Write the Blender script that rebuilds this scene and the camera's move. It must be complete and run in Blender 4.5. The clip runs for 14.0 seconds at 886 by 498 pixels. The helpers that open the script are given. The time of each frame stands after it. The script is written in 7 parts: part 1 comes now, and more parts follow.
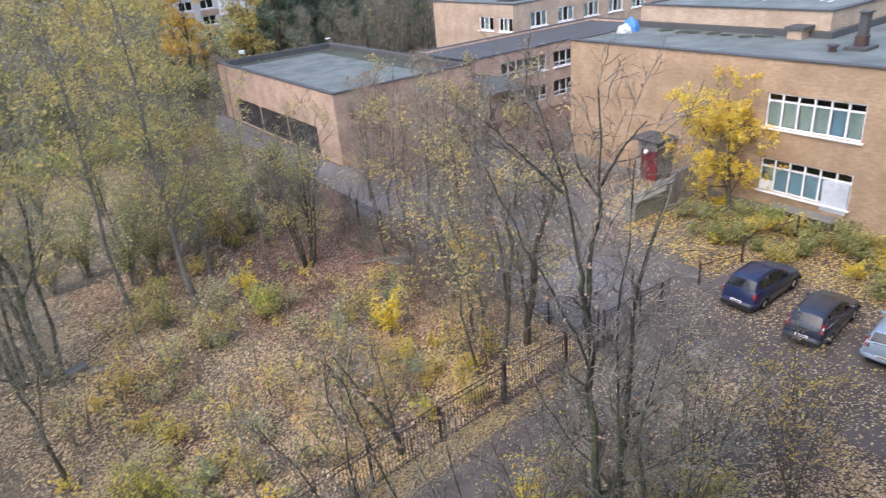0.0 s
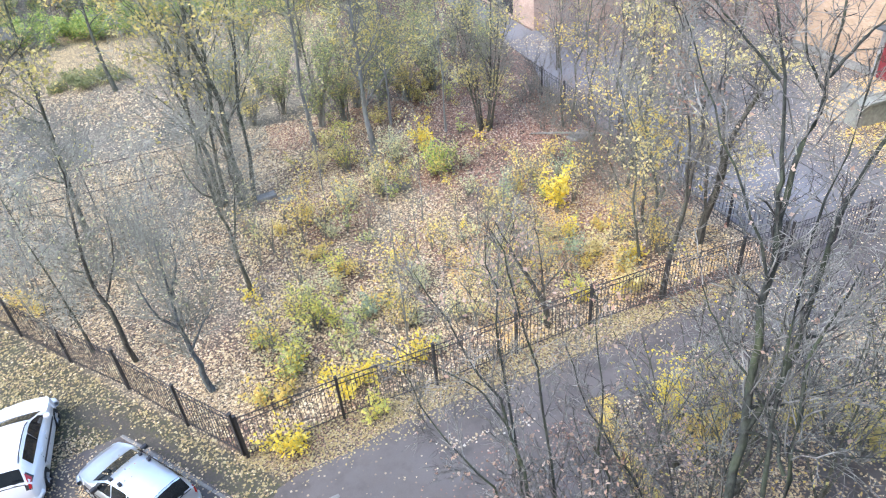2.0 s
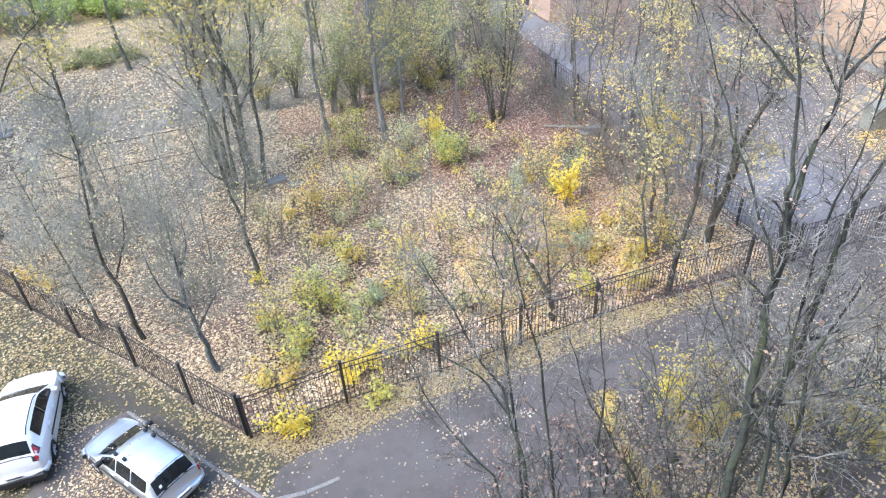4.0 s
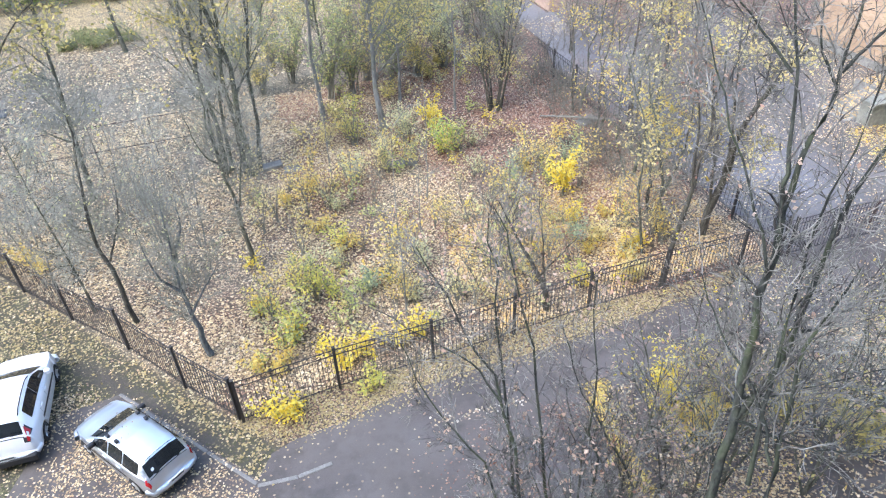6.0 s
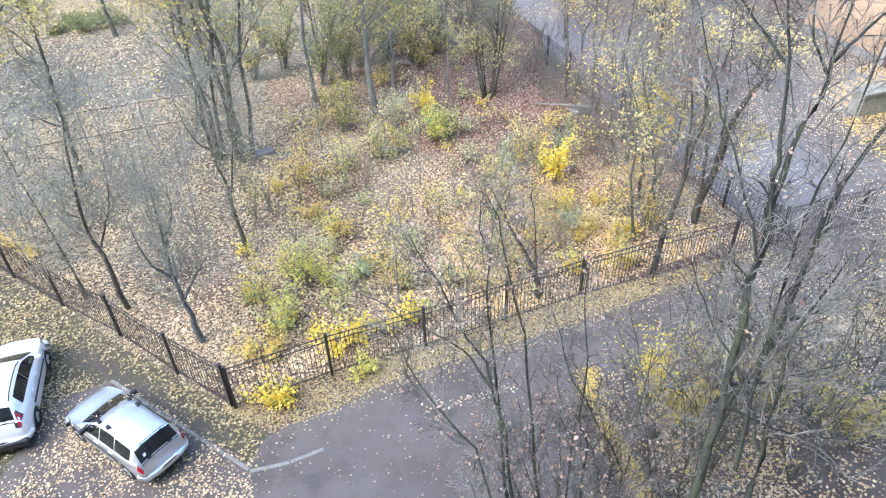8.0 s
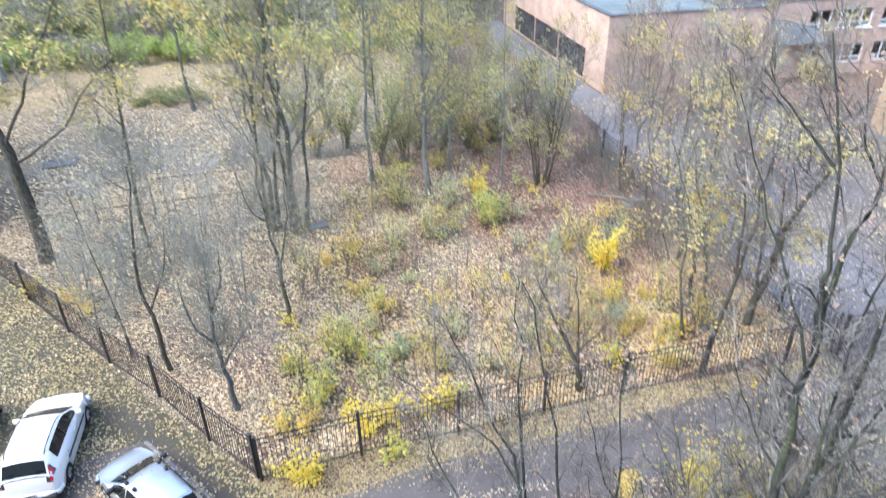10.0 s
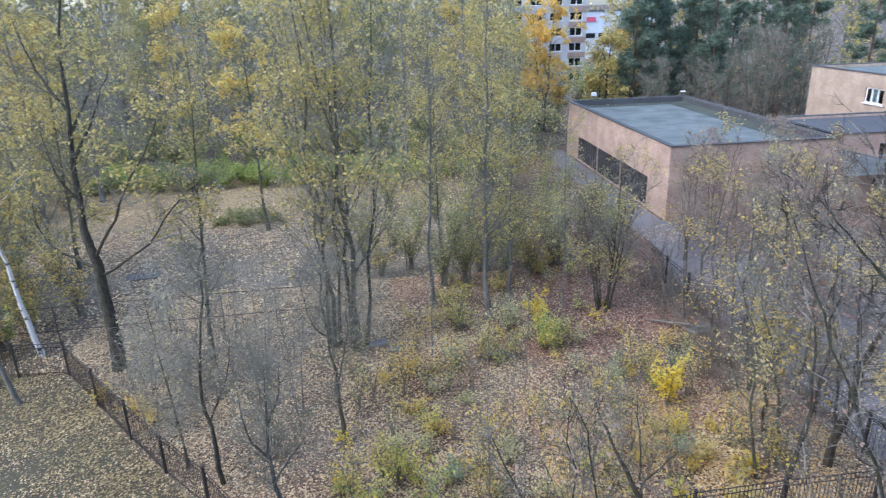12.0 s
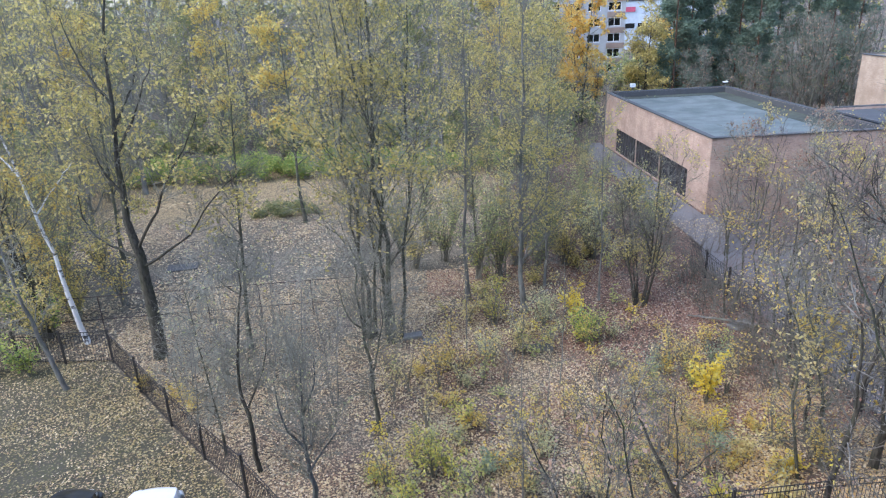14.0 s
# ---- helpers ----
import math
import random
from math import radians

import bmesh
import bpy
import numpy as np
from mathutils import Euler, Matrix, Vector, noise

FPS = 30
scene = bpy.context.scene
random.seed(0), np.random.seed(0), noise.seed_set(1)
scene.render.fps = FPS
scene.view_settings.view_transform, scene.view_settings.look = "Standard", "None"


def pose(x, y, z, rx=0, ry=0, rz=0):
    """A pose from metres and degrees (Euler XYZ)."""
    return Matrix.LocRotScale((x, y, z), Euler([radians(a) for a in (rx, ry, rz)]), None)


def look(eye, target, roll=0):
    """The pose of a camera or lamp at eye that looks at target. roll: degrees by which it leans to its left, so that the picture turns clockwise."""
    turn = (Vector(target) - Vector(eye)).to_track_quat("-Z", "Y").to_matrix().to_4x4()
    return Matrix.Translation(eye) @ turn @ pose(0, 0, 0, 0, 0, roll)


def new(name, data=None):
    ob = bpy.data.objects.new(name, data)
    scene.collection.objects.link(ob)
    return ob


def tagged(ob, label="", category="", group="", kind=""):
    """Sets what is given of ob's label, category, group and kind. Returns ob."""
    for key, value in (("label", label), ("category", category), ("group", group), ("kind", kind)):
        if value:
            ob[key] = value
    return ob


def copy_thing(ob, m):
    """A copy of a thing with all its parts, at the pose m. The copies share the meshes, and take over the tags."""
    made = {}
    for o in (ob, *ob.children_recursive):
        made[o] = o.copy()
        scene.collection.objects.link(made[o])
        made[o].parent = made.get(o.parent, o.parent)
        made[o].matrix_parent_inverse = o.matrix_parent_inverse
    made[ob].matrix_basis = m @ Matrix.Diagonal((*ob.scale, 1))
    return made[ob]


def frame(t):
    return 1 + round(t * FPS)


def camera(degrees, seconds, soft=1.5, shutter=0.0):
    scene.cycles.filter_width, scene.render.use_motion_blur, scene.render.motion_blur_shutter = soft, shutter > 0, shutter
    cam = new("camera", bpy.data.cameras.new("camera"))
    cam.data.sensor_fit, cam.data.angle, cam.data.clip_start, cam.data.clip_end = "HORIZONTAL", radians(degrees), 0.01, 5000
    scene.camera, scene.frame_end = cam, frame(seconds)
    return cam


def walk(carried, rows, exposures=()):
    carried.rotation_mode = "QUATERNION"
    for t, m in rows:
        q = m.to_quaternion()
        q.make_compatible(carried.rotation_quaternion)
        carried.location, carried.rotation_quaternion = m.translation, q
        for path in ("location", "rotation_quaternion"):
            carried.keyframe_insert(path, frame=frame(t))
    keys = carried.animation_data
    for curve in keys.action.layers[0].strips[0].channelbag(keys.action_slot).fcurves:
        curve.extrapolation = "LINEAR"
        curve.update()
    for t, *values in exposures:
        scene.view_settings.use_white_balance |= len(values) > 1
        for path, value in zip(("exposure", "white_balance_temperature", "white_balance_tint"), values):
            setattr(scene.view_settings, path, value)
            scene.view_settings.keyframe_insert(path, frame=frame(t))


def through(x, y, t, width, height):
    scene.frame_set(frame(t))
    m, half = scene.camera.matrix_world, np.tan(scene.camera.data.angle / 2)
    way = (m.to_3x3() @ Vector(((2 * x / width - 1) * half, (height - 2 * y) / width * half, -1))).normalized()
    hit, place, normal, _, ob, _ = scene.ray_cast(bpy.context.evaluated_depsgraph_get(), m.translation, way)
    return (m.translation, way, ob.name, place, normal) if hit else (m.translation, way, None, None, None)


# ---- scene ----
cam = camera(66.8, 14.0, soft=1.15, shutter=0.5)
PATH = [
    (0, (-0.354, -0.034, 16.617), (0.657, 1.467, 15.766), -5.2),
    (0.5, (-0.288, 0.088, 16.552), (0.595, 1.645, 15.66), -6.2),
    (1, (-0.369, 0.094, 16.483), (0.309, 1.704, 15.51), -6.8),
    (1.5, (-0.343, 0.14, 16.434), (0.149, 1.727, 15.32), -5.6),
    (2, (-0.294, 0.183, 16.409), (0.176, 1.759, 15.271), -5.2),
    (2.5, (-0.296, 0.142, 16.427), (0.161, 1.709, 15.271), -4.5),
    (3, (-0.324, 0.122, 16.454), (0.119, 1.688, 15.292), -4.3),
    (5.3, (-0.335, 0.098, 16.42), (0.114, 1.664, 15.26), -3.0),
    (5.5, (-0.335, 0.097, 16.418), (0.111, 1.653, 15.244), -2.9),
    (6, (-0.333, 0.085, 16.401), (0.116, 1.63, 15.214), -2.5),
    (6.5, (-0.318, 0.121, 16.38), (0.139, 1.655, 15.181), -1.8),
    (7, (-0.332, 0.104, 16.403), (0.127, 1.628, 15.192), -1.7),
    (7.2, (-0.332, 0.103, 16.403), (0.135, 1.618, 15.183), -1.7),
    (9.5, (-0.144, -0.037, 16.408), (0.265, 1.546, 15.256), -1.9),
    (10, (-0.012, 0.025, 16.416), (0.34, 1.713, 15.403), -0.9),
    (10.5, (0.017, -0.12, 16.44), (0.339, 1.646, 15.557), -0.4),
    (11, (0.029, -0.265, 16.465), (0.344, 1.55, 15.686), -0.8),
    (11.5, (0.06, -0.327, 16.491), (0.334, 1.528, 15.797), -1.7),
    (12, (0.119, -0.285, 16.456), (0.319, 1.584, 15.775), -1.7),
    (12.5, (0.146, -0.256, 16.433), (0.26, 1.615, 15.738), -1.5),
    (13, (0.164, -0.23, 16.417), (0.254, 1.641, 15.714), -1.7),
    (13.5, (0.132, -0.238, 16.432), (0.244, 1.633, 15.735), -2.4),
    (14, (0.145, -0.241, 16.419), (0.239, 1.631, 15.722), -2.5),
]
EXPOSURES = [(0.0, 1.64, 6620, 16.0), (0.3, 1.97, 6400, 15.5), (0.7, 2.24, 6150, 13.0)] + [(t, v, 5920, 10.0) for t, v in ((1.0, 2.37), (1.5, 2.50), (6.0, 2.48), (7.0, 2.55), (9.5, 2.56), (10.2, 2.51))] + [(11.1, 2.46, 5740, 9.0)] + [(t, v, 5720, 12.0) for t, v in ((11.5, 1.86), (11.9, 1.65), (14.0, 1.66))]
walk(cam, [(t, look(eye, target, roll)) for t, eye, target, roll in PATH], EXPOSURES)

# ---- light ----
SUN_EL, SUN_AZ = 50.0, 252.0
world = bpy.data.worlds.new("overcast_sky")
scene.world = world
world.use_nodes = True
wn = world.node_tree.nodes
sky = wn.new("ShaderNodeTexSky")
sky.sky_type, sky.sun_disc = "NISHITA", False
sky.sun_elevation, sky.sun_rotation = radians(SUN_EL), radians(SUN_AZ)
sky.air_density, sky.dust_density, sky.ozone_density = 1.0, 2.0, 1.4
wn["Background"].inputs["Strength"].default_value = 0.15
world.node_tree.links.new(sky.outputs["Color"], wn["Background"].inputs["Color"])
sun_data = bpy.data.lights.new("sun", "SUN")
sun_data.energy, sun_data.angle, sun_data.color = 0.55, radians(60), (1.0, 0.98, 0.95)
sun_az, sun_el = radians(SUN_AZ), radians(SUN_EL)
new("sun", sun_data).matrix_world = look((60 * math.sin(sun_az) * math.cos(sun_el), 60 * math.cos(sun_az) * math.cos(sun_el), 60 * math.sin(sun_el)), (0, 0, 0))


# ---- materials ----
class Nodes:
    """Small help to write a node material."""

    def __init__(self, name):
        self.mat = bpy.data.materials.new(name)
        self.mat.use_nodes = True
        self.tree = self.mat.node_tree
        self.bsdf = self.tree.nodes["Principled BSDF"]
        self.pos = None

    def node(self, kind, **sets):
        n = self.tree.nodes.new("ShaderNode" + kind)
        for k, v in sets.items():
            n.inputs[k].default_value = v
        return n

    def link(self, a, b):
        self.tree.links.new(a, b)
        return self

    def where(self):
        if self.pos is None:
            self.pos = self.tree.nodes.new("ShaderNodeNewGeometry").outputs["Position"]
        return self.pos

    def local(self):
        return self.tree.nodes.new("ShaderNodeTexCoord").outputs["Object"]

    def noise(self, scale, detail=4.0, rough=0.6, vector=None):
        n = self.node("TexNoise", Scale=scale, Detail=detail, Roughness=rough)
        self.link(vector or self.where(), n.inputs["Vector"])
        return n.outputs["Fac"]

    def cells(self, scale, vector=None, feature="F1"):
        n = self.node("TexVoronoi", Scale=scale)
        n.feature = feature
        self.link(vector or self.where(), n.inputs["Vector"])
        return n

    def ramp(self, fac, stops, steps=False):
        n = self.tree.nodes.new("ShaderNodeValToRGB")
        n.color_ramp.interpolation = "CONSTANT" if steps else "LINEAR"
        els = n.color_ramp.elements
        while len(els) < len(stops):
            els.new(0.5)
        for e, (at, col) in zip(els, stops):
            e.position, e.color = at, (*col, 1) if len(col) == 3 else col
        self.link(fac, n.inputs["Fac"])
        return n.outputs["Color"]

    def level(self, fac, lo, hi, out0=0.0, out1=1.0):
        n = self.node("MapRange")
        n.clamp = True
        self.link(fac, n.inputs["Value"])
        for key, v in zip(("From Min", "From Max", "To Min", "To Max"), (lo, hi, out0, out1)):
            n.inputs[key].default_value = v
        return n.outputs["Result"]

    def math(self, op, a, b):
        n = self.node("Math")
        n.operation = op
        for sock, v in zip(n.inputs, (a, b)):
            if isinstance(v, (int, float)):
                sock.default_value = v
            else:
                self.link(v, sock)
        return n.outputs[0]

    def mix(self, fac, a, b, blend="MIX"):
        n = self.tree.nodes.new("ShaderNodeMix")
        n.data_type, n.blend_type = "RGBA", blend
        for sock, v in zip((n.inputs[0], n.inputs[6], n.inputs[7]), (fac, a, b)):
            if isinstance(v, (int, float)):
                sock.default_value = v
            elif isinstance(v, tuple):
                sock.default_value = (*v, 1)
            else:
                self.link(v, sock)
        return n.outputs[2]

    def bump(self, height, strength=0.3, depth=0.02):
        n = self.tree.nodes.new("ShaderNodeBump")
        n.inputs["Strength"].default_value, n.inputs["Distance"].default_value = strength, depth
        self.link(height, n.inputs["Height"])
        self.link(n.outputs[0], self.bsdf.inputs["Normal"])
        return self

    def done(self, colour=None, rough=0.8, metal=0.0, spec=None):
        b = self.bsdf.inputs
        for sock, v in ((b["Base Color"], colour), (b["Roughness"], rough), (b["Metallic"], metal)):
            if v is None:
                continue
            if isinstance(v, (int, float)):
                sock.default_value = v
            elif isinstance(v, tuple):
                sock.default_value = (*v, 1)
            else:
                self.link(v, sock)
        if spec is not None:
            b["Specular IOR Level"].default_value = spec
        return self.mat


def plain(name, colour, rough=0.6, metal=0.0, grain=30.0, amount=0.18, spec=None):
    """Paint, metal or plastic with faint soiling at two scales."""
    m = Nodes(name)
    dirt = m.math("ADD", m.noise(grain, 3, vector=m.local()), m.noise(grain * 0.07, 3, vector=m.local()))
    dark = tuple(c * (1 - amount) for c in colour)
    light = tuple(min(1, c * (1 + amount)) for c in colour)
    return m.done(m.mix(m.level(dirt, 0.7, 1.3), dark, light), rough, metal, spec)


def leaf_material(name, colours, through=0.35, rough=0.65):
    """Leaves: each island of the mesh takes its own colour of the given ones."""
    m = Nodes(name)
    rnd = m.tree.nodes.new("ShaderNodeNewGeometry").outputs["Random Per Island"]
    col = m.ramp(rnd, [(i / len(colours), c) for i, c in enumerate(colours)], steps=True)
    col = m.mix(m.level(m.noise(9, 2), 0.3, 0.7, 0.0, 0.25), col, tuple(c * 0.7 for c in colours[0]))
    m.done(col, rough, spec=0.3)
    tr = m.tree.nodes.new("ShaderNodeBsdfTranslucent")
    m.link(col, tr.inputs["Color"])
    mx = m.tree.nodes.new("ShaderNodeMixShader")
    mx.inputs[0].default_value = through
    m.link(m.bsdf.outputs[0], mx.inputs[1]).link(tr.outputs[0], mx.inputs[2])
    m.link(mx.outputs[0], m.tree.nodes["Material Output"].inputs["Surface"])
    return m.mat


def bark_material(name, dark, light, scale=14.0, green=0.0, along=0.25, edge=(0.35, 0.68)):
    m = Nodes(name)
    v = m.local()
    st = m.node("Mapping")
    st.inputs["Scale"].default_value = (1, 1, along)
    m.link(v, st.inputs["Vector"])
    n = m.noise(scale, 6, 0.65, st.outputs[0])
    col = m.mix(m.level(n, *edge), dark, light)
    if green:
        col = m.mix(m.level(m.noise(0.9, 3, vector=v), 0.48, 0.68, 0, green), col, (0.11, 0.13, 0.06))
    m.bump(n, 0.6, 0.02)
    return m.done(col, 0.9, spec=0.2)


def ground_material():
    """Leaf litter on soil, with grass outside the fence, a worn pitch and a band of fresh yellow leaves."""
    m = Nodes("leaf_litter")
    pos = m.where()
    sep = m.tree.nodes.new("ShaderNodeSeparateXYZ")
    m.link(pos, sep.inputs[0])
    x, y = sep.outputs[0], sep.outputs[1]
    wob = m.math("MULTIPLY", m.math("SUBTRACT", m.noise(0.35, 4), 0.5), 7.0)
    xw, yw = m.math("ADD", x, wob), m.math("ADD", y, wob)
    warp = m.tree.nodes.new("ShaderNodeVectorMath")
    nz = m.node("TexNoise", Scale=7.0, Detail=3.0)
    m.link(pos, nz.inputs["Vector"])
    warp.operation = "MULTIPLY_ADD"
    m.link(nz.outputs["Color"], warp.inputs[0])
    warp.inputs[1].default_value = (0.16, 0.16, 0.16)
    m.link(pos, warp.inputs[2])
    cell = m.cells(15.0, warp.outputs[0])
    tone = m.tree.nodes.new("ShaderNodeSeparateColor")
    m.link(cell.outputs["Color"], tone.inputs[0])
    rnd, rnd2 = tone.outputs[0], tone.outputs[1]
    tan = m.ramp(rnd, [(0, (0.225, 0.166, 0.114)), (0.15, (0.393, 0.290, 0.189)), (0.35, (0.573, 0.435, 0.278)), (0.55, (0.695, 0.536, 0.342)), (0.75, (0.467, 0.325, 0.190)), (0.90, (0.72, 0.60, 0.38))], True)
    red = m.ramp(rnd, [(0, (0.115, 0.062, 0.046)), (0.2, (0.220, 0.120, 0.083)), (0.5, (0.310, 0.168, 0.112)), (0.75, (0.385, 0.234, 0.155)), (0.9, (0.515, 0.403, 0.281))], True)
    grey = m.ramp(rnd, [(0, (0.146, 0.130, 0.097)), (0.3, (0.258, 0.227, 0.164)), (0.6, (0.360, 0.311, 0.217)), (0.85, (0.520, 0.445, 0.298))], True)
    gold = m.ramp(rnd, [(0, (0.440, 0.310, 0.140)), (0.4, (0.600, 0.440, 0.210)), (0.75, (0.660, 0.510, 0.280)), (0.92, (0.450, 0.355, 0.235))], True)
    lawn = m.ramp(rnd, [(0, (0.062, 0.062, 0.027)), (0.30, (0.088, 0.080, 0.038)), (0.5, (0.17, 0.148, 0.075)), (0.64, (0.26, 0.22, 0.11)), (0.74, (0.075, 0.080, 0.034)), (0.9, (0.34, 0.29, 0.15))], True)
    patch = m.level(m.noise(0.25, 4), 0.42, 0.6)
    col = m.mix(patch, tan, red)
    # reddish corner beneath the bushes by the inner fence
    col = m.mix(m.math("MULTIPLY", m.level(xw, 6, 9), m.level(yw, 26, 29)), col, red)
    # greyer trampled litter towards the old pitch
    col = m.mix(m.math("MULTIPLY", m.level(xw, 2, -4), m.level(yw, 20, 26, 0, 0.8)), col, grey)
    col = m.mix(m.math("MULTIPLY", m.level(yw, 36, 40), m.level(xw, 8, 3, 0, 0.85)), col, grey)
    # worn asphalt showing through
    worn = m.math("MULTIPLY", m.math("MULTIPLY", m.level(m.math("ADD", m.math("MULTIPLY", m.noise(0.16, 3), 0.5), m.math("MULTIPLY", m.noise(0.55, 6, 0.7), 0.5)), 0.50, 0.57), m.level(yw, 34, 38)), m.math("MULTIPLY", m.level(yw, 56, 50), m.level(xw, 2, -3)))
    col = m.mix(worn, col, m.mix(m.level(rnd2, 0.68, 0.76), (0.085, 0.078, 0.064), grey))
    # tan leaves blown thinly over the far half of the pitch
    blown = m.math("MULTIPLY", m.math("MULTIPLY", m.level(yw, 43, 51), m.level(m.noise(0.5, 5, 0.7), 0.40, 0.58, 0.1, 0.9)), m.level(xw, 8, 4))
    col = m.mix(blown, col, tan)
    band = m.math("MULTIPLY", m.math("MULTIPLY", m.level(yw, 52, 56), m.level(yw, 74, 70)), m.level(xw, 10, 6))
    col = m.mix(band, col, gold)
    # lawn with leaves left of the slanting fence
    side = m.math("ADD", m.math("MULTIPLY", m.math("ADD", x, 2.6), 1.23), m.math("SUBTRACT", y, 15.0))
    turf = m.math("MULTIPLY", m.level(side, 0.3, -0.5), m.level(y, 32, 30))
    col = m.mix(turf, col, lawn)
    track = m.math("MULTIPLY", m.level(m.math("ABSOLUTE", m.math("ADD", m.math("ADD", side, m.math("MULTIPLY", wob, 0.12)), 1.9), 0.0), 0.75, 0.35), m.math("MULTIPLY", m.level(y, 14, 14.6), m.level(y, 20.5, 18.5)))
    col = m.mix(m.math("MULTIPLY", track, 0.95), col, m.mix(m.level(rnd2, 0.82, 0.86), (0.085, 0.07, 0.06), lawn))
    grass = m.math("MULTIPLY", m.level(m.noise(0.22, 4), 0.52, 0.66, 0, 0.7), m.level(m.noise(30, 2), 0.35, 0.6))
    col = m.mix(m.math("MULTIPLY", grass, m.level(yw, 46, 30, 0.25, 0.8)), col, (0.10, 0.13, 0.04))
    soil = m.level(m.noise(1.1, 6, 0.7), 0.56, 0.74, 0, 0.5)
    col = m.mix(soil, col, (0.12, 0.092, 0.075))
    # bare brown woodland soil far behind the gymnasium
    col = m.mix(m.math("MULTIPLY", m.level(y, 76, 80), 0.9), col, m.mix(m.level(rnd2, 0.7, 0.75), (0.10, 0.078, 0.058), tan))
    # dark soil in the gaps between the leaves
    gap = m.level(m.math("ADD", cell.outputs["Distance"], m.math("MULTIPLY", m.noise(1.6, 4), 0.45)), 0.55, 0.80, 0, 0.88)
    col = m.mix(gap, col, (0.066, 0.059, 0.047))
    m.bump(m.math("ADD", m.math("MULTIPLY", rnd2, 0.6), m.noise(2.5, 5)), 0.4, 0.03)
    return m.done(col, 0.85, spec=0.25)


def asphalt_material():
    m = Nodes("asphalt")
    fine = m.noise(60, 3)
    col = m.mix(m.level(fine, 0.3, 0.7), (0.066, 0.056, 0.049), (0.114, 0.098, 0.086))
    col = m.mix(m.level(m.noise(0.35, 5), 0.4, 0.65, 0, 0.6), col, (0.142, 0.123, 0.108))
    # damp and dirty blotches
    col = m.mix(m.level(m.noise(0.8, 6, 0.7), 0.48, 0.62, 0, 0.7), col, (0.052, 0.045, 0.039))
    col = m.mix(m.level(m.noise(3.5, 5, 0.7), 0.54, 0.7, 0, 0.5), col, (0.098, 0.08, 0.064))
    cell = m.cells(7.0)
    tone = m.tree.nodes.new("ShaderNodeSeparateColor")
    m.link(cell.outputs["Color"], tone.inputs[0])
    near = m.level(m.math("ADD", cell.outputs["Distance"], m.math("MULTIPLY", m.noise(22, 3), 0.34)), 0.46, 0.38)
    sep = m.tree.nodes.new("ShaderNodeSeparateXYZ")
    m.link(m.where(), sep.inputs[0])
    court = m.math("MULTIPLY", m.level(sep.outputs[0], 17, 21), m.level(sep.outputs[1], 10, 17, 0.0, 0.16))
    few = m.level(m.math("ADD", m.math("ADD", tone.outputs[0], court), m.math("MULTIPLY", m.noise(0.3, 4), 0.9)), 1.15, 1.22)
    leaf = m.ramp(tone.outputs[1], [(0, (0.26, 0.18, 0.11)), (0.35, (0.37, 0.28, 0.17)), (0.7, (0.46, 0.37, 0.24)), (0.85, (0.20, 0.14, 0.10))], True)
    col = m.mix(m.math("MULTIPLY", near, few), col, leaf)
    col = m.mix(m.level(m.noise(0.12, 3), 0.45, 0.55, 0, 0.35), col, (0.130, 0.116, 0.104))
    # paler damp asphalt on the school court
    yard = m.math("MULTIPLY", m.math("MULTIPLY", m.level(sep.outputs[0], 17.5, 19), m.level(sep.outputs[0], 27, 23, 0.35, 1.0)), m.level(sep.outputs[1], 16, 20))
    col = m.mix(m.math("MULTIPLY", m.math("MULTIPLY", yard, m.level(near, 0, 1, 0.75, 0.3)), m.level(m.noise(0.25, 3), 0.35, 0.6, 0.5, 1.0)), col, (0.215, 0.212, 0.215))
    m.bump(fine, 0.35, 0.01)
    return m.done(col, m.level(m.noise(0.5, 4), 0.35, 0.65, 0.5, 0.85), spec=0.35)


def brick_material(name, one, two, mortar):
    m = Nodes(name)
    v = m.local()
    sep = m.tree.nodes.new("ShaderNodeSeparateXYZ")
    m.link(v, sep.inputs[0])
    com = m.tree.nodes.new("ShaderNodeCombineXYZ")
    m.link(m.math("ADD", sep.outputs[0], sep.outputs[1]), com.inputs[0]).link(sep.outputs[2], com.inputs[1])
    br = m.node("TexBrick", Scale=1.0)
    br.inputs["Brick Width"].default_value, br.inputs["Row Height"].default_value, br.inputs["Mortar Size"].default_value = 0.26, 0.078, 0.008
    br.inputs["Color1"].default_value, br.inputs["Color2"].default_value, br.inputs["Mortar"].default_value = (*one, 1), (*two, 1), (*mortar, 1)
    m.link(com.outputs[0], br.inputs["Vector"])
    col = m.mix(m.level(m.noise(0.5, 5, vector=v), 0.4, 0.62, 0, 0.6), br.outputs["Color"], tuple(c * 0.72 for c in one))
    st = m.node("Mapping")
    st.inputs["Scale"].default_value = (1.2, 1.2, 0.12)
    m.link(v, st.inputs["Vector"])
    col = m.mix(m.level(m.noise(1.6, 4, vector=st.outputs[0]), 0.52, 0.75, 0, 0.4), col, (0.30, 0.22, 0.17))
    m.bump(br.outputs["Fac"], 0.3, -0.01)
    return m.done(col, 0.88, spec=0.25)


def roof_material():
    m = Nodes("roofing_felt")
    col = m.mix(m.level(m.noise(0.35, 5), 0.38, 0.65), (0.115, 0.137, 0.128), (0.19, 0.212, 0.20))
    col = m.mix(m.level(m.noise(14, 3), 0.4, 0.7, 0, 0.35), col, (0.09, 0.12, 0.105))
    m.bump(m.noise(5, 4), 0.2, 0.02)
    return m.done(col, m.level(m.noise(0.6, 3), 0.35, 0.65, 0.6, 0.85), spec=0.3)


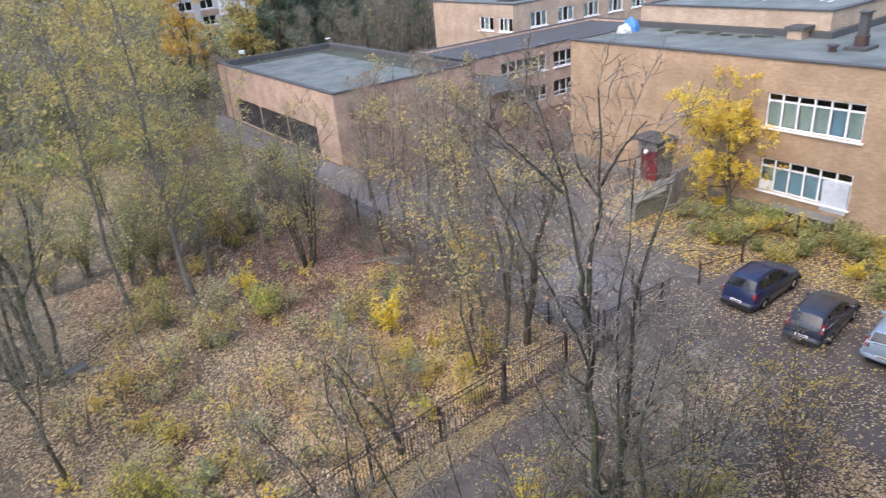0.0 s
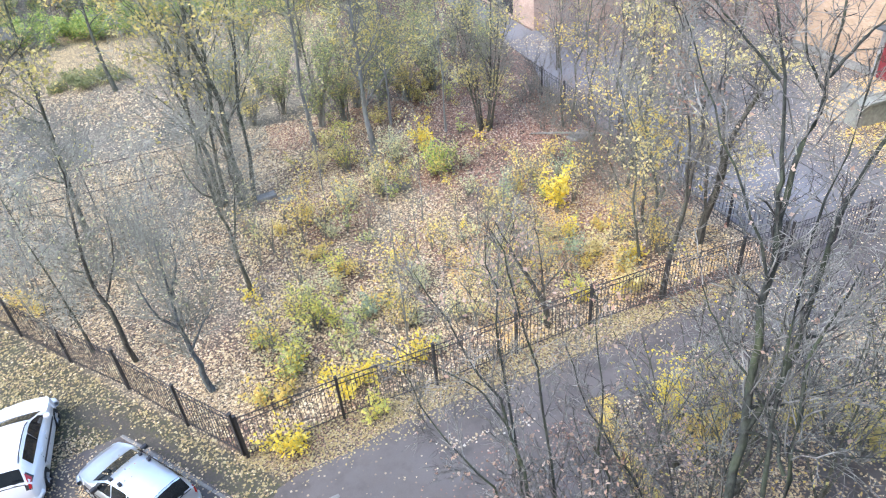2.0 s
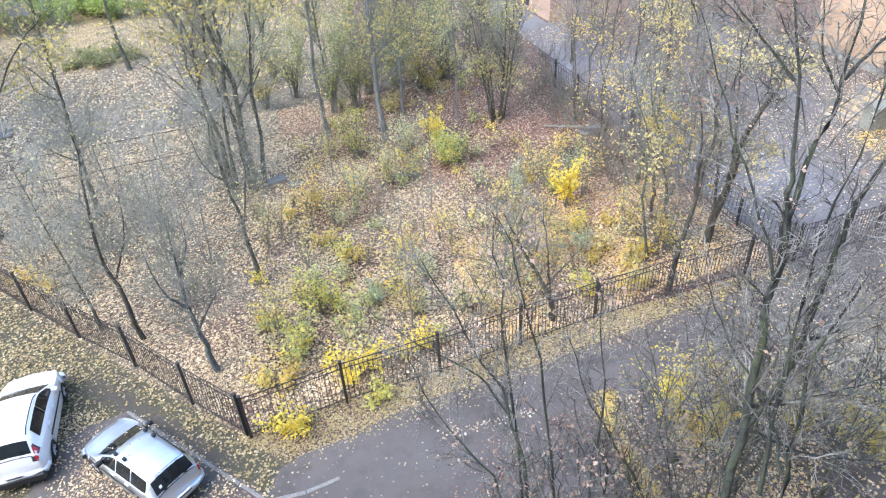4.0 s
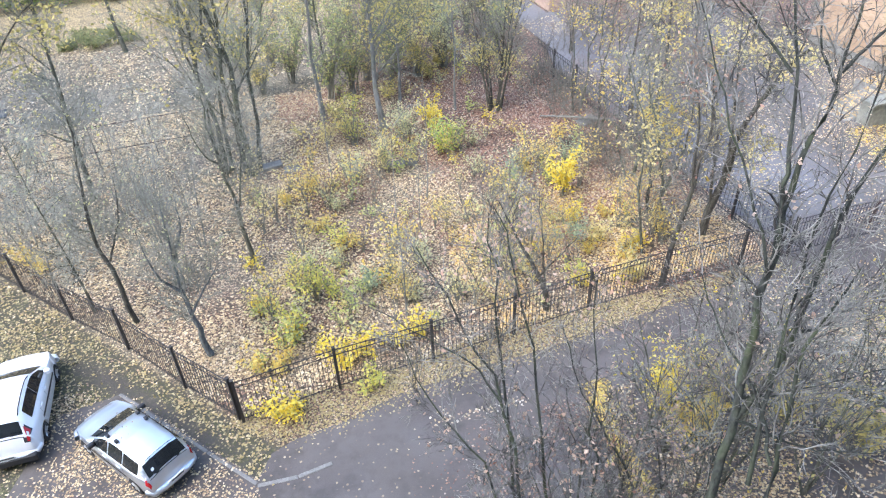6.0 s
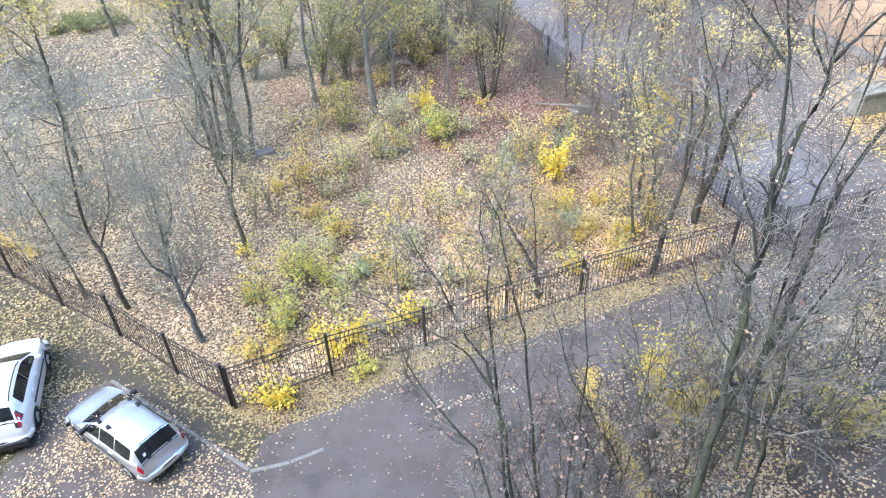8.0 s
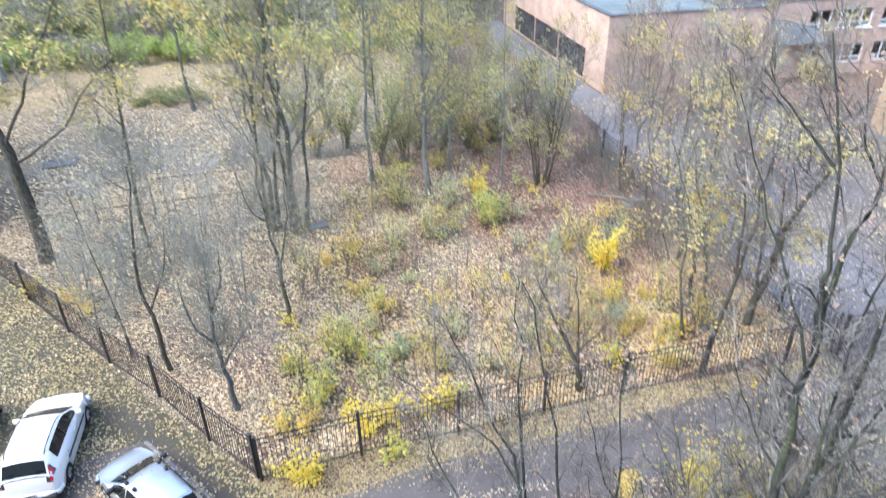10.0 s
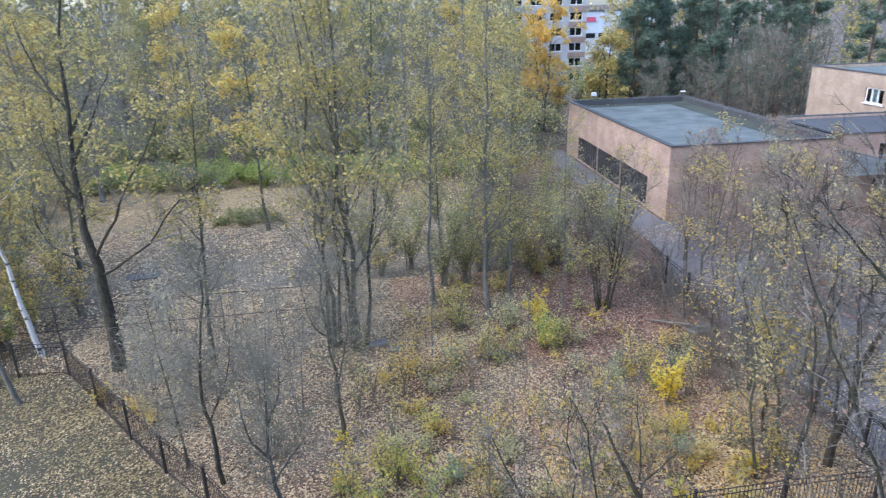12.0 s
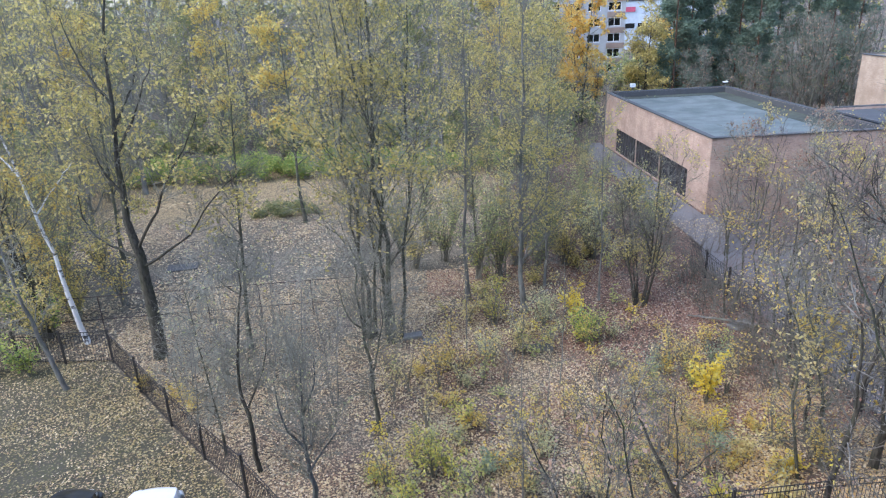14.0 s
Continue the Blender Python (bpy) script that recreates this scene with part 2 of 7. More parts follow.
def glass_material(name="window_glass", tint=(0.85, 0.95, 0.95), rough=0.02):
    m = Nodes(name)
    m.bsdf.inputs["Transmission Weight"].default_value = 1.0
    m.bsdf.inputs["IOR"].default_value = 1.45
    return m.done(tint, rough)


LITTER = ground_material()
ASPHALT = asphalt_material()
BRICK = brick_material("peach_brick", (0.44, 0.31, 0.235), (0.60, 0.44, 0.34), (0.53, 0.42, 0.34))
BRICK_SCHOOL = brick_material("orange_brick", (0.36, 0.248, 0.155), (0.485, 0.35, 0.232), (0.42, 0.325, 0.232))
BRICK_PALE = brick_material("pale_brick", (0.42, 0.315, 0.225), (0.54, 0.42, 0.31), (0.45, 0.385, 0.31))
ROOF = roof_material()
FELT_DARK = plain("dark_felt", (0.075, 0.078, 0.08), 0.8, grain=6)
CONCRETE = plain("weathered_concrete", (0.20, 0.195, 0.175), 0.9, grain=9, amount=0.35)
KERB = plain("kerb_concrete", (0.21, 0.20, 0.18), 0.9, grain=12, amount=0.35)
WHITE_FRAME = plain("white_frame", (0.80, 0.81, 0.82), 0.45)
GLASS = glass_material()
DARK_GLASS = plain("tinted_glass", (0.012, 0.014, 0.015), 0.05, grain=3, spec=0.55)
DUSTY_GLASS = plain("dusty_dark_glass", (0.055, 0.055, 0.058), 0.25, grain=4, amount=0.4, spec=0.4)
CURTAIN = plain("pale_curtain", (0.46, 0.52, 0.46), 0.9, grain=5)
BLIND_BLUE = plain("blue_blind", (0.30, 0.46, 0.56), 0.8, grain=5)
# Dark grey stands in for the dimness of an unlit room.
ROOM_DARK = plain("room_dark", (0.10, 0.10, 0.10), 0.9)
IRON = plain("black_iron_paint", (0.040, 0.035, 0.033), 0.6, grain=25, amount=0.4)
RUST_IRON = plain("rusty_iron", (0.07, 0.045, 0.038), 0.75, grain=20, amount=0.4)
GALV = plain("grey_sheet_metal", (0.22, 0.25, 0.26), 0.5, 0.5, grain=4, amount=0.3)
RED_DOOR = plain("red_door_paint", (0.16, 0.022, 0.028), 0.55, grain=5, amount=0.25)
BARK = bark_material("grey_bark", (0.058, 0.056, 0.041), (0.165, 0.159, 0.120), green=0.5)
BARK_DARK = bark_material("dark_bark", (0.038, 0.034, 0.027), (0.120, 0.109, 0.086), green=0.25)
BARK_BIRCH = bark_material("birch_bark", (0.10, 0.095, 0.09), (0.80, 0.79, 0.76), 2.0, along=1.6, edge=(0.40, 0.48))
BARK_ASPEN = bark_material("aspen_bark", (0.12, 0.115, 0.10), (0.30, 0.29, 0.26), 6.0, green=0.4)
BARK_PINE = bark_material("pine_bark", (0.08, 0.05, 0.035), (0.22, 0.13, 0.085))
BARK_BLUE = bark_material("lichened_bark", (0.06, 0.062, 0.06), (0.17, 0.18, 0.175), green=0.4)
BARK_ASH = bark_material("ash_bark", (0.028, 0.029, 0.024), (0.085, 0.088, 0.072), green=0.5)
TWIG_RED = bark_material("reddish_twigs", (0.14, 0.11, 0.098), (0.33, 0.265, 0.24), 6.0)
TWIG_PALE = bark_material("pale_twigs", (0.241, 0.235, 0.193), (0.437, 0.423, 0.346), 6.0, green=0.2)
TWIG = bark_material("grey_twigs", (0.150, 0.144, 0.116), (0.310, 0.298, 0.241), 6.0, green=0.25)
TWIG_FAR = bark_material("pale_grey_twigs", (0.200, 0.189, 0.150), (0.360, 0.343, 0.275), 3.0, green=0.2)
TWIG_LICHEN = bark_material("lichened_twigs", (0.062, 0.056, 0.048), (0.40, 0.378, 0.325), 2.5, edge=(0.40, 0.66))
TWIG_DARK = bark_material("dark_twigs", (0.120, 0.107, 0.089), (0.250, 0.229, 0.189), 6.0)
LEAF_OLIVE = leaf_material("olive_leaves", [(0.55, 0.47, 0.16), (0.65, 0.54, 0.18), (0.42, 0.385, 0.15), (0.75, 0.61, 0.21), (0.59, 0.50, 0.21), (0.78, 0.65, 0.27)], 0.5)
LEAF_YELLOW = leaf_material("yellow_leaves", [(0.86, 0.66, 0.07), (0.88, 0.72, 0.12), (0.78, 0.65, 0.12), (0.86, 0.62, 0.06), (0.74, 0.64, 0.16), (0.88, 0.76, 0.22)], 0.5)
LEAF_ORANGE = leaf_material("orange_leaves", [(0.86, 0.58, 0.13), (0.88, 0.66, 0.20), (0.80, 0.50, 0.12), (0.84, 0.68, 0.24)], 0.55)
LEAF_GREEN = leaf_material("green_leaves", [(0.26, 0.36, 0.10), (0.38, 0.48, 0.13), (0.50, 0.55, 0.15), (0.21, 0.30, 0.09), (0.60, 0.58, 0.16)], 0.45)
LEAF_DULL = leaf_material("dull_green_leaves", [(0.19, 0.22, 0.10), (0.26, 0.28, 0.12), (0.33, 0.33, 0.15), (0.42, 0.38, 0.17)], 0.45)
LEAF_PALE = leaf_material("pale_leaves", [(0.529, 0.529, 0.287), (0.621, 0.575, 0.310), (0.448, 0.471, 0.265), (0.690, 0.621, 0.276)], 0.4)
LEAF_FRESH = leaf_material("fresh_green_leaves", [(0.391, 0.506, 0.127), (0.506, 0.598, 0.149), (0.621, 0.655, 0.161), (0.322, 0.425, 0.115), (0.713, 0.690, 0.184)], 0.5)
LEAF_LIME = leaf_material("lime_leaves", [(0.52, 0.54, 0.18), (0.60, 0.60, 0.22), (0.44, 0.48, 0.17), (0.66, 0.62, 0.24), (0.36, 0.42, 0.15)], 0.5)
LEAF_LIMEGOLD = leaf_material("lime_gold_leaves", [(0.62, 0.60, 0.16), (0.74, 0.64, 0.14), (0.50, 0.52, 0.16), (0.80, 0.68, 0.20), (0.44, 0.46, 0.15)], 0.5)
LEAF_GOLD = leaf_material("golden_leaves", [(0.74, 0.54, 0.13), (0.80, 0.62, 0.19), (0.66, 0.47, 0.14), (0.78, 0.66, 0.24), (0.62, 0.55, 0.2)], 0.5)
LEAF_GREY = leaf_material("grey_green_leaves", [(0.299, 0.368, 0.230), (0.380, 0.437, 0.287), (0.448, 0.483, 0.276), (0.253, 0.322, 0.207)], 0.4)
LEAF_HAZEL = leaf_material("hazel_leaves", [(0.310, 0.345, 0.149), (0.391, 0.414, 0.172), (0.483, 0.483, 0.207), (0.253, 0.299, 0.138), (0.621, 0.552, 0.218)], 0.5)
LEAF_PALEYELLOW = leaf_material("pale_yellow_leaves", [(0.74, 0.61, 0.26), (0.68, 0.55, 0.24), (0.80, 0.69, 0.36), (0.60, 0.52, 0.23)], 0.5)
LEAF_AMBER = leaf_material("amber_leaves", [(0.90, 0.68, 0.10), (0.90, 0.74, 0.16), (0.84, 0.60, 0.08), (0.88, 0.78, 0.26)], 0.5)
LEAF_WITHERED = leaf_material("withered_leaves", [(0.66, 0.46, 0.33), (0.72, 0.54, 0.40), (0.56, 0.36, 0.25), (0.60, 0.45, 0.34)], 0.4)
LEAF_RED = leaf_material("reddish_leaves", [(0.38, 0.24, 0.17), (0.46, 0.32, 0.21), (0.32, 0.17, 0.12), (0.52, 0.40, 0.26)])
# Needle greens are lightened and greyed to put distance haze into their colour.
NEEDLES = leaf_material("pine_needles", [(0.15, 0.21, 0.15), (0.20, 0.265, 0.185), (0.24, 0.30, 0.20), (0.12, 0.175, 0.13)], 0.25)
FALLEN = leaf_material("fallen_leaves", [(0.515, 0.393, 0.226), (0.660, 0.520, 0.300), (0.390, 0.268, 0.160), (0.725, 0.590, 0.345), (0.215, 0.157, 0.106), (0.590, 0.425, 0.226), (0.740, 0.630, 0.440), (0.300, 0.211, 0.138), (0.685, 0.550, 0.330)], 0.15, 0.6)
FALLEN_GOLD = leaf_material("fallen_yellow_leaves", [(0.68, 0.47, 0.17), (0.60, 0.41, 0.20), (0.66, 0.52, 0.29), (0.42, 0.28, 0.15), (0.68, 0.44, 0.13), (0.50, 0.36, 0.20)], 0.15, 0.6)
FALLEN_RED = leaf_material("fallen_red_leaves", [(0.290, 0.155, 0.104), (0.340, 0.198, 0.130), (0.215, 0.108, 0.079), (0.380, 0.256, 0.182), (0.126, 0.079, 0.064), (0.538, 0.437, 0.328), (0.370, 0.210, 0.137)], 0.1, 0.6)
FALLEN_LAWN = leaf_material("fallen_lawn_leaves", [(0.39, 0.31, 0.14), (0.34, 0.27, 0.14), (0.46, 0.39, 0.21), (0.25, 0.19, 0.10), (0.38, 0.29, 0.12)], 0.15, 0.6)
FALLEN_PALE = leaf_material("fallen_pale_leaves", [(0.550, 0.473, 0.341), (0.440, 0.341, 0.220), (0.638, 0.583, 0.473), (0.374, 0.264, 0.176), (0.528, 0.407, 0.220), (0.286, 0.198, 0.143)], 0.1, 0.5)


# ---- mesh helpers ----
def mesh_object(name, verts, faces, material, parent=None, label="", smooth=False):
    """One mesh object from corner and face arrays (all faces of one length)."""
    verts = np.asarray(verts, np.float32)
    me = bpy.data.meshes.new(name)
    if isinstance(faces, np.ndarray):
        n, k = faces.shape
        me.vertices.add(len(verts))
        me.vertices.foreach_set("co", verts.ravel())
        me.loops.add(n * k)
        me.loops.foreach_set("vertex_index", faces.astype(np.int32).ravel())
        me.polygons.add(n)
        me.polygons.foreach_set("loop_start", np.arange(0, n * k, k, dtype=np.int32))
        me.update(calc_edges=True)
        me.validate()
    else:
        me.from_pydata(verts.tolist(), [], faces)
    if smooth:
        me.polygons.foreach_set("use_smooth", np.ones(len(me.polygons), dtype=bool))
    me.materials.append(material)
    ob = new(name, me)
    if parent is not None:
        ob.parent = parent
    if label:
        ob["label"] = label
    return ob


class Solid:
    """Boxes and slabs gathered into one mesh."""

    def __init__(self):
        self.v, self.f = [], []

    def box(self, x0, x1, y0, y1, z0, z1):
        n = len(self.v)
        self.v += [(x, y, z) for z in (z0, z1) for x, y in ((x0, y0), (x1, y0), (x1, y1), (x0, y1))]
        self.f += [(n + 3, n + 2, n + 1, n), (n + 4, n + 5, n + 6, n + 7)]
        self.f += [(n + i, n + (i + 1) % 4, n + 4 + (i + 1) % 4, n + 4 + i) for i in range(4)]
        return self

    def prism(self, outline, z0, z1):
        """A slab over an outline given anticlockwise."""
        n, k = len(self.v), len(outline)
        self.v += [(x, y, z) for z in (z0, z1) for x, y in outline]
        self.f += [tuple(n + k + i for i in range(k)), tuple(n + k - 1 - i for i in range(k))]
        self.f += [(n + i, n + (i + 1) % k, n + k + (i + 1) % k, n + k + i) for i in range(k)]
        return self

    def rod(self, a, b, r, sides=6):
        v, f = tubes(np.array([[a, b]], float), np.full((1, 2), r), sides)
        n = len(self.v)
        self.v += v.tolist()
        self.f += [tuple(n + i for i in q) for q in f.tolist()]
        self.f += [tuple(n + sides - 1 - i for i in range(sides)), tuple(n + sides + i for i in range(sides))]
        return self

    def make(self, name, material, parent=None, label="", bevel=0.0, smooth=False):
        me = bpy.data.meshes.new(name)
        me.from_pydata(self.v, [], self.f)
        if bevel:
            bm = bmesh.new()
            bm.from_mesh(me)
            bmesh.ops.bevel(bm, geom=bm.edges[:], offset=bevel, segments=1, affect="EDGES")
            bm.to_mesh(me)
            bm.free()
        if smooth:
            me.polygons.foreach_set("use_smooth", np.ones(len(me.polygons), dtype=bool))
        me.materials.append(material)
        ob = new(name, me)
        if parent is not None:
            ob.parent = parent
        if label:
            ob["label"] = label
        return ob


def thing(name, label, category, group="", place=None, kind=""):
    ob = tagged(new(name), label, category, group, kind)
    if place is not None:
        ob.matrix_world = place
    return ob


def unit(v):
    return v / np.maximum(np.linalg.norm(v, axis=-1, keepdims=True), 1e-9)


def tubes(P, R, sides):
    """Tapered tubes along polylines P (n, k, 3) with radii R (n, k)."""
    n, k, _ = P.shape
    T = unit(np.gradient(P, axis=1))
    ref = np.where(np.abs(T[..., 2:3]) > 0.9, np.array([1.0, 0, 0]), np.array([0, 0, 1.0]))
    A = unit(np.cross(T, ref))
    B = np.cross(T, A)
    ang = np.arange(sides) * 2 * np.pi / sides
    ring = np.cos(ang)[:, None] * A[:, :, None, :] + np.sin(ang)[:, None] * B[:, :, None, :]
    V = (P[:, :, None, :] + R[:, :, None, None] * ring).reshape(-1, 3)
    i, j, s = np.meshgrid(np.arange(n), np.arange(k - 1), np.arange(sides), indexing="ij")
    s2 = (s + 1) % sides
    base = (i * k + j) * sides
    F = np.stack([base + s, base + s2, base + sides + s2, base + sides + s], -1).reshape(-1, 4)
    return V, F


def join(parts):
    vs, fs, n = [], [], 0
    for v, f in parts:
        vs.append(v)
        fs.append(f + n)
        n += len(v)
    return np.concatenate(vs), np.concatenate(fs)


def leaves(points, size, rng, flat=0.0, wide=0.62):
    """Small folded leaves, each an island of two triangles round its midrib."""
    n = len(points)
    a = unit(rng.normal(size=(n, 3)) * np.array([1, 1, 1 - flat]))
    b = unit(np.cross(a, unit(rng.normal(size=(n, 3)) * np.array([1 - flat, 1 - flat, 1]) + np.array([0, 0, 3.0 * flat]))))
    c = np.cross(a, b)
    s = size * rng.uniform(0.6, 1.35, (n, 1))
    V = np.stack([points - a * s * 0.5, points + b * s * wide * 0.5 + c * s * 0.1, points + a * s * 0.5, points - b * s * wide * 0.5 + c * s * 0.1], 1).reshape(-1, 3)
    return V, np.arange(4 * n).reshape(-1, 4)


def sprout(rng, P, R, n, t0, t1, angle, length, k=4, up=0.0, wob=0.12, rr=0.55, taper=0.25, shorten=0.5):
    """n side shoots on every polyline of P."""
    m, kk, _ = P.shape
    t = (t0 + (t1 - t0) * (np.arange(n) + rng.uniform(0, 1, (m, n))) / n)
    u = t * (kk - 1)
    i = np.minimum(u.astype(int), kk - 2)
    w = (u - i)[..., None]
    rows = np.arange(m)[:, None]
    p0 = P[rows, i] * (1 - w) + P[rows, i + 1] * w
    T = unit(P[rows, i + 1] - P[rows, i])
    r0 = (R[rows, i] * (1 - w[..., 0]) + R[rows, i + 1] * w[..., 0]) * rr
    side = unit(np.cross(T, rng.normal(size=T.shape)))
    an = np.radians(rng.normal(angle, angle * 0.22, t.shape))[..., None]
    d = np.cos(an) * T + np.sin(an) * side
    total = np.linalg.norm(np.diff(P, axis=1), axis=-1).sum(1)[:, None]
    L = length * (total if length < 0 else 1.0) * np.sign(length) * (1 - shorten * t) * rng.uniform(0.65, 1.25, t.shape)
    p0, d, r0, L = p0.reshape(-1, 3), d.reshape(-1, 3), r0.ravel(), L.ravel()
    pts = [p0]
    for _ in range(k - 1):
        pts.append(pts[-1] + d * (L / (k - 1))[:, None])
        d = unit(d + rng.normal(size=d.shape) * wob + np.array([0, 0, up]))
    Q = np.stack(pts, 1)
    return Q, r0[:, None] * np.linspace(1, taper, k)


def along(rng, P, n, t0=0.2):
    m, k, _ = P.shape
    u = rng.uniform(t0, 1, (m, n)) * (k - 1)
    i = np.minimum(u.astype(int), k - 2)
    w = (u - i)[..., None]
    rows = np.arange(m)[:, None]
    return (P[rows, i] * (1 - w) + P[rows, i + 1] * w).reshape(-1, 3)


def stem(rng, foot, top, r, k=9, wob=0.02, bend=None, end=0.15):
    """A trunk from foot to top, slightly crooked."""
    foot, top = np.array(foot, float), np.array(top, float)
    t = np.linspace(0, 1, k)[:, None]
    P = foot * (1 - t) + top * t
    L = np.linalg.norm(top - foot)
    off = np.cumsum(rng.normal(size=(k, 3)) * wob * L / 3, axis=0)
    off -= off[0]
    off *= np.array([1, 1, 0.2])
    P = P + off * (1 - 0.4 * t)
    if bend is not None:
        P = P + np.array(bend) * (t * (1 - t) * 4)
    R = r * (1 - (1 - end) * t[:, 0] ** 0.65)
    R[0] *= 1.35
    return P[None], R[None]


def tree(name, label, category, place, stems, seed, bark=None, twig=None, leaf=None, leaf_size=0.12, leaf_n=2, limbs=12, limb_len=-0.38, limb_angle=45, limb_t=(0.25, 0.97), boughs=6, twigs=6, up=0.06, twig_r=0.007, twig_len=0.7, group="", spread=0.02, sides=8, limb_r=0.5, twig_k=3, shoots=0, crook=0.17, leaf_from=0.0):
    """A tree: tapered trunk or trunks, limbs, fine branches and a loose crown of single leaves. stems: rows of foot, top, radius."""
    rng = np.random.default_rng(seed)
    ob = thing(name, label, category, group, Matrix.Translation(place))
    for foot, top, r, *end in stems:
        P, R = stem(rng, foot, top, r, wob=spread, end=end[0] if end else 0.15)
        Q, S = sprout(rng, P, R, limbs, *limb_t, limb_angle, limb_len, 6, up, crook, limb_r, 0.2, 0.45)
        S = np.maximum(S, twig_r * 1.3)
        U, V = sprout(rng, Q, S, boughs, 0.2, 0.98, 48, -0.45, 4, up, 0.30, 0.6, 0.3, 0.4)
        V = np.maximum(V, twig_r)
        fine = [tubes(U, V, 3)]
        W = U
        if twigs:
            W, X = sprout(rng, U, V, twigs, 0.15, 0.98, 38, twig_len, twig_k, up * 0.5, 0.26, 0.7, 0.3, 0.3)
            fine.append(tubes(W, np.maximum(X, twig_r * 0.45), 3))
        if shoots:
            Y, Z = sprout(rng, P, R, shoots, 0.04, 0.6, 60, 1.3, 3, 0.12, 0.2, 0.1, 0.3, 0.3)
            fine.append(tubes(Y, np.clip(Z, 0.006, 0.012), 3))
            Y2, Z2 = sprout(rng, Y, Z, 3, 0.3, 0.98, 40, 0.5, 2, 0.1, 0.2, 0.6, 0.3, 0.3)
            fine.append(tubes(Y2, np.clip(Z2, 0.005, 0.008), 3))
        mesh_object("trunk", *join([tubes(P, R, sides), tubes(Q, S, 5)]), bark or BARK, ob, smooth=True)
        mesh_object("branchwork", *join(fine), twig or TWIG, ob)["kind"] = "stuff"
        if leaf is not None and leaf_n:
            # leaves hang on in loose clumps, other twigs are bare
            m = W.mean(1) + rng.normal(size=(len(W), 3)) * 0.25
            hang = np.sin(m[:, 0] * 2.3 + seed) * np.sin(m[:, 1] * 2.1 + 1.0) + np.sin(m[:, 2] * 1.9 + m[:, 0] * 0.8 + seed * 0.7)
            share = 0.55 if leaf_n >= 1 else 0.55 * leaf_n
            keep = W[hang > np.quantile(hang, 1 - share)] if leaf_n >= 0.4 else W[rng.uniform(size=len(W)) < leaf_n]
            keep = keep[keep.mean(1)[:, 2] > leaf_from + rng.normal(size=len(keep)) * 0.25 * leaf_from]
            pts = along(rng, keep, max(2, int(round(leaf_n / 0.55))) if leaf_n >= 0.4 else 1)
            pts = pts + rng.normal(size=pts.shape) * leaf_size * 0.5
            mesh_object("crown", *leaves(pts, leaf_size, rng), leaf, ob)["kind"] = "stuff"
    return ob


def bent(points, k, rng, crook):
    """A smooth limb through a few points, with small kinks of its own."""
    p = np.array(points, float)
    q = np.concatenate([[2 * p[0] - p[1]], p, [2 * p[-1] - p[-2]]])
    t = np.linspace(0, len(p) - 1.0001, k)
    i = t.astype(int)
    w = (t - i)[:, None]
    a, b, c, d = q[i], q[i + 1], q[i + 2], q[i + 3]
    P = 0.5 * (2 * b + (c - a) * w + (2 * a - 5 * b + 4 * c - d) * w ** 2 + (3 * b - a - 3 * c + d) * w ** 3)
    kink = rng.normal(size=(k, 3)) * crook * np.linalg.norm(np.diff(p, axis=0), axis=1).sum() / k
    kink[0] = kink[-1] = 0
    return (P + kink)[None]


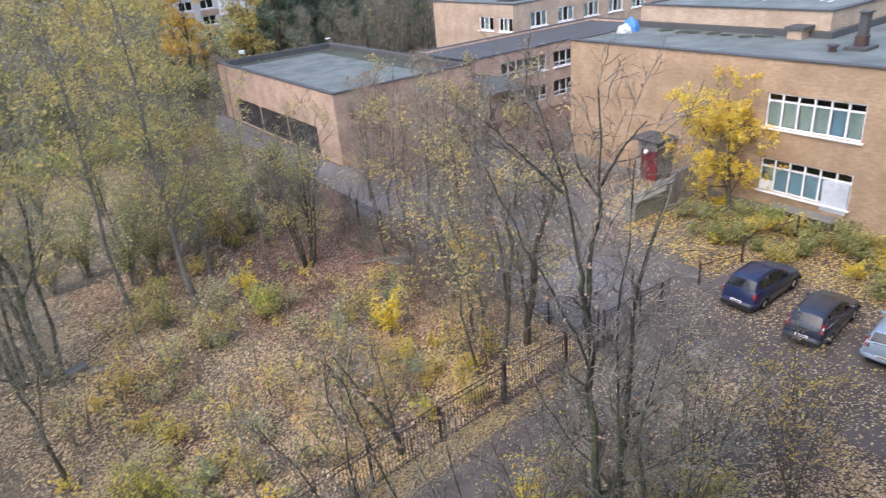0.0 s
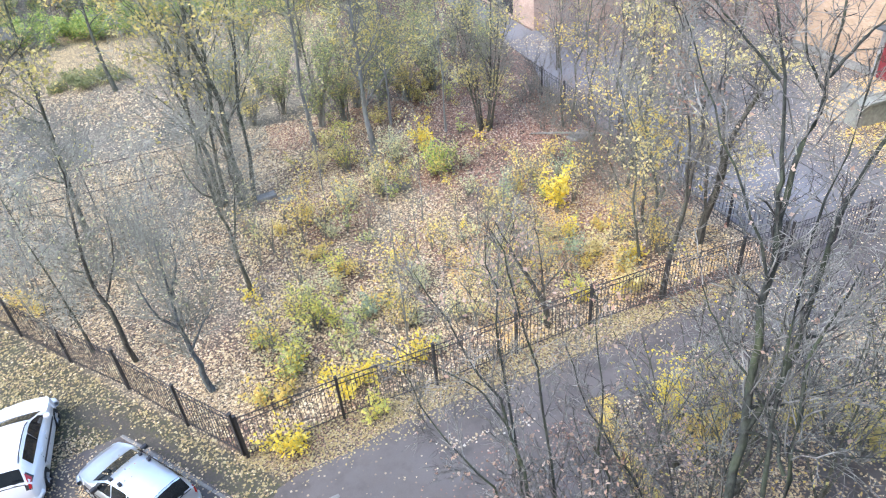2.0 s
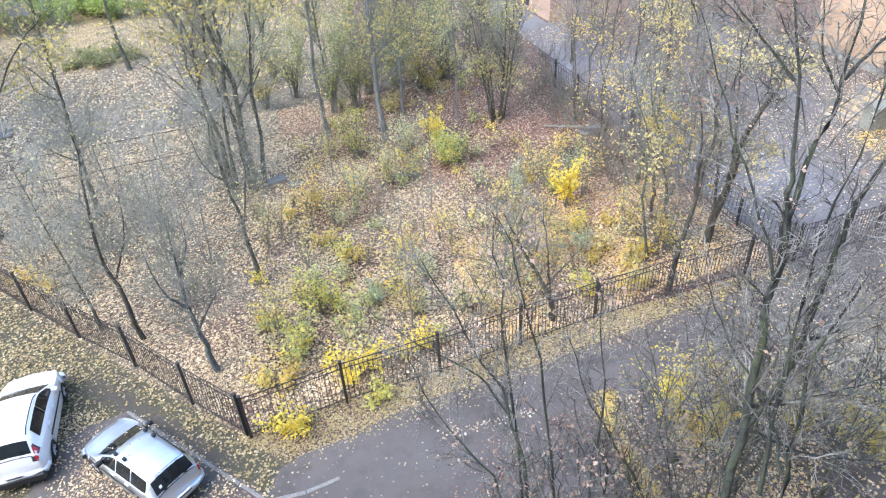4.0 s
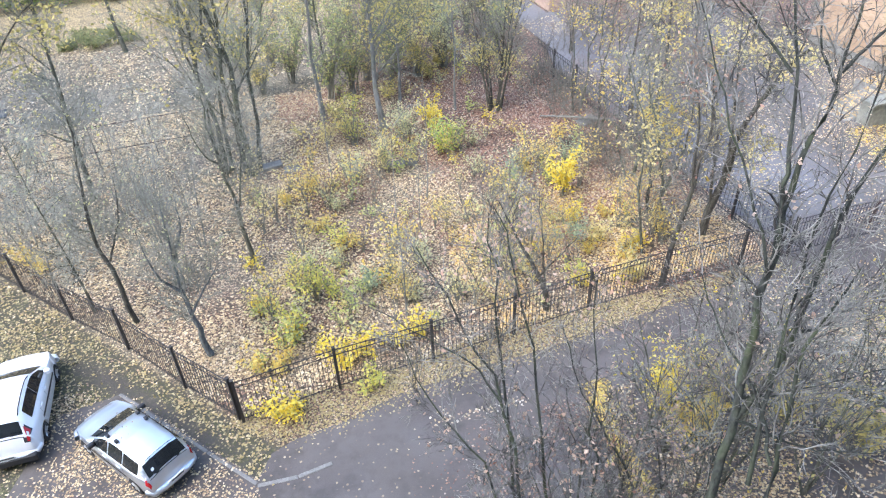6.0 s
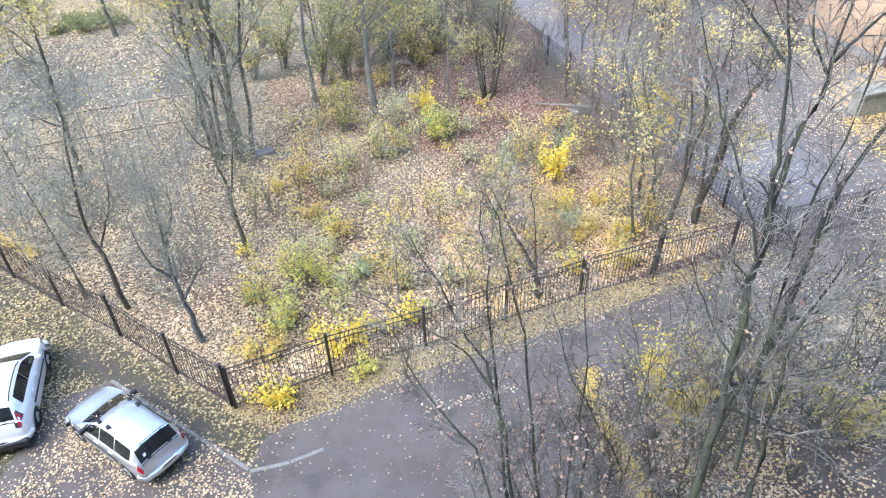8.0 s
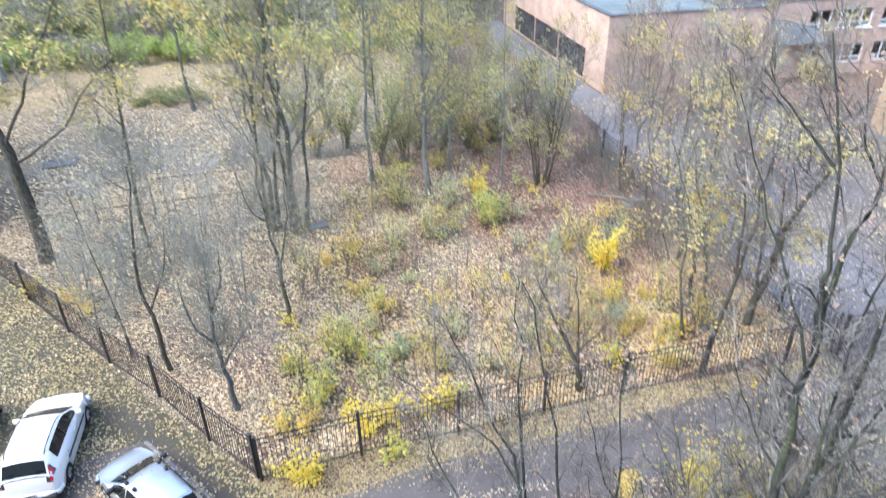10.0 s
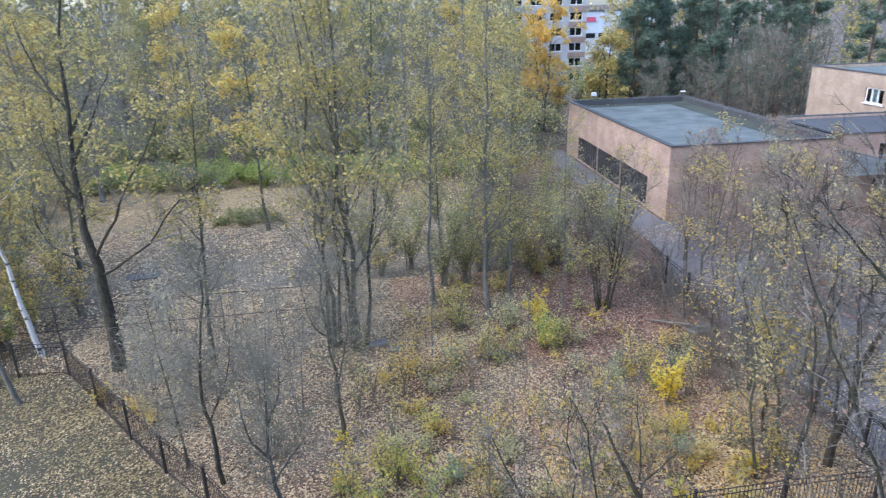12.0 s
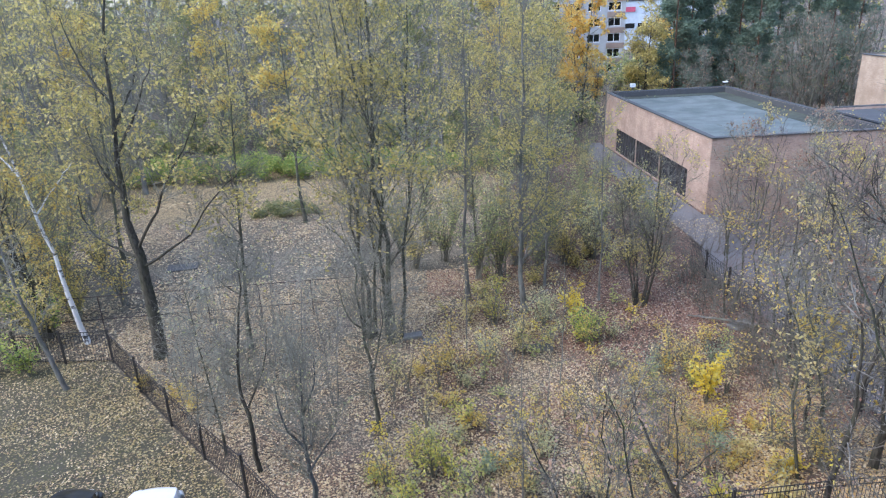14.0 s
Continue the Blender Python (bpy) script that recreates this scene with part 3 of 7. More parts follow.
class Grown:
    """A tree grown limb by limb: each limb is a part, its side shoots and twigs hang on it."""

    def __init__(self, name, label, category, foot, seed, bark, twig, leaf=None, group="", leaf_size=0.11, leaf_n=0.1, shoots=2.4, shoot_len=1.5, twigs=5, twig_len=0.5, twig_r=0.006, angle=52, up=0.08):
        self.ob = thing(name, label, category, group, Matrix.Translation((foot[0], foot[1], 0)))
        self.foot, self.rng = np.array((foot[0], foot[1], 0.0)), np.random.default_rng(seed)
        self.bark, self.twig, self.leaf, self.leaf_size, self.leaf_n = bark, twig, leaf, leaf_size, leaf_n
        self.shoots, self.shoot_len, self.twigs, self.twig_len, self.twig_r, self.angle, self.up = shoots, shoot_len, twigs, twig_len, twig_r, angle, up
        self.wood, self.tips = [], []

    def limb(self, points, r0, r1, name="limb", start=0.12, crook=0.07, bare=False):
        rng = self.rng
        P = bent(points, 12, rng, crook) - self.foot
        R = (r0 + (r1 - r0) * np.linspace(0, 1, 12) ** 0.8)[None]
        mesh_object(name, *tubes(P, R, 8), self.bark, self.ob, smooth=True)
        if bare:
            return self
        L = np.linalg.norm(np.diff(P[0], axis=0), axis=1).sum()
        Q, S = sprout(rng, P, R, max(3, int(L * self.shoots)), start, 0.99, self.angle, self.shoot_len, 6, self.up, 0.24, 0.5, 0.25, 0.4)
        S = np.clip(S, self.twig_r * 1.2, self.twig_r * 2.2)
        U, V = sprout(rng, Q, S, self.twigs, 0.15, 0.99, 46, self.twig_len, 4, self.up, 0.30, 0.65, 0.4, 0.3)
        V = np.maximum(V, self.twig_r * 0.8)
        W, X = sprout(rng, U, V, 3, 0.2, 0.98, 44, self.twig_len * 0.45, 3, self.up, 0.25, 0.7, 0.5, 0.3)
        self.wood += [tubes(Q, S, 4), tubes(U, V, 3), tubes(W, np.maximum(X, self.twig_r * 0.55), 3)]
        self.tips += [U, W[:, [0, 1, 1, 2]]]
        return self

    def done(self):
        if self.wood:
            mesh_object("branchwork", *join(self.wood), self.twig, self.ob)["kind"] = "stuff"
        if self.leaf is not None and self.tips:
            T = np.concatenate(self.tips)
            m = T.mean(1)
            hang = np.sin(m[:, 0] * 2.1 + 1.3) * np.sin(m[:, 1] * 2.3) + np.sin(m[:, 2] * 1.7 + m[:, 0])
            keep = T[(hang > 0.2) & (self.rng.uniform(size=len(T)) < self.leaf_n * 2)]
            if len(keep):
                pts = along(self.rng, keep, 2, 0.3)
                pts = pts + self.rng.normal(size=pts.shape) * self.leaf_size * 0.5 - np.array([0, 0, self.leaf_size * 0.4])
                mesh_object("crown", *leaves(pts, self.leaf_size, self.rng), self.leaf, self.ob)["kind"] = "stuff"
        return self.ob


def shrub(name, label, category, place, size, height, seed, leaf, leaf_size=0.13, stems=9, leaf_n=14, twig=None, group="", bare=False, twig_n=5, feet=0.06):
    """A bush: thin stems fanning out of one foot, twigs, and leaves along them."""
    rng = np.random.default_rng(seed)
    ob = thing(name, label, category, group, Matrix.Translation(place))
    k = 5
    ang = rng.uniform(0, 2 * np.pi, stems)
    out = rng.uniform(0.15, 1.0, stems) * size
    tip = np.stack([np.cos(ang) * out, np.sin(ang) * out, height * rng.uniform(0.55, 1.0, stems)], -1)
    t = np.linspace(0, 1, k)[None, :, None]
    P = tip[:, None, :] * np.concatenate([t ** 1.4, t ** 1.4, t], -1) + rng.normal(size=(stems, k, 3)) * 0.03 * t
    P[:, :, :2] += (rng.normal(size=(stems, 1, 2)) * feet * size)
    R = (0.008 + 0.006 * height) * np.linspace(1, 0.3, k)[None] * np.ones((stems, 1))
    W, X = sprout(rng, P, R, twig_n, 0.2, 0.98, 40, -0.4, 4, 0.05, 0.15, 0.6, 0.3, 0.3)
    X = np.maximum(X, 0.005)
    mesh_object("stemwork", *join([tubes(P, R, 4), tubes(W, X, 3)]), twig or TWIG, ob)["kind"] = "stuff"
    if not bare:
        pts = np.concatenate([along(rng, W, leaf_n, 0.1), along(rng, P, leaf_n, 0.35)])
        pts = pts + rng.normal(size=pts.shape) * leaf_size * 0.7
        mesh_object("foliage", *leaves(pts, leaf_size, rng, 0.4), leaf, ob)["kind"] = "stuff"
    return ob


# ---- ground, asphalt, kerbs ----
def make_ground():
    rng = np.random.default_rng(3)
    xs = np.concatenate([[-3000, -900, -300, -120], np.arange(-60, 61, 1.5), [120, 300, 900, 3000]])
    ys = np.concatenate([[-3000, -900, -200, -60], np.arange(-15, 106, 1.5), [160, 300, 900, 3000]])
    X, Y = np.meshgrid(xs, ys, indexing="ij")
    Z = rng.normal(size=X.shape) * 0.012 - 0.015
    V = np.stack([X, Y, Z], -1).reshape(-1, 3)
    n, k = X.shape
    i, j = np.meshgrid(np.arange(n - 1), np.arange(k - 1), indexing="ij")
    F = np.stack([i * k + j, (i + 1) * k + j, (i + 1) * k + j + 1, i * k + j + 1], -1).reshape(-1, 4)
    return tagged(mesh_object("ground", V, F, LITTER, smooth=True), "brown and tan leaf litter over soil with grass patches", "ground", kind="structure")


make_ground()
road_outline = [(-10.2, -8), (29.4, -8), (29.4, 9), (28.9, 13.2), (29.3, 16.0), (26.9, 16.6), (27.7, 19.5), (28.6, 24.0), (35.7, 24.5), (35.7, 47.8), (22.7, 47.8), (22.7, 76), (20.0, 76), (19.8, 42), (18.5, 37.5), (18.5, 16.5), (15.4, 15.5), (11.15, 15.16), (8.56, 14.84), (4.98, 14.68), (2.23, 14.47), (0.32, 13.98), (-1.2, 13.8), (-1.95, 13.5), (-2.4, 12.75), (-6.3, 17.5), (-8.2, 17.2), (-9.4, 14)]
tagged(Solid().prism(road_outline, -0.2, 0.03).make("road", ASPHALT), "grey cracked asphalt drive strewn with fallen leaves", "road", kind="structure")


def kerb_run(points, top=0.085, width=0.12, group="kerb stones"):
    """Kerb stones, each about a metre, along a line of points."""
    for (ax, ay), (bx, by) in zip(points, points[1:]):
        L = math.hypot(bx - ax, by - ay)
        n = max(1, round(L / 1.0))
        for i in range(n):
            t = (i + 0.5) / n
            s = Solid().box(-L / n / 2 + 0.012, L / n / 2 - 0.012, -width / 2, width / 2, -0.15, top + random.uniform(-0.012, 0.012))
            ob = tagged(s.make("kerb_stone", KERB, bevel=0.015), "worn pale concrete kerb stone set in asphalt", "kerb", group)
            ob.matrix_world = pose(ax + (bx - ax) * t, ay + (by - ay) * t, 0, 0, 0, math.degrees(math.atan2(by - ay, bx - ax)) + random.uniform(-1.5, 1.5))


kerb_run([(-6.4, 17.5), (-4.4, 15.0), (-2.44, 12.6)], 0.05, 0.11)
kerb_run([(-2.44, 12.55), (-1.3, 12.45), (-0.3, 12.6)], 0.055, 0.13)
kerb_run([(26.35, 16.4), (25.75, 20.2), (25.75, 24.0)], 0.12)
tagged(Solid().prism([(8.0, 3), (15.0, 3), (14.6, 10.5), (12.6, 12.3), (9.2, 12.6), (8.0, 12.0)], -0.1, 0.09).make("verge", ASPHALT), "worn raised asphalt verge under thicket trees", "verge", kind="structure")


# ---- fences ----
PICKET = Solid().box(-0.008, 0.008, -0.008, 0.008, 0.10, 1.62)
picket_mesh = bpy.data.meshes.new("picket")
picket_mesh.from_pydata(PICKET.v, [], PICKET.f)
picket_mesh.materials.append(IRON)


def fence_run(points, group, label, height=1.85, gap=0.135):
    """Welded iron fence: a section between each two posts."""
    for (ax, ay), (bx, by) in zip(points, points[1:]):
        L = math.hypot(bx - ax, by - ay)
        ob = thing("fence_section", label, "fence", group, pose(ax, ay, 0, 0, 0, math.degrees(math.atan2(by - ay, bx - ax))))
        Solid().box(-0.045, 0.045, -0.045, 0.045, -0.2, height).box(-0.055, 0.055, -0.055, 0.055, height, height + 0.02).make("post", IRON, ob)
        for name, z in (("top_rail", height - 0.12), ("middle_rail", height - 0.33), ("bottom_rail", 0.16)):
            Solid().box(0.045, L - 0.045, -0.012, 0.012, z, z + 0.026).make(name, IRON, ob)
        n = int((L - 0.1) / gap)
        for i in range(1, n):
            p = new("picket", picket_mesh)
            p.parent = ob
            p.location, p.scale = (L * i / n, 0.0285 * (1 if i % 2 else -1) * 0 + 0.029, 0.0), (1, 1, (height - 0.1) / 1.62)
            p.rotation_euler = (random.uniform(-0.006, 0.006), random.uniform(-0.008, 0.008), 0)


front_fence = [(-2.62, 15.0), (0.45, 15.35), (3.65, 15.52), (6.66, 15.78), (9.67, 16.06), (12.8, 16.2), (16.1, 16.2), (18.4, 16.25), (20.75, 16.3), (22.9, 16.2)]
side_fence = [(-2.75, 15.15), (-4.35, 17.1), (-6.25, 19.65), (-8.35, 22.0), (-10.4, 24.5), (-12.7, 27.4), (-15.0, 30.3)]
back_fence = [(-15.1, 30.45), (-17.5, 30.6), (-19.9, 30.9), (-22.5, 31.2), (-25.1, 31.5)]
inner_fence = [(18.2, 16.4), (18.05, 19.2), (18.0, 22.0), (17.9, 24.8), (17.85, 27.6), (17.75, 30.4), (17.7, 33.2), (17.65, 36.0), (17.6, 38.4)]
fence_run(front_fence, "front fence", "black welded iron picket fence section beside the drive")
fence_run(side_fence, "side fence", "black welded iron picket fence section along the lawn")
fence_run(back_fence, "back fence", "black iron picket fence section under trees")
fence_run(inner_fence, "inner fence", "dark iron picket fence section beside the school court", gap=0.2)


railing = thing("pipe_railing", "thin rusty two-rail pipe railing along the old pitch", "railing", "", pose(0, 0, 0))
for k in range(7):
    Solid().rod((-19.8 + 2.85 * k, 34.0 + 0.09 * k, -0.1), (-19.8 + 2.85 * k, 34.0 + 0.09 * k, 2.15), 0.03).make("post", RUST_IRON, railing)
for z in (0.75, 2.1):
    Solid().rod((-19.8, 34.0, z), (-2.7, 34.54, z + 0.05), 0.024).make("rail", RUST_IRON, railing)


def rail_post(x, y, h=1.15):
    ob = thing("rail_post", "dark rusty iron post of a low verge rail", "post", "verge rail posts", pose(x, y, 0))
    Solid().box(-0.04, 0.04, -0.04, 0.04, -0.1, h).make("upright", RUST_IRON, ob)
    Solid().box(-0.055, 0.055, -0.055, 0.055, h, h + 0.02).make("cap", RUST_IRON, ob)


for px_, py_, ph in ((25.7, 16.7, 1.3), (29.3, 16.7, 1.5), (33.8, 16.3, 1.3), (23.1, 16.9, 1.1)):
    rail_post(px_, py_, ph)
rail = thing("verge_rail", "thin dark pipe rail between verge posts", "railing", "", pose(0, 0, 0))
Solid().rod((29.3, 16.7, 1.35), (33.8, 16.3, 1.15), 0.025).make("rail", RUST_IRON, rail)
Solid().rod((25.7, 16.7, 1.15), (29.3, 16.7, 0.5), 0.025).make("rail", RUST_IRON, rail)


# ---- buildings ----
def wall(name, a, b, z0, z1, holes, material, parent, thick=0.4, label="", trim=0.0):
    """A wall from a to b (outside on the right hand), with openings cut through it: rows of along from, to, and height from, to."""
    L = math.hypot(b[0] - a[0], b[1] - a[1])
    us = sorted({trim, L - trim, *[h[0] for h in holes], *[h[1] for h in holes]})
    zs = sorted({z0, z1, *[h[2] for h in holes], *[h[3] for h in holes]})
    nu, nz = len(us), len(zs)
    solid = {(i, k) for i in range(nu - 1) for k in range(nz - 1) if not any(h[0] < (us[i] + us[i + 1]) / 2 < h[1] and h[2] < (zs[k] + zs[k + 1]) / 2 < h[3] for h in holes)}
    s = Solid()
    s.v = [(u, y, z) for y in (0.0, thick) for u in us for z in zs]
    f, r = lambda i, k: i * nz + k, lambda i, k: nu * nz + i * nz + k  # noqa: E731
    for i, k in solid:
        s.f += [(f(i, k), f(i + 1, k), f(i + 1, k + 1), f(i, k + 1)), (r(i, k), r(i, k + 1), r(i + 1, k + 1), r(i + 1, k))]
        for di, dk, p, q in ((-1, 0, (i, k), (i, k + 1)), (1, 0, (i + 1, k + 1), (i + 1, k)), (0, -1, (i + 1, k), (i, k)), (0, 1, (i, k + 1), (i + 1, k + 1))):
            if (i + di, k + dk) not in solid:
                s.f.append((f(*p), f(*q), r(*q), r(*p)))
    ob = s.make(name, material, parent, label)
    ob.matrix_world = pose(a[0], a[1], 0, 0, 0, math.degrees(math.atan2(b[1] - a[1], b[0] - a[0])))
    return ob


def window(parent, a, b, u0, u1, z0, z1, mullions=3, transom=0.0, sill=True, blinds=(), frame=0.07, frame_mat=None, pane_mat=None):
    """A window in the wall a-b: frame with mullions, one pane a light, a sill, and blinds behind some lights."""
    turn = pose(a[0], a[1], 0, 0, 0, math.degrees(math.atan2(b[1] - a[1], b[0] - a[0])))
    fm = frame_mat or WHITE_FRAME
    y0, y1 = 0.10, 0.19
    s = Solid()
    s.box(u0, u1, y0, y1, z0, z0 + frame).box(u0, u1, y0, y1, z1 - frame, z1)
    s.box(u0, u0 + frame, y0, y1, z0 + frame, z1 - frame).box(u1 - frame, u1, y0, y1, z0 + frame, z1 - frame)
    w = (u1 - u0) / mullions
    bars = []
    for i in range(1, mullions):
        bars.append(Solid().box(u0 + w * i - frame * 0.6, u0 + w * i + frame * 0.6, y0 - 0.01, y1, z0 + frame, z1 - frame))
    win = s.make("window", fm, parent)
    win.matrix_world = turn
    for bar in bars:
        bar.make("mullion", fm, win)
    if transom:
        Solid().box(u0 + frame, u1 - frame, y0 + 0.01, y1 - 0.01, transom, transom + frame * 1.2).make("transom", fm, win)
    for i in range(mullions):
        pane = Solid().box(u0 + w * i + frame * 0.5, u0 + w * (i + 1) - frame * 0.5, 0.14, 0.15, z0 + frame * 0.8, z1 - frame * 0.8).make("pane", pane_mat or GLASS, win)
        if i < len(blinds) and blinds[i] is not None:
            zt = (transom or z1) - 0.02
            s2 = Solid()
            n = 9
            for q in range(n):
                du = (w - frame) / n
                s2.box(u0 + w * i + frame * 0.5 + du * q, u0 + w * i + frame * 0.5 + du * (q + 1), 0.26 + 0.02 * (q % 2), 0.27 + 0.02 * (q % 2), z0 + 0.08, zt)
            s2.make("blind", blinds[i], win)
    if sill:
        Solid().box(u0 - 0.12, u1 + 0.12, -0.16, y0 - 0.003, z0 - 0.09, z0 - 0.01).make("sill", WHITE_FRAME, win)
    return win


def flat_roof(parent, x0, x1, y0, y1, z, material=None, curb=0.28, over=0.10, label=""):
    """Felt deck with a raised rim capped in dark sheet."""
    Solid().box(x0 + 0.4, x1 - 0.4, y0 + 0.4, y1 - 0.4, z - 0.25, z).make("roof", material or ROOF, parent, label or "grey felt flat roof")
    s = Solid()
    for bx in ((x0 - over, x1 + over, y0 - over, y0 + 0.38), (x0 - over, x1 + over, y1 - 0.38, y1 + over), (x0 - over, x0 + 0.38, y0 + 0.38, y1 - 0.38), (x1 - 0.38, x1 + over, y0 + 0.38, y1 - 0.38)):
        s.box(*bx, z + curb, z + curb + 0.07)
    s.make("roof_edge", FELT_DARK, parent, "dark sheet capping")


def gymnasium():
    g = thing("gymnasium", "low peach brick gymnasium with flat felt roof", "building", "", pose(0, 0, 0))
    x0, x1, y0, y1, top = 23.0, 36.8, 48.1, 75.0, 5.85
    # four runs anticlockwise seen from above, outside on the right
    wins = [(3.9, 10.1, 0.1, 2.6), (10.17, 16.5, 0.1, 2.6), (16.57, 22.9, 0.1, 2.6)]
    holes = [(26.9 - b - 0.0, 26.9 - a, c, d) for a, b, c, d in wins]
    vents = [(1.35, 1.65, 3.55, 3.9), (3.85, 4.15, 3.6, 3.95), (6.5, 6.8, 3.5, 3.85)]
    wall("wall", (x0, y0), (x1, y0), -0.3, top, vents, BRICK, g, trim=0.4)
    wall("wall", (x1, y0), (x1, y1), -0.3, top, [], BRICK, g)
    wall("wall", (x1, y1), (x0, y1), -0.3, top, [], BRICK, g, trim=0.4)
    wall("wall", (x0, y1), (x0, y0), -0.3, top, holes, BRICK, g)
    for a, b, c, d in holes:
        window(g, (x0, y1), (x0, y0), a, b, c, d, 8, 0, False, frame=0.06, frame_mat=IRON, pane_mat=DUSTY_GLASS)
    for a, b, c, d in vents:
        s = Solid()
        for q in range(5):
            s.box(x0 + a, x0 + b, y0 + 0.05, y0 + 0.16, c + 0.06 * q + 0.01, c + 0.06 * q + 0.04)
        s.make("vent", RUST_IRON, g, "small rusty wall vent grille")
    flat_roof(g, x0, x1, y0, y1, top - 0.55, curb=0.555, label="pale grey felt roof with damp patches")
    lining = Solid()
    for bx in ((x0 + 0.402, x1 - 0.402, y0 + 0.402, y0 + 0.43), (x0 + 0.402, x1 - 0.402, y1 - 0.43, y1 - 0.402), (x0 + 0.402, x0 + 0.43, y0 + 0.43, y1 - 0.43), (x1 - 0.43, x1 - 0.402, y0 + 0.43, y1 - 0.43)):
        lining.box(*bx, top - 0.54, top)
    lining.make("parapet_lining", FELT_DARK, g, "dark felt lining of the parapet")
    # raised dark strip along the far side of the deck
    Solid().box(x1 - 2.6, x1 - 0.45, y0 + 3.0, y1 - 0.45, top - 0.546, top - 0.53).box(x0 + 0.45, x1 - 2.62, y1 - 2.0, y1 - 0.45, top - 0.546, top - 0.53).make("roof_strip", plain("mossy_felt", (0.062, 0.07, 0.05), 0.9, grain=2.5, amount=0.4), g, "dark mossy felt strip")
    return g


gymnasium()


def connecting_block():
    c = thing("connecting_block", "two-storey peach brick connecting wing with flat roof", "building", "", pose(0, 0, 0))
    x0, x1, y0, y1, top = 36.85, 62.0, 48.3, 57.0, 6.1
    a, b = (x0, y0), (x1, y0)
    rows = [(3.6, 9.4), (10.3, 13.0)]
    holes = [(u0, u1, z0, z1) for u0, u1 in rows for z0, z1 in ((3.75, 5.25), (0.9, 2.5))]
    wall("wall", a, b, -0.3, top, holes, BRICK, c)
    wall("wall", b, (x1, y1), -0.3, top, [], BRICK, c)
    wall("wall", (x1, y1), (x0, y1), -0.3, top, [], BRICK, c)
    for u0, u1, z0, z1 in holes:
        window(c, a, b, u0, u1, z0, z1, 6 if u1 - u0 > 4 else 3, z0 + 0.4, z0 > 3, (CURTAIN, None, CURTAIN, CURTAIN, None, CURTAIN))
    flat_roof(c, x0, x1, y0, y1, top - 0.2, FELT_DARK, 0.2)
    # grey sheet lean-to in the corner by the gymnasium
    v = [(36.9, 46.9, 3.1), (42.4, 46.9, 3.1), (42.4, 48.25, 3.6), (36.9, 48.25, 5.0)]
    lean = thing("lean_to_canopy", "weathered grey sheet metal lean-to canopy on brick wall", "canopy", "", pose(0, 0, 0))
    mesh_object("sheet", [*v, *[(x, y, z - 0.08) for x, y, z in v]], [(0, 1, 2, 3), (7, 6, 5, 4), (0, 4, 5, 1), (1, 5, 6, 2), (2, 6, 7, 3), (3, 7, 4, 0)], plain("weathered_sheet", (0.12, 0.13, 0.125), 0.8, grain=3, amount=0.35), lean)
    for x in (37.1, 39.6, 42.2):
        Solid().box(x, x + 0.1, 46.95, 47.05, -0.05, 3.03).make("support", RUST_IRON, lean)


connecting_block()


def rear_block():
    r = thing("rear_block", "pale brick rear school block with small white windows", "building", "", pose(0, 0, 0))
    x0, y0, y1, top = 50.0, 57.2, 72.0, 9.0
    a, b = (x0, y1), (x0, y0)
    holes = [(8.9, 11.4, 6.1, 7.6), (12.3, 14.6, 6.1, 7.6)]
    wall("wall", a, b, -0.3, top, holes, BRICK_PALE, r)
    for u0, u1, z0, z1 in holes:
        window(r, a, b, u0, u1, z0, z1, 3, 0, True, (None, CURTAIN, None), frame=0.12)
    c, d = (x0, y0), (86.0, y0)
    cells = [(2.5 + 4.2 * i, 5.0 + 4.2 * i, 6.3, 7.9) for i in range(7)]
    wall("wall", c, d, -0.3, top, cells, BRICK_PALE, r, trim=0.4)
    for u0, u1, z0, z1 in cells:
        window(r, c, d, u0, u1, z0, z1, 3, 0, True, (CURTAIN, None, CURTAIN), frame=0.1)
    wall("wall", d, (86.0, y1), -0.3, top, [], BRICK_PALE, r)
    wall("wall", (86.0, y1), a, -0.3, top, [], BRICK_PALE, r, trim=0.4)
    flat_roof(r, x0, 86.0, y0, y1, top - 0.3)
    s = Solid().box(54, 60, 62, 64.5, 9.02, 9.5).box(53.8, 60.2, 61.8, 64.7, 9.5, 9.62)
    for i in range(9):
        s.box(54.3 + 0.62 * i, 54.65 + 0.62 * i, 61.9, 61.98, 9.1, 9.4)
    s.box(54, 60, 62, 64.5, 8.6, 9.02)
    s.make("roof_hatch", FELT_DARK, r, "long dark roof light box")


rear_block()


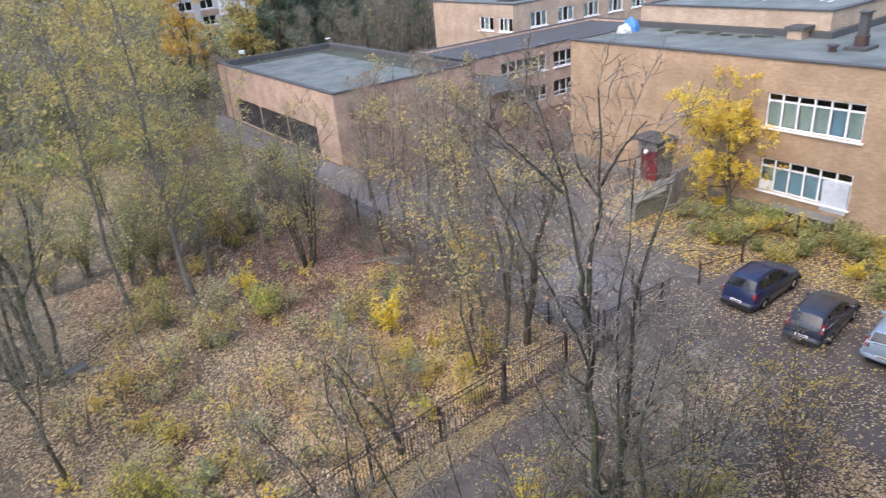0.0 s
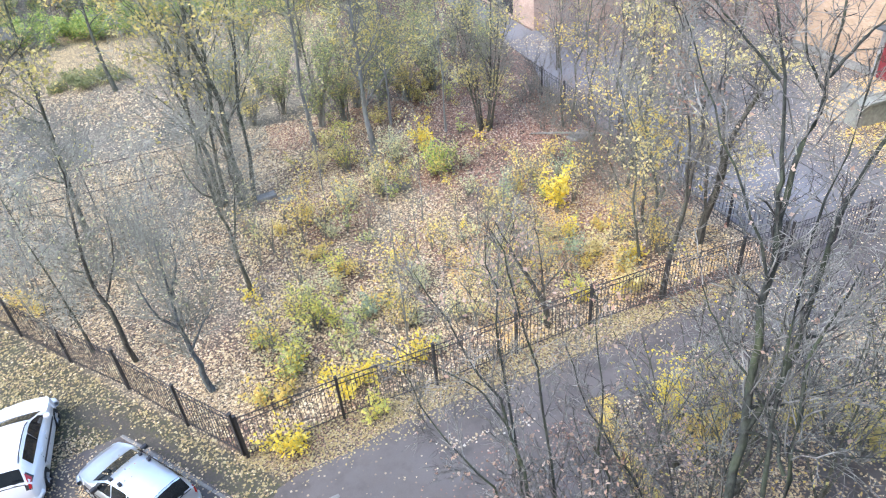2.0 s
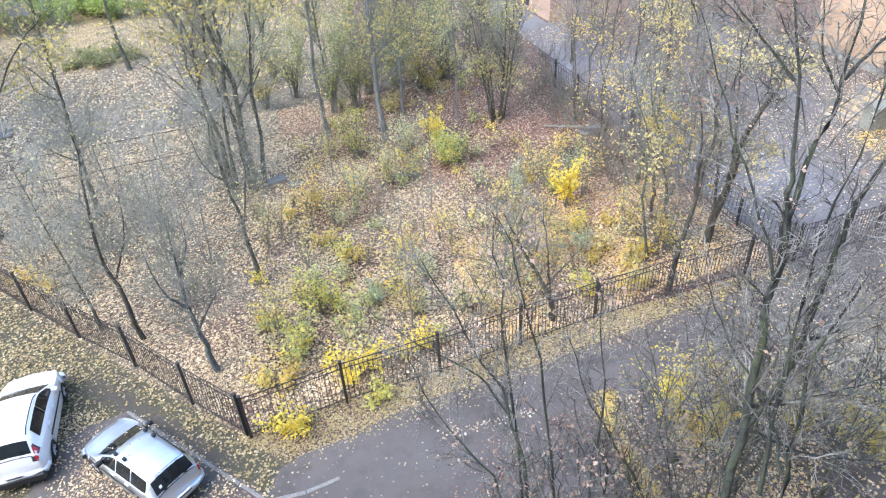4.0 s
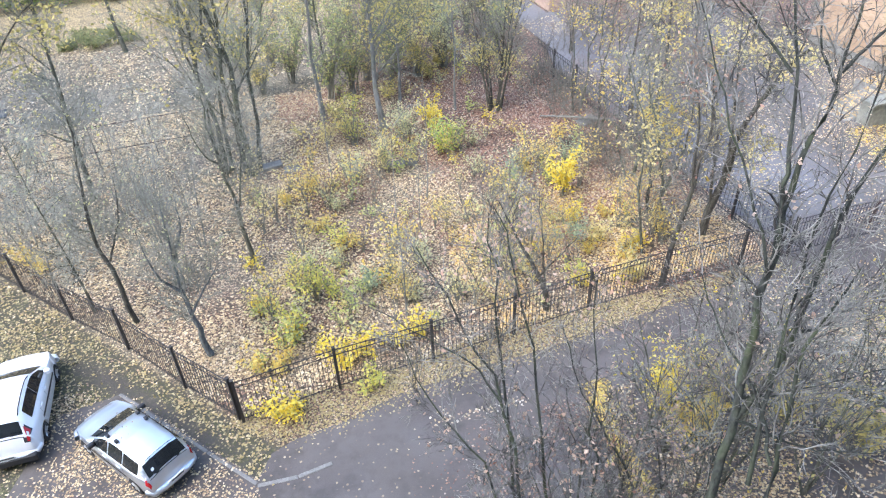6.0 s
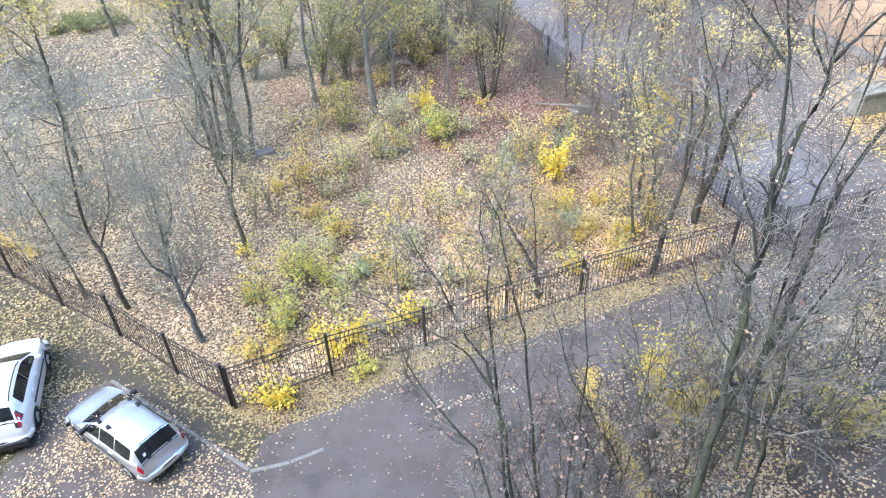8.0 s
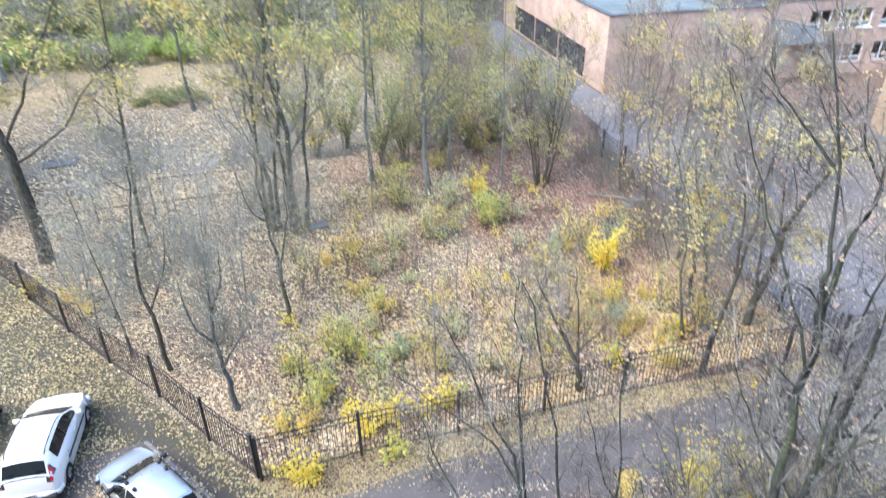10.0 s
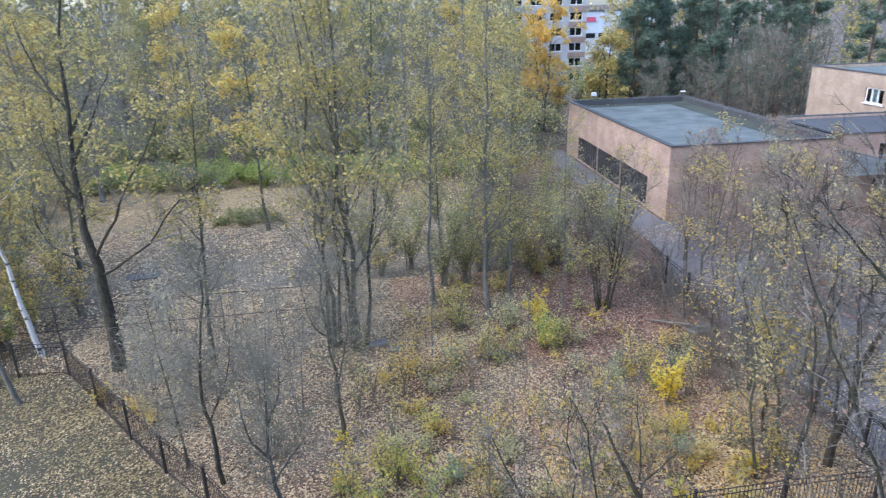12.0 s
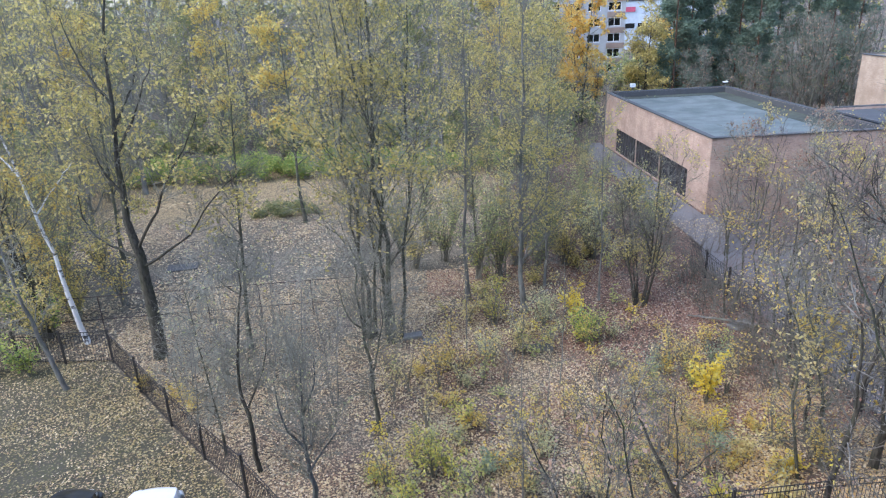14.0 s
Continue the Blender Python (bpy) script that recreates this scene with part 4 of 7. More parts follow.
def school():
    s = thing("school_building", "two-storey peach brick school wing with white windows", "building", "", pose(0, 0, 0))
    x0, x1, y0, y1, top = 36.0, 62.0, -4.0, 35.2, 8.85
    a, b = (x0, y1), (x0, y0)
    # along the wall from the far corner: u = y1 - y
    up = (y1 - 20.1, y1 - 14.85, 5.1, 7.05)
    low = (y1 - 20.05, y1 - 14.9, 1.35, 3.3)
    up2 = (y1 - 11.5, y1 - 6.3, 5.1, 7.05)
    low2 = (y1 - 11.5, y1 - 6.3, 1.35, 3.3)
    door = (y1 - 28.0, y1 - 26.2, 0.62, 2.75)
    wall("wall", a, b, -0.3, top, [up, low, up2, low2, door], BRICK_SCHOOL, s)
    wall("wall", (x0, y0), (x1, y0), -0.3, top, [], BRICK_SCHOOL, s, trim=0.4)
    wall("wall", (x1, y0), (x1, y1), -0.3, top, [], BRICK_SCHOOL, s)
    wall("wall", (x1, y1), a, -0.3, top, [], BRICK_SCHOOL, s, trim=0.4)
    C, B = CURTAIN, BLIND_BLUE
    window(s, a, b, *up, 6, 6.55, True, (C, C, C, C, B, C), 0.085)
    window(s, a, b, *low, 6, 2.75, True, (C, B, B, B, B, B), 0.085)
    window(s, a, b, *up2, 6, 6.55, True, (C, C, C, C, C, C), 0.085)
    window(s, a, b, *low2, 6, 2.75, True, (B, None, B, B, B, B), 0.085)
    # boarded lights at the end of the lower window
    Solid().box(x0 - 0.03, x0 + 0.12, 14.98, 16.35, 1.0, 2.72).make("window_board", plain("pale_board", (0.55, 0.60, 0.66), 0.7, grain=4), s, "pale grey board over the lower lights")
    Solid().box(x0 - 0.012, x0 + 0.10, 19.22, 19.98, 1.40, 1.98).make("window_board", WHITE_FRAME, s, "white infill panel below a small light", bevel=0.01)
    Solid().box(x0 - 0.05, x0 - 0.004, y0, y1, -0.1, 0.5).make("plinth", CONCRETE, s)
    Solid().prism([(x0 - 0.95, 15.1), (x0 - 0.006, 15.1), (x0 - 0.006, 18.9), (x0 - 0.95, 18.9)], 0.72, 0.8).make("light_well_cover", CONCRETE, s, "grey slab over the basement window", bevel=0.02)
    for y in (15.2, 18.6):
        Solid().box(x0 - 0.9, x0 - 0.055, y, y + 0.2, -0.1, 0.717).make("light_well_cheek", CONCRETE, s)
    flat_roof(s, x0, x1, y0, y1, top - 0.02, curb=0.04)
    # upper storey set back on the roof
    px0, py0, py1, pt = 43.4, 20.8, 35.0, 10.35
    wall("upper_wall", (px0, py1), (px0, py0), top, pt, [], BRICK_PALE, s)
    wall("upper_wall", (px0, py0), (x1 - 1, py0), top, pt, [], BRICK_PALE, s, trim=0.4)
    wall("upper_wall", (x1 - 1, py0), (x1 - 1, py1), top, pt, [], BRICK_PALE, s)
    wall("upper_wall", (x1 - 1, py1), (px0, py1), top, pt, [], BRICK_PALE, s, trim=0.4)
    Solid().box(px0 - 0.35, px0 - 0.02, py0 - 0.35, py1, top - 0.02, top + 0.38).box(px0 - 0.02, x1 - 1, py0 - 0.35, py0 - 0.02, top - 0.02, top + 0.38).make("flashing", FELT_DARK, s, "dark felt upstand")
    flat_roof(s, px0, x1 - 1, py0, py1, pt - 0.02, curb=0.05)
    white = plain("roof_whitewash", (0.72, 0.75, 0.77), 0.6, grain=3)
    rng = np.random.default_rng(5)
    for i in range(9):
        cx, cy = 46.5 + rng.uniform(0, 4), 22.5 + i * 0.75
        w, d = rng.uniform(0.8, 2.2), rng.uniform(0.12, 0.3)
        Solid().prism([(cx, cy), (cx + w * 0.6, cy - d * 0.4), (cx + w, cy + d * 0.3), (cx + w * 0.5, cy + d)], pt - 0.02, pt + 0.004).make("roof_patch", white, s, "whitish patch on felt")
    moss = plain("roof_moss", (0.05, 0.06, 0.035), 0.95, grain=3, amount=0.5)
    for i in range(7):
        cx, cy = 42.3 + rng.uniform(-0.3, 0.2), 24.0 + 1.3 * i + rng.uniform(-0.3, 0.3)
        w, d = rng.uniform(0.4, 0.8), rng.uniform(0.5, 1.2)
        Solid().prism([(cx - w, cy), (cx - w * 0.2, cy - d * 0.6), (cx + w, cy - d * 0.1), (cx + w * 0.5, cy + d), (cx - w * 0.6, cy + d * 0.7)], top - 0.02, top + 0.004).make("moss_patch", moss, s, "dark moss on felt")
    # plain added interior, coloured dark so that the windows look into a dim room
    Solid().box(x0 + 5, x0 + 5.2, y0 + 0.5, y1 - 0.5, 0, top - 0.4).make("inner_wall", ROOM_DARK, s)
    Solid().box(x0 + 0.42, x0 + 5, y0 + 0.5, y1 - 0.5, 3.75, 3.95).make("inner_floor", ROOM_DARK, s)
    return s


school()


def roof_things():
    m = thing("roof_chimney", "dark square metal roof chimney on grey felt roof", "chimney", "", pose(40.7, 17.7, 8.83))
    Solid().box(-0.75, 0.75, -0.6, 0.6, 0, 0.18).make("base", FELT_DARK, m)
    Solid().box(-0.28, 0.28, -0.28, 0.28, 0.18, 0.75).make("collar", RUST_IRON, m)
    Solid().box(-0.22, 0.22, -0.22, 0.22, 0.75, 1.95).make("pipe", FELT_DARK, m)
    Solid().box(-0.32, 0.32, -0.32, 0.32, 1.95, 2.03).make("cap", FELT_DARK, m)
    v = thing("roof_vent", "small rusty vent stub on grey felt roof", "vent", "", pose(39.4, 18.6, 8.83))
    Solid().rod((0, 0, 0), (0, 0, 0.3), 0.22, 10).make("stub", RUST_IRON, v)
    Solid().rod((0, 0, 0.3), (0, 0, 0.4), 0.32, 10).make("cap", FELT_DARK, v)
    b = thing("roof_duct", "brick and felt duct box beside the upper storey", "duct", "", pose(42.7, 22.3, 8.83))
    Solid().box(-0.55, 0.55, -0.45, 0.45, 0, 0.55).make("box", BRICK_PALE, b)
    Solid().box(-0.7, 0.65, -0.6, 0.6, 0.55, 0.75).make("lid", FELT_DARK, b)
    t = thing("roof_tarpaulin", "blue and grey plastic sheet bundle on the roof", "tarpaulin", "", pose(40.8, 34.0, 8.83))
    rng = np.random.default_rng(9)
    for name, col, dx, r, h in (("blue_sheet", (0.05, 0.22, 0.55), 0.25, 0.5, 1.0), ("grey_sheet", (0.5, 0.52, 0.53), -0.45, 0.5, 0.6)):
        bm = bmesh.new()
        bmesh.ops.create_icosphere(bm, subdivisions=3, radius=1.0)
        for vv in bm.verts:
            k = 1 + 0.25 * noise.noise(vv.co * 2.3 + Vector((dx, 0, 0)))
            vv.co = Vector((vv.co.x * r * k + dx, vv.co.y * r * 1.2 * k, max(0, vv.co.z * h * k)))
        me = bpy.data.meshes.new(name)
        bm.to_mesh(me)
        bm.free()
        me.materials.append(plain(name, col, 0.5, grain=5))
        o = new(name, me)
        o.parent = t
    for k, (x, y) in enumerate(((25.8, 74.6), (36.4, 74.7))):
        a = thing("roof_aerial", "small pale lamp bracket on the gymnasium roof rim", "lamp", "roof lamps", pose(x, y, 5.9))
        Solid().rod((0, 0, 0), (0, 0, 0.45), 0.04, 6).make("pole", GALV, a)
        Solid().box(-0.28, 0.28, -0.16, 0.16, 0.45, 0.85 if k == 0 else 0.6).make("head", WHITE_FRAME, a, bevel=0.04)


roof_things()


MOSSY = plain("mossy_concrete", (0.20, 0.20, 0.165), 0.95, grain=5, amount=0.4)
STEP_STONE = plain("worn_step_concrete", (0.26, 0.25, 0.22), 0.9, grain=7, amount=0.4)


def porch():
    p = thing("entrance_porch", "concrete entrance steps with red door and small hood", "porch", "", pose(0, 0, 0))
    Solid().box(32.62, 35.94, 24.75, 27.9, -0.1, 0.68).make("landing", CONCRETE, p)
    for i in range(6):
        Solid().box(32.61 - 0.57 * (i + 1), 32.6 - 0.57 * i, 24.75, 26.9, -0.1, 0.68 - 0.1 * (i + 1)).make("step", STEP_STONE, p, bevel=0.02)
    Solid().prism([(29.7, 23.85), (32.45, 23.9), (32.45, 24.7), (29.7, 24.6)], -0.1, 1.15).prism([(29.6, 23.75), (32.45, 23.8), (32.45, 24.74), (29.6, 24.68)], 1.15, 1.3).make("parapet", MOSSY, p, "mossy low concrete parapet")
    Solid().box(32.46, 33.4, 23.8, 24.74, -0.1, 1.6).make("pier", CONCRETE, p)
    render_grey = plain("grey_render", (0.24, 0.235, 0.22), 0.9, grain=4, amount=0.3)
    Solid().box(33.41, 35.94, 23.95, 24.25, -0.1, 2.1).make("side_wall", render_grey, p, "grey rendered side wall")
    Solid().box(34.5, 35.94, 26.0, 26.15, 0.685, 2.715).box(34.45, 35.94, 27.4, 27.65, 0.685, 3.4).box(34.45, 35.94, 26.15, 27.4, 2.72, 3.4).make("vestibule", render_grey, p, "grey rendered door surround")
    Solid().box(34.55, 34.63, 26.16, 27.39, 0.685, 2.71).make("door", RED_DOOR, p, "red painted metal door")
    Solid().rod((34.5, 27.2, 1.6), (34.5, 27.2, 1.85), 0.02).make("door_pull", RUST_IRON, p)
    Solid().box(34.0, 35.96, 25.7, 27.8, 3.42, 3.48).box(33.9, 35.96, 25.6, 27.9, 3.48, 3.55).make("hood", FELT_DARK, p, "dark felt door hood")
    Solid().box(34.02, 34.1, 25.72, 25.8, 0.685, 3.42).make("hood_post", RUST_IRON, p)
    lamp = thing("door_lamp", "round white lamp above the red door", "lamp", "", pose(34.2, 26.8, 2.72))
    bm = bmesh.new()
    bmesh.ops.create_uvsphere(bm, u_segments=14, v_segments=8, radius=0.17)
    me = bpy.data.meshes.new("globe")
    bm.to_mesh(me)
    bm.free()
    me.materials.append(WHITE_FRAME)
    o = new("globe", me)
    o.parent = lamp
    Solid().rod((0, 0, 0.1), (0.45, 0, 0.1), 0.03).make("bracket", RUST_IRON, lamp)


porch()


def house_behind():
    """The block of flats from whose window the view is taken; it closes the place behind the camera."""
    b = thing("apartment_house", "tall grey brick apartment house facing the drive", "building", "", pose(0, 0, 0))
    a, c = (45.0, -1.2), (-45.0, -1.2)
    grey = brick_material("grey_house_brick", (0.42, 0.40, 0.37), (0.48, 0.46, 0.42), (0.4, 0.39, 0.37))
    holes = [(3.0 + 6.0 * i, 4.8 + 6.0 * i, 1.4 + 2.9 * k, 2.9 + 2.9 * k) for i in range(14) for k in range(8)]
    wall("wall", a, c, -0.3, 26.0, holes, grey, b)
    for u0, u1, z0, z1 in holes:
        Solid().box(45 - u1, 45 - u0, -1.45, -1.40, z0, z1).make("pane", DARK_GLASS, b)
    Solid().box(-45, 45, -14, -1.6, 25.6, 26.1).make("roof", FELT_DARK, b)
    wall("wall", (-45.0, -1.2), (-45.0, -14.0), -0.3, 26.0, [], grey, b)
    wall("wall", (45.0, -14.0), (45.0, -1.2), -0.3, 26.0, [], grey, b)
    wall("wall", (-45.0, -14.0), (45.0, -14.0), -0.3, 26.0, [], grey, b, trim=0.4)


house_behind()


def apartments():
    b = thing("apartment_building", "distant pale grey panel apartment block with brown bands", "building", "", pose(0, 0, 0))
    panel = plain("pale_panel", (0.46, 0.47, 0.47), 0.85, grain=1.0, amount=0.15)
    y0 = 138.0
    holes = [(2.0 + 4.1 * i, 4.6 + 4.1 * i, 1.1 + 2.95 * k, 2.75 + 2.95 * k) for i in range(5) for k in range(9)]
    a, c = (23.4, y0), (45.3, y0)
    wall("wall", a, c, -1, 27.5, holes, panel, b, trim=0.4)
    wall("wall", c, (45.3, 150), -1, 27.5, [], panel, b)
    wall("wall", (45.3, 150), (23.4, 150), -1, 27.5, [], panel, b, trim=0.4)
    wall("wall", (23.4, 150), a, -1, 27.5, [], panel, b)
    Solid().box(23.3, 45.4, y0 - 0.1, 150.1, 27.5, 27.9).make("roof", FELT_DARK, b)
    for u0, u1, z0, z1 in holes:
        s = Solid().box(23.4 + u0, 23.4 + u1, y0 + 0.1, y0 + 0.2, z0, z0 + 0.12).box(23.4 + u0, 23.4 + u1, y0 + 0.1, y0 + 0.2, z1 - 0.12, z1)
        for u in (u0, (u0 + u1) / 2 - 0.05, u1 - 0.1):
            s.box(23.4 + u, 23.4 + u + 0.1, y0 + 0.1, y0 + 0.2, z0 + 0.12, z1 - 0.12)
        w = s.make("window", WHITE_FRAME, b)
        Solid().box(23.4 + u0, 23.4 + u1, y0 + 0.21, y0 + 0.23, z0, z1).make("pane", DARK_GLASS, w)
    band = plain("brown_band", (0.33, 0.25, 0.20), 0.85, grain=1.0)
    for k in range(9):
        Solid().box(41.6, 45.2, y0 - 0.06, y0 - 0.005, -0.2 + 2.95 * k, 0.85 + 2.95 * k).make("brick_band", band, b)

    shop = thing("shop_building", "distant pale blue shop building with a red sign panel", "building", "", pose(0, 0, 0))
    Solid().box(66.0, 92.0, 205.0, 216.0, -0.5, 13.5).make("wall", plain("pale_blue_panel", (0.58, 0.63, 0.67), 0.7, grain=1.0), shop)
    Solid().box(65.8, 92.2, 204.8, 216.2, 13.5, 13.9).make("roof", FELT_DARK, shop)
    for q in range(6):
        Solid().box(67.0 + 4.0 * q, 70.0 + 4.0 * q, 204.9, 204.99, 6.0, 7.4).make("window", DARK_GLASS, shop)
    Solid().box(67.0, 70.0, 204.8, 204.98, 10.6, 12.0).make("sign_panel", plain("red_panel", (0.55, 0.10, 0.16), 0.6), shop, "plain red sign panel")


apartments()


# ---- cars ----
RUBBER = plain("tyre_rubber", (0.02, 0.02, 0.021), 0.85)
RIM = plain("alloy_rim", (0.45, 0.46, 0.47), 0.35, 0.8)
TRIM = plain("black_plastic", (0.02, 0.02, 0.022), 0.5)
RED_LENS = plain("red_lens", (0.42, 0.015, 0.02), 0.2, grain=3)
CLEAR_LENS = plain("clear_lens", (0.62, 0.65, 0.68), 0.12, grain=3)
PLATE = plain("plate_white", (0.75, 0.75, 0.74), 0.5)


def car_paint(name, colour, metal=0.0):
    m = Nodes(name)
    dust = m.level(m.noise(2.2, 4, vector=m.local()), 0.45, 0.75, 0, 0.25)
    col = m.mix(dust, colour, tuple(c * 0.75 + 0.06 for c in colour))
    m.bsdf.inputs["Coat Weight"].default_value = 0.7
    m.bsdf.inputs["Coat Roughness"].default_value = 0.06
    return m.done(col, m.level(m.noise(5, 3, vector=m.local()), 0.3, 0.7, 0.28, 0.42), metal)


def car(label, paint, place, L=4.05, W=0.84, H=1.5, shape="wagon", rails=True, rail_mat=None, feet=False, dark_tail=False):
    """A parked car. The shell is one lofted skin; panes, lamps, wheels and trim are parts laid on it."""
    ob = thing("car", label, "car", "parked cars", place)
    wag = shape == "wagon"
    s_ = np.array([0.0, 0.02, 0.07, 0.15, 0.235, 0.255, 0.455, 0.51, 0.66, 0.84 if wag else 0.82, 0.905, 0.972, 1.0])
    belt = np.array([0.46, 0.58, 0.66, 0.72, 0.78, 0.80, 0.81, 0.82, 0.84, 0.86, 0.86, 0.82, 0.62]) / 1.5 * H * 1.16
    if wag:
        roof = np.array([0.48, 0.62, 0.72, 0.79, 0.84, 0.87, 1.36, 1.43, 1.47, 1.45, 1.40, 1.00, 0.70]) / 1.5 * H
    else:
        roof = np.array([0.48, 0.62, 0.72, 0.79, 0.84, 0.87, 1.36, 1.43, 1.47, 1.46, 1.40, 1.02, 0.72]) / 1.5 * H
    roof = np.maximum(roof, belt + 0.015)
    half = np.array([0.58, 0.74, 0.90, 0.97, 1.0, 1.0, 1.0, 1.0, 1.0, 1.0, 0.97, 0.93, 0.86]) * W
    wbelt = half * np.array([0.90, 0.93, 0.94, 0.95, 0.96, 0.96, 0.96, 0.96, 0.96, 0.96, 0.95, 0.93, 0.92])
    wroof = half * np.array([0.84, 0.86, 0.86, 0.86, 0.86, 0.86, 0.72, 0.70, 0.69, 0.69, 0.70, 0.80, 0.84])
    low = np.array([0.30, 0.24, 0.22, 0.20, 0.20, 0.20, 0.20, 0.20, 0.20, 0.20, 0.22, 0.26, 0.32])

    def at(s, v, out=0.0, side=1):
        """The skin at s along the length and v from sill (0) over belt (0.5) and roof rim (0.8) to the middle (1)."""
        g = lambda a: float(np.interp(s, s_, a))  # noqa: E731
        b, r, h, wb, wr, lo = g(belt), g(roof), g(half), g(wbelt), g(wroof), g(low)
        pts = [(h * 0.93, lo), (h, lo + 0.14), (h * 1.005, (lo + b) * 0.55), (wb, b), (wb * 0.985 + 0.0, b + 0.01), (wr, r - 0.02), (wr * 0.55, r + 0.02), (0.0, r + 0.035)]
        vs = [0.0, 0.12, 0.3, 0.5, 0.53, 0.8, 0.9, 1.0]
        y = np.interp(v, vs, [p[0] for p in pts])
        z = np.interp(v, vs, [p[1] for p in pts])
        return np.array([L * (0.5 - s), side * (y + out * (1 - max(0, v - 0.75) * 3)), z + out * max(0.0, v - 0.5) * 1.2])

    S = np.unique(np.concatenate([np.linspace(0, 1, 41), s_]))
    Vv = np.array([0.0, 0.06, 0.12, 0.3, 0.42, 0.5, 0.53, 0.66, 0.8, 0.86, 0.93, 1.0])
    right = np.array([[at(s, v, side=-1) for v in Vv] for s in S])
    left = np.array([[at(s, v) for v in Vv[::-1][1:]] for s in S])
    grid = np.concatenate([right, left], 1)
    n, k, _ = grid.shape
    # wheel arches are pressed up out of the sill
    for xw in (L * 0.5 - L * 0.195, L * 0.5 - L * 0.80):
        dx = np.abs(grid[..., 0] - xw)
        arch = np.sqrt(np.maximum(0, 0.36 ** 2 - dx ** 2)) + 0.30
        lowpt = (dx < 0.36) & (grid[..., 2] < arch) & (np.abs(grid[..., 1]) > W * 0.5)
        grid[..., 2] = np.where(lowpt, arch, grid[..., 2])
    i, j = np.meshgrid(np.arange(n - 1), np.arange(k - 1), indexing="ij")
    F = np.stack([i * k + j, i * k + j + 1, (i + 1) * k + j + 1, (i + 1) * k + j], -1).reshape(-1, 4)
    faces = [tuple(q) for q in F.tolist()]
    faces += [tuple(range(k)), tuple((n - 1) * k + q for q in reversed(range(k)))]
    body = mesh_object("body", grid.reshape(-1, 3), faces, paint, ob, smooth=True)
    bm = bmesh.new()
    bm.from_mesh(body.data)
    bmesh.ops.recalc_face_normals(bm, faces=bm.faces[:])
    bm.to_mesh(body.data)
    bm.free()

    def patch(name, s0, s1, v0, v1, material, side, parent=ob, out=0.008, ns=6, nv=4, skew=0.0, label=""):
        P = np.array([[at(s0 + (s1 - s0) * a + skew * (1 - c) * (1 if a < 0.5 else 0), v0 + (v1 - v0) * c, out, side) for c in np.linspace(0, 1, nv)] for a in np.linspace(0, 1, ns)])
        a, c = np.meshgrid(np.arange(ns - 1), np.arange(nv - 1), indexing="ij")
        q = np.stack([a * nv + c, a * nv + c + 1, (a + 1) * nv + c + 1, (a + 1) * nv + c], -1).reshape(-1, 4)
        return mesh_object(name, P.reshape(-1, 3), q, material, parent, label, True)

    def across(name, s0, s1, material, v0=0.82, out=0.012, label=""):
        """A pane right across the car, from rim to rim."""
        row = lambda s: [at(s, v, out, -1) for v in np.linspace(v0, 1, 5)] + [at(s, v, out, 1) for v in np.linspace(1, v0, 5)[1:]]  # noqa: E731
        P = np.array([row(s) for s in np.linspace(s0, s1, 6)])
        a, c = np.meshgrid(np.arange(5), np.arange(8), indexing="ij")
        q = np.stack([a * 9 + c, a * 9 + c + 1, (a + 1) * 9 + c + 1, (a + 1) * 9 + c], -1).reshape(-1, 4)
        return mesh_object(name, P.reshape(-1, 3), q, material, ob, label, True)

    across("windscreen", 0.265, 0.445, DARK_GLASS)
    across("rear_window", 0.90 if wag else 0.915, 0.976 if wag else 0.978, DARK_GLASS, 0.80 if wag else 0.82)
    for side in (-1, 1):
        if wag:
            patch("side_window", 0.345, 0.52, 0.55, 0.785, DARK_GLASS, side, skew=-0.03)
            patch("side_window", 0.532, 0.70, 0.55, 0.785, DARK_GLASS, side)
            patch("side_window", 0.712, 0.88, 0.55, 0.775, DARK_GLASS, side)
        else:
            patch("side_window", 0.36, 0.60, 0.585, 0.785, DARK_GLASS, side, skew=-0.03)
            patch("side_window", 0.603, 0.84, 0.585, 0.78, DARK_GLASS, side)
        patch("headlight", 0.012, 0.085, 0.40, 0.53, CLEAR_LENS, side)
        patch("tail_light", 0.955 if wag else 0.935, 0.992 if wag else 0.99, 0.40 if wag else 0.56, 0.60 if wag else 0.80, RED_LENS, side, out=0.014)
        if not wag:
            patch("lamp_surround", 0.922, 0.993, 0.50, 0.83, TRIM, side, out=0.010)
            patch("reversing_light", 0.955, 0.975, 0.62, 0.74, CLEAR_LENS, side, out=0.018)
        patch("door_seam", 0.526, 0.529, 0.08, 0.53, TRIM, side, ns=2, out=0.004)
        patch("door_seam", 0.705, 0.708, 0.2, 0.53, TRIM, side, ns=2, out=0.004)
        patch("side_moulding", 0.27, 0.74, 0.28, 0.33, TRIM, side, out=0.012)
        for sh in (0.49, 0.665):
            p = at(sh, 0.44, 0.02, side)
            Solid().box(p[0] - 0.09, p[0] + 0.09, p[1] - 0.018, p[1] + 0.018, p[2] - 0.015, p[2] + 0.015).make("door_handle", paint, ob, bevel=0.008)
        m = at(0.36, 0.55, 0.10, side)
        Solid().box(m[0] - 0.07, m[0] + 0.07, m[1] - 0.10, m[1] + 0.10, m[2] - 0.02, m[2] + 0.13).make("wing_mirror", TRIM if shape == "wagon" else paint, ob, bevel=0.03)
